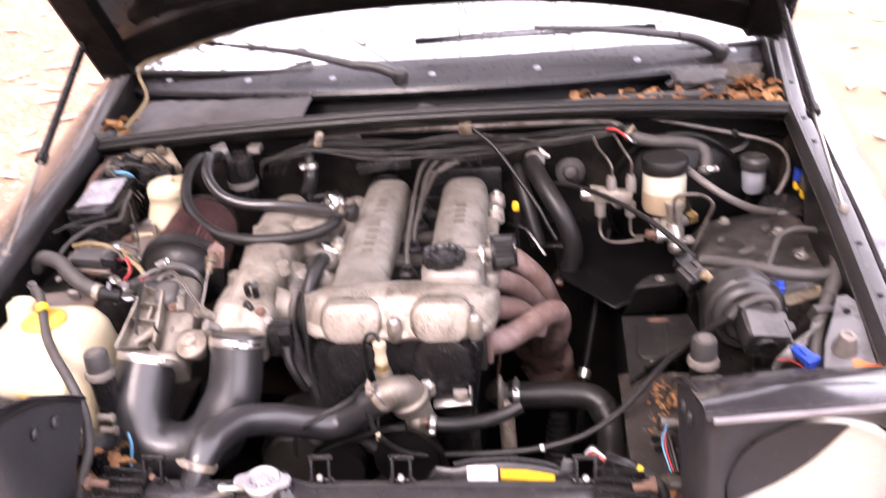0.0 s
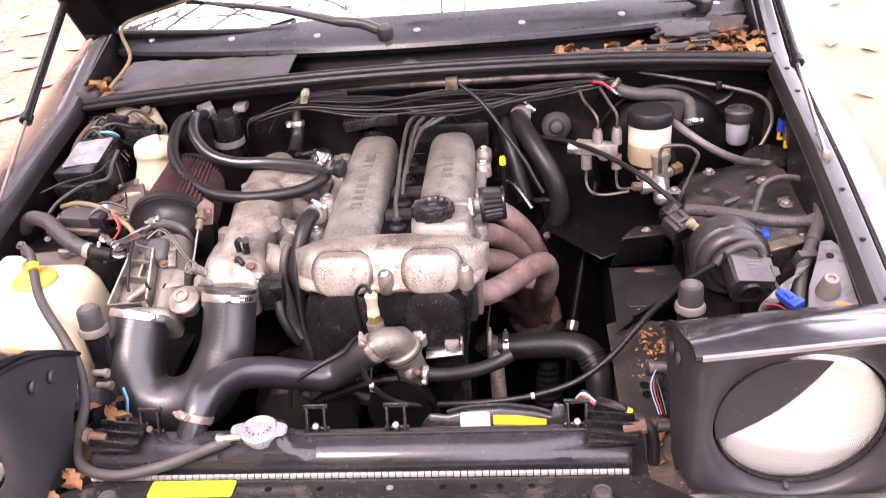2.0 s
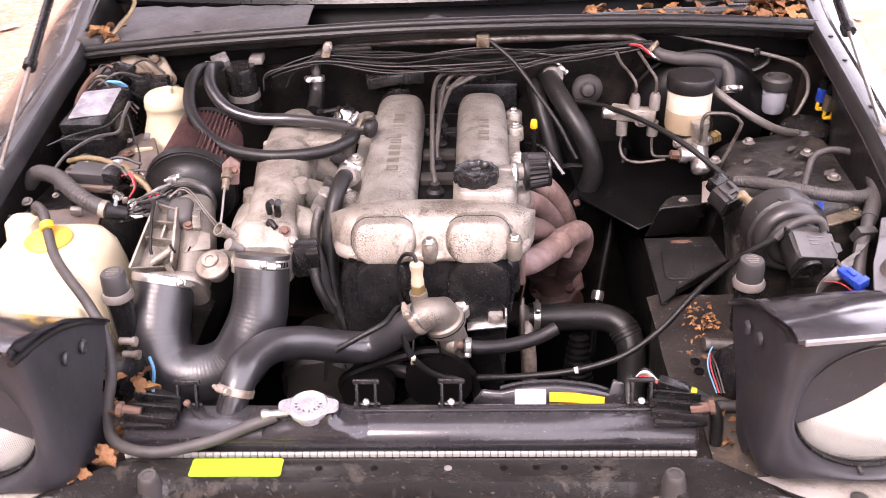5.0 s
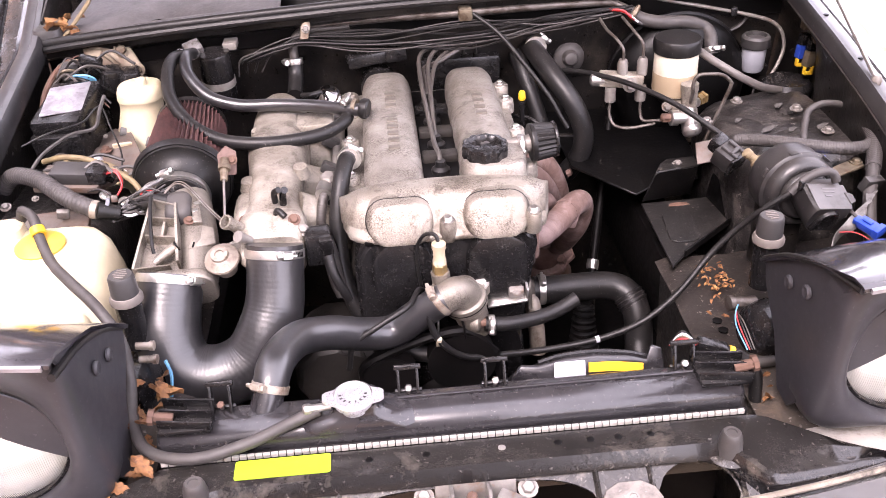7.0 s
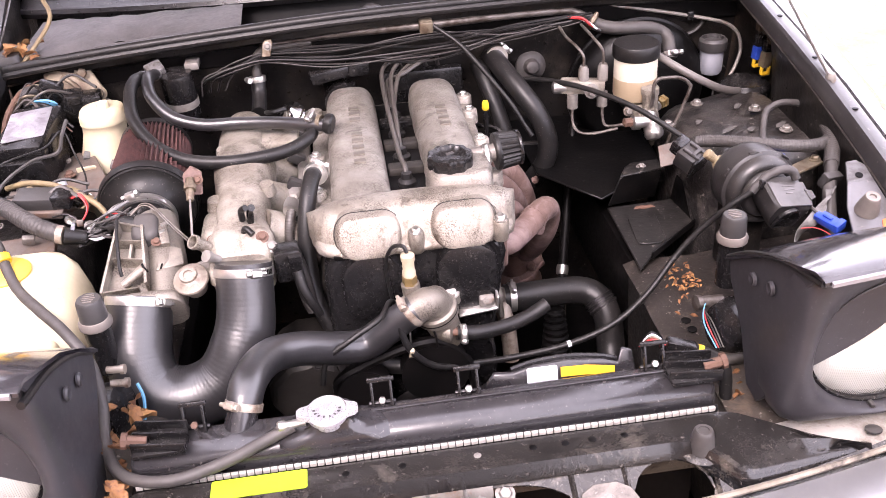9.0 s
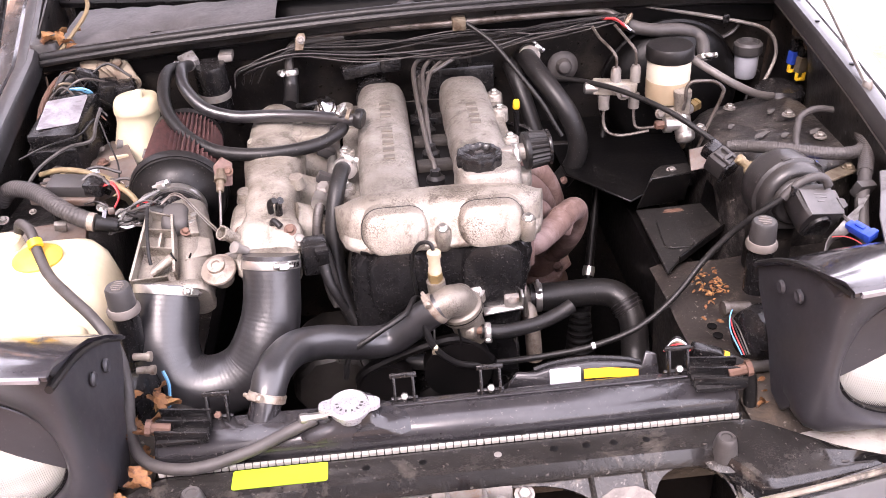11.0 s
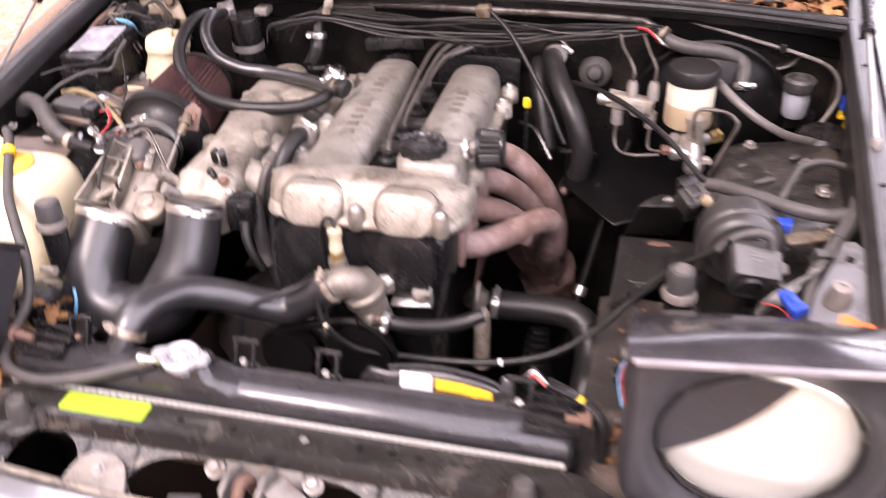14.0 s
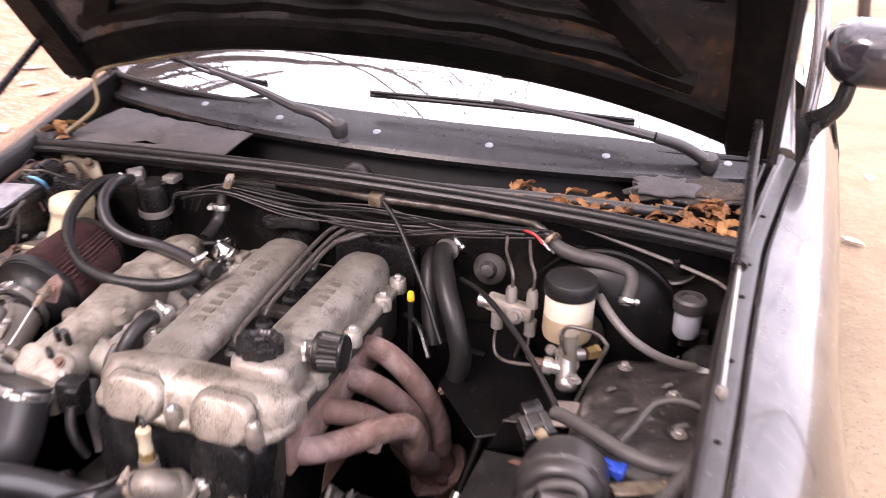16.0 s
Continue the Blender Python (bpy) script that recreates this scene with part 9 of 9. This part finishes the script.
part("conduit", tube([(-0.598, 0.520, 0.690), (-0.575, 0.514, 0.712), (-0.5316, 0.4824, 0.720), (-0.4973, 0.4470, 0.717), (-0.4677, 0.4235, 0.711), (-0.4429, 0.4150, 0.703)], 0.0118, 14, 7, ribs=190, rib=0.0004), "grey_rubber", ll)
part("tape_end", tube([(-0.440, 0.4148, 0.7022), (-0.415, 0.420, 0.692)], (0.0115, 0.0095), 12, 2), "rubber", ll)
part("tan_tape", tube([(-0.4475, 0.4158, 0.7040), (-0.4395, 0.4147, 0.7022)], 0.0128, 14, 2), "dash_beige", ll, "band of tan tape")
part("cable_tie", box((-0.428, 0.417, 0.706), (0.005, 0.005, 0.022), (0, 20, 0), 0.001), "white_plastic", ll)
for k, mname in enumerate(("rubber", "grey_rubber", "red", "rubber", "grey_rubber", "label_white", "rubber")):
    part("wire", tube([(-0.418, 0.416 + 0.002 * k, 0.692), (-0.396, 0.420 + 0.006 * math.sin(k), 0.699 - 0.004 * (k % 3)), (-0.372, 0.432 + 0.004 * k, 0.704 - 0.003 * k), (-0.350, 0.445, 0.712)], 0.0022, 6, 6), mname, ll)
ic = thing("igniter_module", (-0.50, 0.52, 0.69), "dusty plug-in module with rusty screws and red wires", "module")
part("plate", box((-0.500, 0.520, 0.698), (0.090, 0.060, 0.010), (4, 3, -6), 0.002), "brown_plate", ic)
part("pipe_clip", box((-0.470, 0.551, 0.707), (0.010, 0.018, 0.014), (0, 0, -15), 0.002), "label_white", ic, "white pipe clip")
part("module", box((-0.492, 0.512, 0.711), (0.060, 0.036, 0.018), (4, 3, -6), 0.003), "grey_plastic", ic)
part("plug", box((-0.458, 0.504, 0.711), (0.026, 0.028, 0.020), (4, 3, -6), 0.003), "plastic", ic)
for x, y in ((-0.535, 0.505), (-0.520, 0.540)):
    bolt((x, y, 0.704), ic, 0.005, (0, 0, 1), "rust_dark")
for k, mname in enumerate(("red", "red", "gold", "rubber")):
    part("wire", tube([(-0.446, 0.500 + 0.005 * k, 0.712), (-0.432, 0.498 + 0.005 * k, 0.714), (-0.424, 0.486 + 0.004 * k, 0.700), (-0.43, 0.468, 0.69)], 0.0015, 6, 5), mname, ic)
hose("tan_pipe", [(-0.525, 0.560, 0.700), (-0.485, 0.556, 0.705), (-0.452, 0.545, 0.700), (-0.425, 0.528, 0.690)], 0.0055, "dull tan pipe across the apron", "pipe", "tan")
hose("left_hose", [(-0.535, 0.60, 0.69), (-0.530, 0.575, 0.700), (-0.522, 0.545, 0.69), (-0.515, 0.53, 0.66)], 0.011, "short grey hose below the fuse box", mat="grey_rubber")
box_l = thing("apron_bracket", (-0.53, 0.43, 0.66), "dusty flat bracket beside the washer bottle", "bracket")
part("plate", box((-0.515, 0.435, 0.672), (0.105, 0.055, 0.012), (6, 0, 8), 0.003), "brown_plate", box_l)
part("arm", box((-0.455, 0.585, 0.690), (0.075, 0.10, 0.008), (8, -14, 20), 0.002), "brown_plate", box_l, "dusty brown plate")
part("side_tab", plate([(-0.03, -0.04), (0.02, -0.05), (0.03, 0.03), (0.0, 0.05), (-0.03, 0.03)], lambda u, v, w: Vector((-0.475 + u, 0.635 + v, 0.690 + 0.2 * u + 0.1 * v + w)), 0.003, 0.001), "brown_plate", box_l)
bolt((-0.470, 0.60, 0.700), box_l, 0.006, (0, 0, 1), "rust_dark")
sb = thing("stop_bracket", (-0.585, 0.27, 0.64), "grey steel bracket carrying a bonnet rubber stop", "bracket")
part("plate", plate([(-0.026, -0.085), (0.022, -0.080), (0.030, -0.068), (0.032, -0.036), (0.020, -0.004), (0.006, 0.030), (-0.006, 0.068), (-0.022, 0.068), (-0.030, 0.055)], lambda u, v, w: Vector((-0.576 + u, 0.300 + v, 0.652 + 0.25 * v - 0.05 * u + w)), 0.003, 0.001), "grey_paint", sb)
part("rubber_stop", lathe([(0.0195, -0.006), (0.0190, -0.001), (0.0155, 0.010), (0.0125, 0.022), (0.0120, 0.026), (0.0105, 0.0275), (0.0050, 0.0272), (0.0042, 0.0245), (0.002, 0.024)], (-0.572, 0.275, 0.650), (0, -0.2, 1), 24), "skirt", sb)
ab = thing("wing_washer_pin", (-0.345, 0.20, 0.62), "small brass-coloured pins on the headlamp linkage", "pin")
for z in (0.640, 0.620):
    part("pin", lathe([(0.0045, 0), (0.0045, 0.016), (0.006, 0.016), (0.006, 0.021)], (-0.362, 0.195, z), (1, -0.1, 0), 12), "dash_beige", ab)
dl = thing("lift_linkage", (-0.37, 0.21, 0.56), "dark headlamp lifting linkage", "linkage")
part("case", lathe([(0.02, -0.03), (0.036, -0.026), (0.036, 0.016), (0.02, 0.022)], (-0.372, 0.205, 0.570), (1, -0.2, 0.2), 24), "plastic", dl)
part("blue_wire", tube([(-0.34, 0.215, 0.60), (-0.334, 0.205, 0.585), (-0.337, 0.195, 0.560)], 0.0022, 6, 5), "cyan", dl)

# Tangle of thin wires between the loom and the air meter
rw = random.Random(21)
tang = thing("wire_tangle", (-0.40, 0.44, 0.69), "tangle of thin black, grey and red wires by the air meter", "wires")
for k in range(16):
    a = [Vector((-0.425 + rw.uniform(-0.006, 0.006), 0.428 + rw.uniform(-0.01, 0.02), 0.684 + rw.uniform(-0.006, 0.008)))]
    end = Vector((-0.352 + rw.uniform(-0.02, 0.012), 0.436 + rw.uniform(-0.02, 0.05), 0.712 + rw.uniform(-0.03, 0.006)))
    for t in (0.3, 0.65):
        a.append(a[0].lerp(end, t) + Vector((rw.uniform(-0.008, 0.008), rw.uniform(-0.014, 0.014), rw.uniform(-0.006, 0.016))))
    part("wire", tube(a + [end], rw.uniform(0.0013, 0.0024), 6, 6), ("rubber", "grey_rubber", "rubber", "lead", "red", "rubber", "tape", "grey_rubber")[k % 8], tang)
for k in range(9):
    a = Vector((-0.56 + 0.018 * k, 0.50 + rw.uniform(-0.02, 0.06), 0.70 + rw.uniform(-0.01, 0.01)))
    b = a + Vector((rw.uniform(0.03, 0.09), rw.uniform(-0.05, 0.03), rw.uniform(-0.02, 0.01)))
    part("wire", tube([a, a.lerp(b, 0.5) + Vector((0, rw.uniform(-0.02, 0.02), 0.012)), b], rw.uniform(0.0012, 0.003), 6, 6), ("rubber", "grey_rubber", "tan", "rubber", "lead")[k % 5], tang)
tangr = thing("wire_tangle", (-0.50, 0.74, 0.77), "tangle of thin dark and pale wires among the relays", "wires")
for k in range(14):
    a = Vector((-0.57 + rw.uniform(0, 0.06), 0.70 + rw.uniform(0, 0.09), 0.755 + rw.uniform(-0.01, 0.02)))
    b = a + Vector((rw.uniform(0.03, 0.08), rw.uniform(-0.04, 0.04), rw.uniform(-0.03, 0.01)))
    part("wire", tube([a, a.lerp(b, 0.5) + Vector((0, rw.uniform(-0.02, 0.02), 0.020)), b], rw.uniform(0.001, 0.0026), 6, 6), ("rubber", "grey_rubber", "rust_dark", "rubber", "lead", "rubber", "gold")[k % 7], tangr)
for k, (x, y, sx) in enumerate(((0.517, 0.547, 0.030), (0.545, 0.530, 0.016), (0.585, 0.520, 0.022), (0.49, 0.60, 0.014), (0.56, 0.62, 0.016))):
    z = 0.6755 + 0.16 * (x - 0.53) - 0.05 * (y - 0.575)
    fk = thing("paint_flake", (x, y, z), "pale dirty flake lying on the suspension tower", "flake", "flakes on the tower")
    part("flake", plate([(-sx / 2, -0.004), (-0.002, -0.006), (sx / 2, -0.002), (sx * 0.3, 0.005), (-sx * 0.3, 0.006)], lambda u, v, w, x=x, y=y, z=z: Vector((x + u * 0.9, y + v + 0.3 * u, z + 0.003 + 0.16 * u + w + 0.10 * abs(u))), 0.0008, 0), "flake", fk)
# Belts, brackets and bolt heads glimpsed in the dark ahead of the engine
rb = random.Random(8)
for k in range(9):
    x, y, z = -0.17 + 0.018 * k + rb.uniform(-0.004, 0.004), 0.30 + rb.uniform(-0.01, 0.03), 0.51 + rb.uniform(-0.02, 0.05)
    bz = thing("engine_bolt", (x, y, z), "dark oily bolt head on the engine front", "bolt", "front bolts")
    part("stud", lathe([(0.011, -0.012), (0.012, 0.0), (0.010, 0.003)], (x, y, z), (0.1, -1, 0.5), 14), "plastic", bz)
    bolt((x, y - 0.003, z + 0.002), bz, rb.uniform(0.005, 0.008), (0.1, -1, 0.5), "grime" if k % 3 else "dull_steel")

# ---- latch and small things at the nose ----
lt = thing("bonnet_latch", (0.0, -0.03, 0.56), "worn steel bonnet latch on the slam panel", "latch")
part("base_plate", box((0.008, -0.004, 0.568), (0.085, 0.005, 0.036), (-20, 0, 0), 0.002), "dull_steel", lt)
part("side_plate", plate([(-0.03, 0.0), (0.03, -0.005), (0.035, 0.02), (0.0, 0.035), (-0.03, 0.03)], lambda u, v, w: Vector((-0.020 + w, -0.030 + u * 0.8, 0.556 + v)), 0.004, 0.001), "dull_steel", lt)
part("side_plate", plate([(-0.03, 0.0), (0.03, -0.005), (0.035, 0.02), (0.0, 0.035), (-0.03, 0.03)], lambda u, v, w: Vector((0.018 + w, -0.030 + u * 0.8, 0.556 + v)), 0.004, 0.001), "dull_steel", lt)
part("hook", tube([(0.0, -0.02, 0.56), (0.002, -0.03, 0.585), (0.0, -0.045, 0.588), (-0.002, -0.055, 0.57)], 0.006, 8, 5), "rust_dark", lt)
part("lever", box((0.060, -0.045, 0.572), (0.075, 0.028, 0.006), (0, 8, -28), 0.002), "dull_steel", lt)
part("lever_pad", box((-0.055, -0.062, 0.565), (0.035, 0.022, 0.014), (0, 0, 12), 0.003), "grey_plastic", lt)
for x in (-0.050, 0.058):
    bolt((x + 0.004, -0.008, 0.566), lt, 0.0072, (0, -0.5, 1), "dull_steel")
for x in (-0.10, -0.04, 0.04, 0.10, 0.135, 0.165, 0.20):
    hl = thing("panel_clip", (x, 0.030, 0.587), "small dark plug in the slam panel", "clip", "panel clips")
    part("plug", lathe([(0.0042, 0), (0.0042, 0.001), (0.003, 0.0016)], (x, 0.030, 0.5885), (0, 0, 1), 12), "dull_steel" if abs(x - 0.04) < 0.01 else "deep", hl)
for s in (-1, 1):
    gb = thing("ledge_gusset", (s * 0.15, -0.09, 0.56), "dusty tan gusset plate with a bolt", "gusset", "gussets")
    part("plate", plate([(-0.040, -0.022), (0.040, -0.022), (0.032, 0.010), (0.026, 0.024), (0.012, 0.033), (-0.012, 0.033), (-0.026, 0.024), (-0.032, 0.010)], lambda u, v, w, s=s: Vector((s * (0.165 + u), -0.044 + v * 0.75, ledge_height(-0.044 + v * 0.75) + 0.0045 + w)), 0.004, 0.001), "ledge", gb)
    bolt((s * 0.165, -0.036, ledge_height(-0.036) + 0.0085), gb, 0.005, (0, -0.46, 1), "dull_steel")

# ---- leaves ----
def leaf_mesh(seed, size):
    """One curled oak-like leaf: lobed outline, bent along its rib."""
    rg = random.Random(seed)
    bm = bmesh.new()
    rows = []
    n = 15
    ph = rg.random()
    curl = size * rg.uniform(0.06, 0.2)
    for i in range(n):
        t = i / (n - 1)
        lobe = 0.62 + 0.38 * abs(math.sin(math.pi * (3.5 * t + ph * 0.2)))
        w = size * (0.30 * math.sin(math.pi * (0.05 + 0.92 * t)) ** 0.8 * lobe + 0.008)
        y = size * (t - 0.5)
        z = size * 0.24 * math.sin(2.2 * t + ph) + size * 0.03 * math.sin(9 * t + 7 * ph)
        rows.append([bm.verts.new((-w, y + 0.05 * size, z + curl)), bm.verts.new((-w * 0.5, y, z + curl * 0.3)), bm.verts.new((0, y - 0.02 * size, z)), bm.verts.new((w * 0.5, y, z + curl * 0.25)), bm.verts.new((w, y + 0.05 * size, z + curl * 0.8))])
    for a, b in zip(rows, rows[1:]):
        for k in range(4):
            bm.faces.new((a[k], a[k + 1], b[k + 1], b[k]))
    return bm


leaf_meshes = []
for sd in range(5):
    for mn in ("leaf", "leaf_pale"):
        bm = finish(leaf_mesh(sd, 0.05))
        me_l = bpy.data.meshes.new("leaf")
        bm.to_mesh(me_l)
        bm.free()
        me_l.materials.append(M[mn])
        leaf_meshes.append(me_l)
rl_ = random.Random(11)


def leaf_pile(x0, x1, y0, y1, z, count, label, group, zf=None, scale=1.0, pale=0.25):
    for _ in range(count):
        x, y = rl_.uniform(x0, x1), rl_.uniform(y0, y1)
        me_l = leaf_meshes[rl_.randrange(5) * 2 + (1 if rl_.random() < pale else 0)]
        ob = new("dead_leaf", me_l)
        ob.location = (x, y, (zf(x, y) if zf else z) + rl_.uniform(0.0, 0.012))
        ob.rotation_euler = (rl_.uniform(-0.6, 0.6), rl_.uniform(-0.6, 0.6), rl_.uniform(0, 6.28))
        k = scale * rl_.uniform(0.6, 1.15)
        ob.scale = (k, k, k)
        tagged(ob, label, "leaf", group)


leaf_pile(0.27, 0.61, 0.810, 0.90, 0.785, 110, "curled brown leaf lying in the drain channel", "leaves in the drain channel", lambda x, y: 0.796 + 0.045 * (x - 0.28) + 0.016 * rl_.random(), 0.66, 0.4)
leaf_pile(0.56, 0.63, 0.81, 0.93, 0.818, 10, "curled brown leaf at the channel end", "leaves in the drain channel", None, 0.68, 0.3)
leaf_pile(-0.60, -0.545, 0.835, 0.89, 0.800, 9, "brown leaf wedged in the cowl corner", "leaves in the cowl corner", None, 0.7, 0.4)
leaf_pile(-0.395, -0.325, 0.02, 0.19, 0.560, 34, "brown leaf fallen beside the radiator", "leaves by the radiator", lambda x, y: 0.562 + 0.03 * rl_.random(), 0.58, 0.12)
for hx, hy in ((0.353, 0.255), (0.354, 0.235)):
    ah = thing("drain_plug", (hx, hy, 0.553), "small dark plug in the apron", "plug", "apron plugs")
    part("plug", lathe([(0.0065, 0.0), (0.0065, 0.0012), (0.004, 0.0008)], (hx, hy, 0.5545), (0, 0, 1), 16), "deep", ah)
leaf_pile(0.358, 0.398, 0.31, 0.372, 0.555, 60, "brown leaf litter on the apron", "leaves on the apron", None, 0.16, 0.45)
leaf_pile(0.345, 0.415, 0.26, 0.385, 0.553, 10, "brown leaf litter on the apron", "leaves on the apron", None, 0.2, 0.0)
leaf_pile(0.35, 0.44, 0.08, 0.17, 0.552, 20, "brown leaf fallen on the apron", "leaves on the apron", None, 0.34, 0.05)
pale_leaves = []
for me_p in leaf_meshes[1::2]:
    me_q = me_p.copy()
    me_q.materials.clear()
    me_q.materials.append(M["leaf_bleached"])
    pale_leaves.append(me_q)
for _ in range(150):
    x, y = rl_.uniform(-4.2, -0.95), rl_.uniform(0.6, 6.5)
    ob = new("fallen_leaf", pale_leaves[rl_.randrange(len(pale_leaves))])
    ob.location = (x, y, ground_height(x, y - 2) + 0.006)
    ob.rotation_euler = (rl_.uniform(-0.06, 0.06), rl_.uniform(-0.06, 0.06), rl_.uniform(0, 6.28))
    k = rl_.uniform(1.4, 3.2)
    ob.scale = (k, k, k * 0.15)
    tagged(ob, "pale dry leaf lying on the ground", "leaf", "leaves on the ground")
for _ in range(16):
    x, y = rl_.uniform(1.0, 2.4), rl_.uniform(0.5, 5.5)
    ob = new("fallen_leaf", pale_leaves[rl_.randrange(len(pale_leaves))])
    ob.location = (x, y, ground_height(x, y - 2) + 0.006)
    ob.rotation_euler = (0.1, 0.05, rl_.uniform(0, 6.28))
    k = rl_.uniform(1.2, 2.2)
    ob.scale = (k, k, k * 0.4)
    tagged(ob, "pale dry leaf lying on the drive", "leaf", "leaves on the ground")


# ---- bare trees whose branches the windscreen mirrors ----
def bare_tree(at, height, lean, seed):
    rg = random.Random(seed)
    tree = thing("bare_tree", at, "tall leafless tree with forking grey branches", "tree", "bare trees")
    bmt = bmesh.new()
    base = Vector(at)
    top = base + Vector((lean[0], lean[1], height))
    path = [base.lerp(top, t) + Vector((rg.uniform(-0.15, 0.15), rg.uniform(-0.15, 0.15), 0)) * (t > 0) for t in (0, 0.25, 0.5, 0.75, 1)]
    add_tube(bmt, path, (0.05, 0.008), 8, 3)
    part("trunk", bmt, "bark", tree)
    bmb = bmesh.new()

    def limb(p, d, length, r, level):
        q = p + d * length
        mid = p.lerp(q, 0.5) + Vector((rg.uniform(-1, 1), rg.uniform(-1, 1), rg.uniform(-0.5, 0.5))) * length * 0.08
        add_tube(bmb, [p, mid, q], (r, r * 0.5), 5, 2, cap=False)
        if level:
            for _ in range(4 if level > 1 else 5):
                t = rg.uniform(0.3, 1.0)
                nd = (d + Vector((rg.uniform(-1, 1), rg.uniform(-1, 1), rg.uniform(-0.5, 0.7))) * 0.75).normalized()
                limb(p.lerp(q, t), nd, length * rg.uniform(0.4, 0.62), r * 0.45, level - 1)

    for k in range(13):
        t = 0.3 + 0.7 * k / 13
        d = Vector((rg.uniform(-1, 1) + lean[0] * 0.15, rg.uniform(-1, 1) + lean[1] * 0.15, rg.uniform(0.2, 0.8))).normalized()
        limb(base.lerp(top, t), d, height * 0.34 * (1.15 - 0.6 * t), 0.017 * (1.2 - t), 3)
    part("crown", bmb, "bark", tree)


# First two are unseen and only add streaks to the near wing's reflection.
for at, hh, lean, sd in (((5.6, 8.2, 0), 10.5, (-1.6, -0.8), 7), ((7.4, 3.6, 0), 11.0, (-2.0, 0.4), 8), ((-3.4, -1.8, 0.0), 9.0, (1.6, 1.4), 1), ((3.8, -2.4, 0), 9.5, (-1.8, 1.2), 2), ((-4.6, 2.6, 0.5), 10.0, (2.6, -0.6), 3), ((4.9, 4.4, 0), 10.5, (-2.4, -1.0), 4), ((0.6, -5.2, 0), 11.0, (-0.2, 2.4), 5), ((-1.5, 8.5, 0), 10.0, (0.4, -2.0), 6), ((0.8, 6.5, 0), 9.5, (-0.6, -4.2), 7), ((-0.6, 7.2, 0), 9.0, (0.2, -5.2), 8), ((1.4, 7.8, 0), 10.0, (-1.2, -5.0), 9)):
    bare_tree(at, hh, lean, sd)


# ---- unseen wood added beyond, beside and behind the car, darkening its reflections ----
def reflection_woods():
    rg = random.Random(31)
    bm = bmesh.new()
    for _ in range(600):
        a = rg.uniform(0.62, 1.55) * math.pi
        d = rg.uniform(9, 34)
        x, y = math.cos(a) * d, 2 + math.sin(a) * d
        h, r = rg.uniform(7, 13), rg.uniform(0.06, 0.17)
        base, top = Vector((x, y, ground_height(max(x, -16.0), y - 2) - 0.3)), Vector((x + rg.uniform(-0.8, 0.8), y + rg.uniform(-0.8, 0.8), ground_height(max(x, -16.0), y - 2) + h))
        add_tube(bm, [base, base.lerp(top, 0.5) + Vector((rg.uniform(-0.2, 0.2), 0, 0)), top], (r, r * 0.25), 5, 2, cap=False)
        for _k in range(9):
            p = base.lerp(top, rg.uniform(0.3, 0.98))
            q = p + Vector((rg.uniform(-1, 1), rg.uniform(-1, 1), rg.uniform(0.3, 1.2))) * rg.uniform(0.8, 2.0)
            add_tube(bm, [p, q], (r * 0.3, 0.01), 3, 1, cap=False)
    w = part("reflection_woods", bm, "bark")
    tagged(w, "leafless grey-brown wood, unseen, added to darken reflections", "trees", kind="stuff")


reflection_woods()
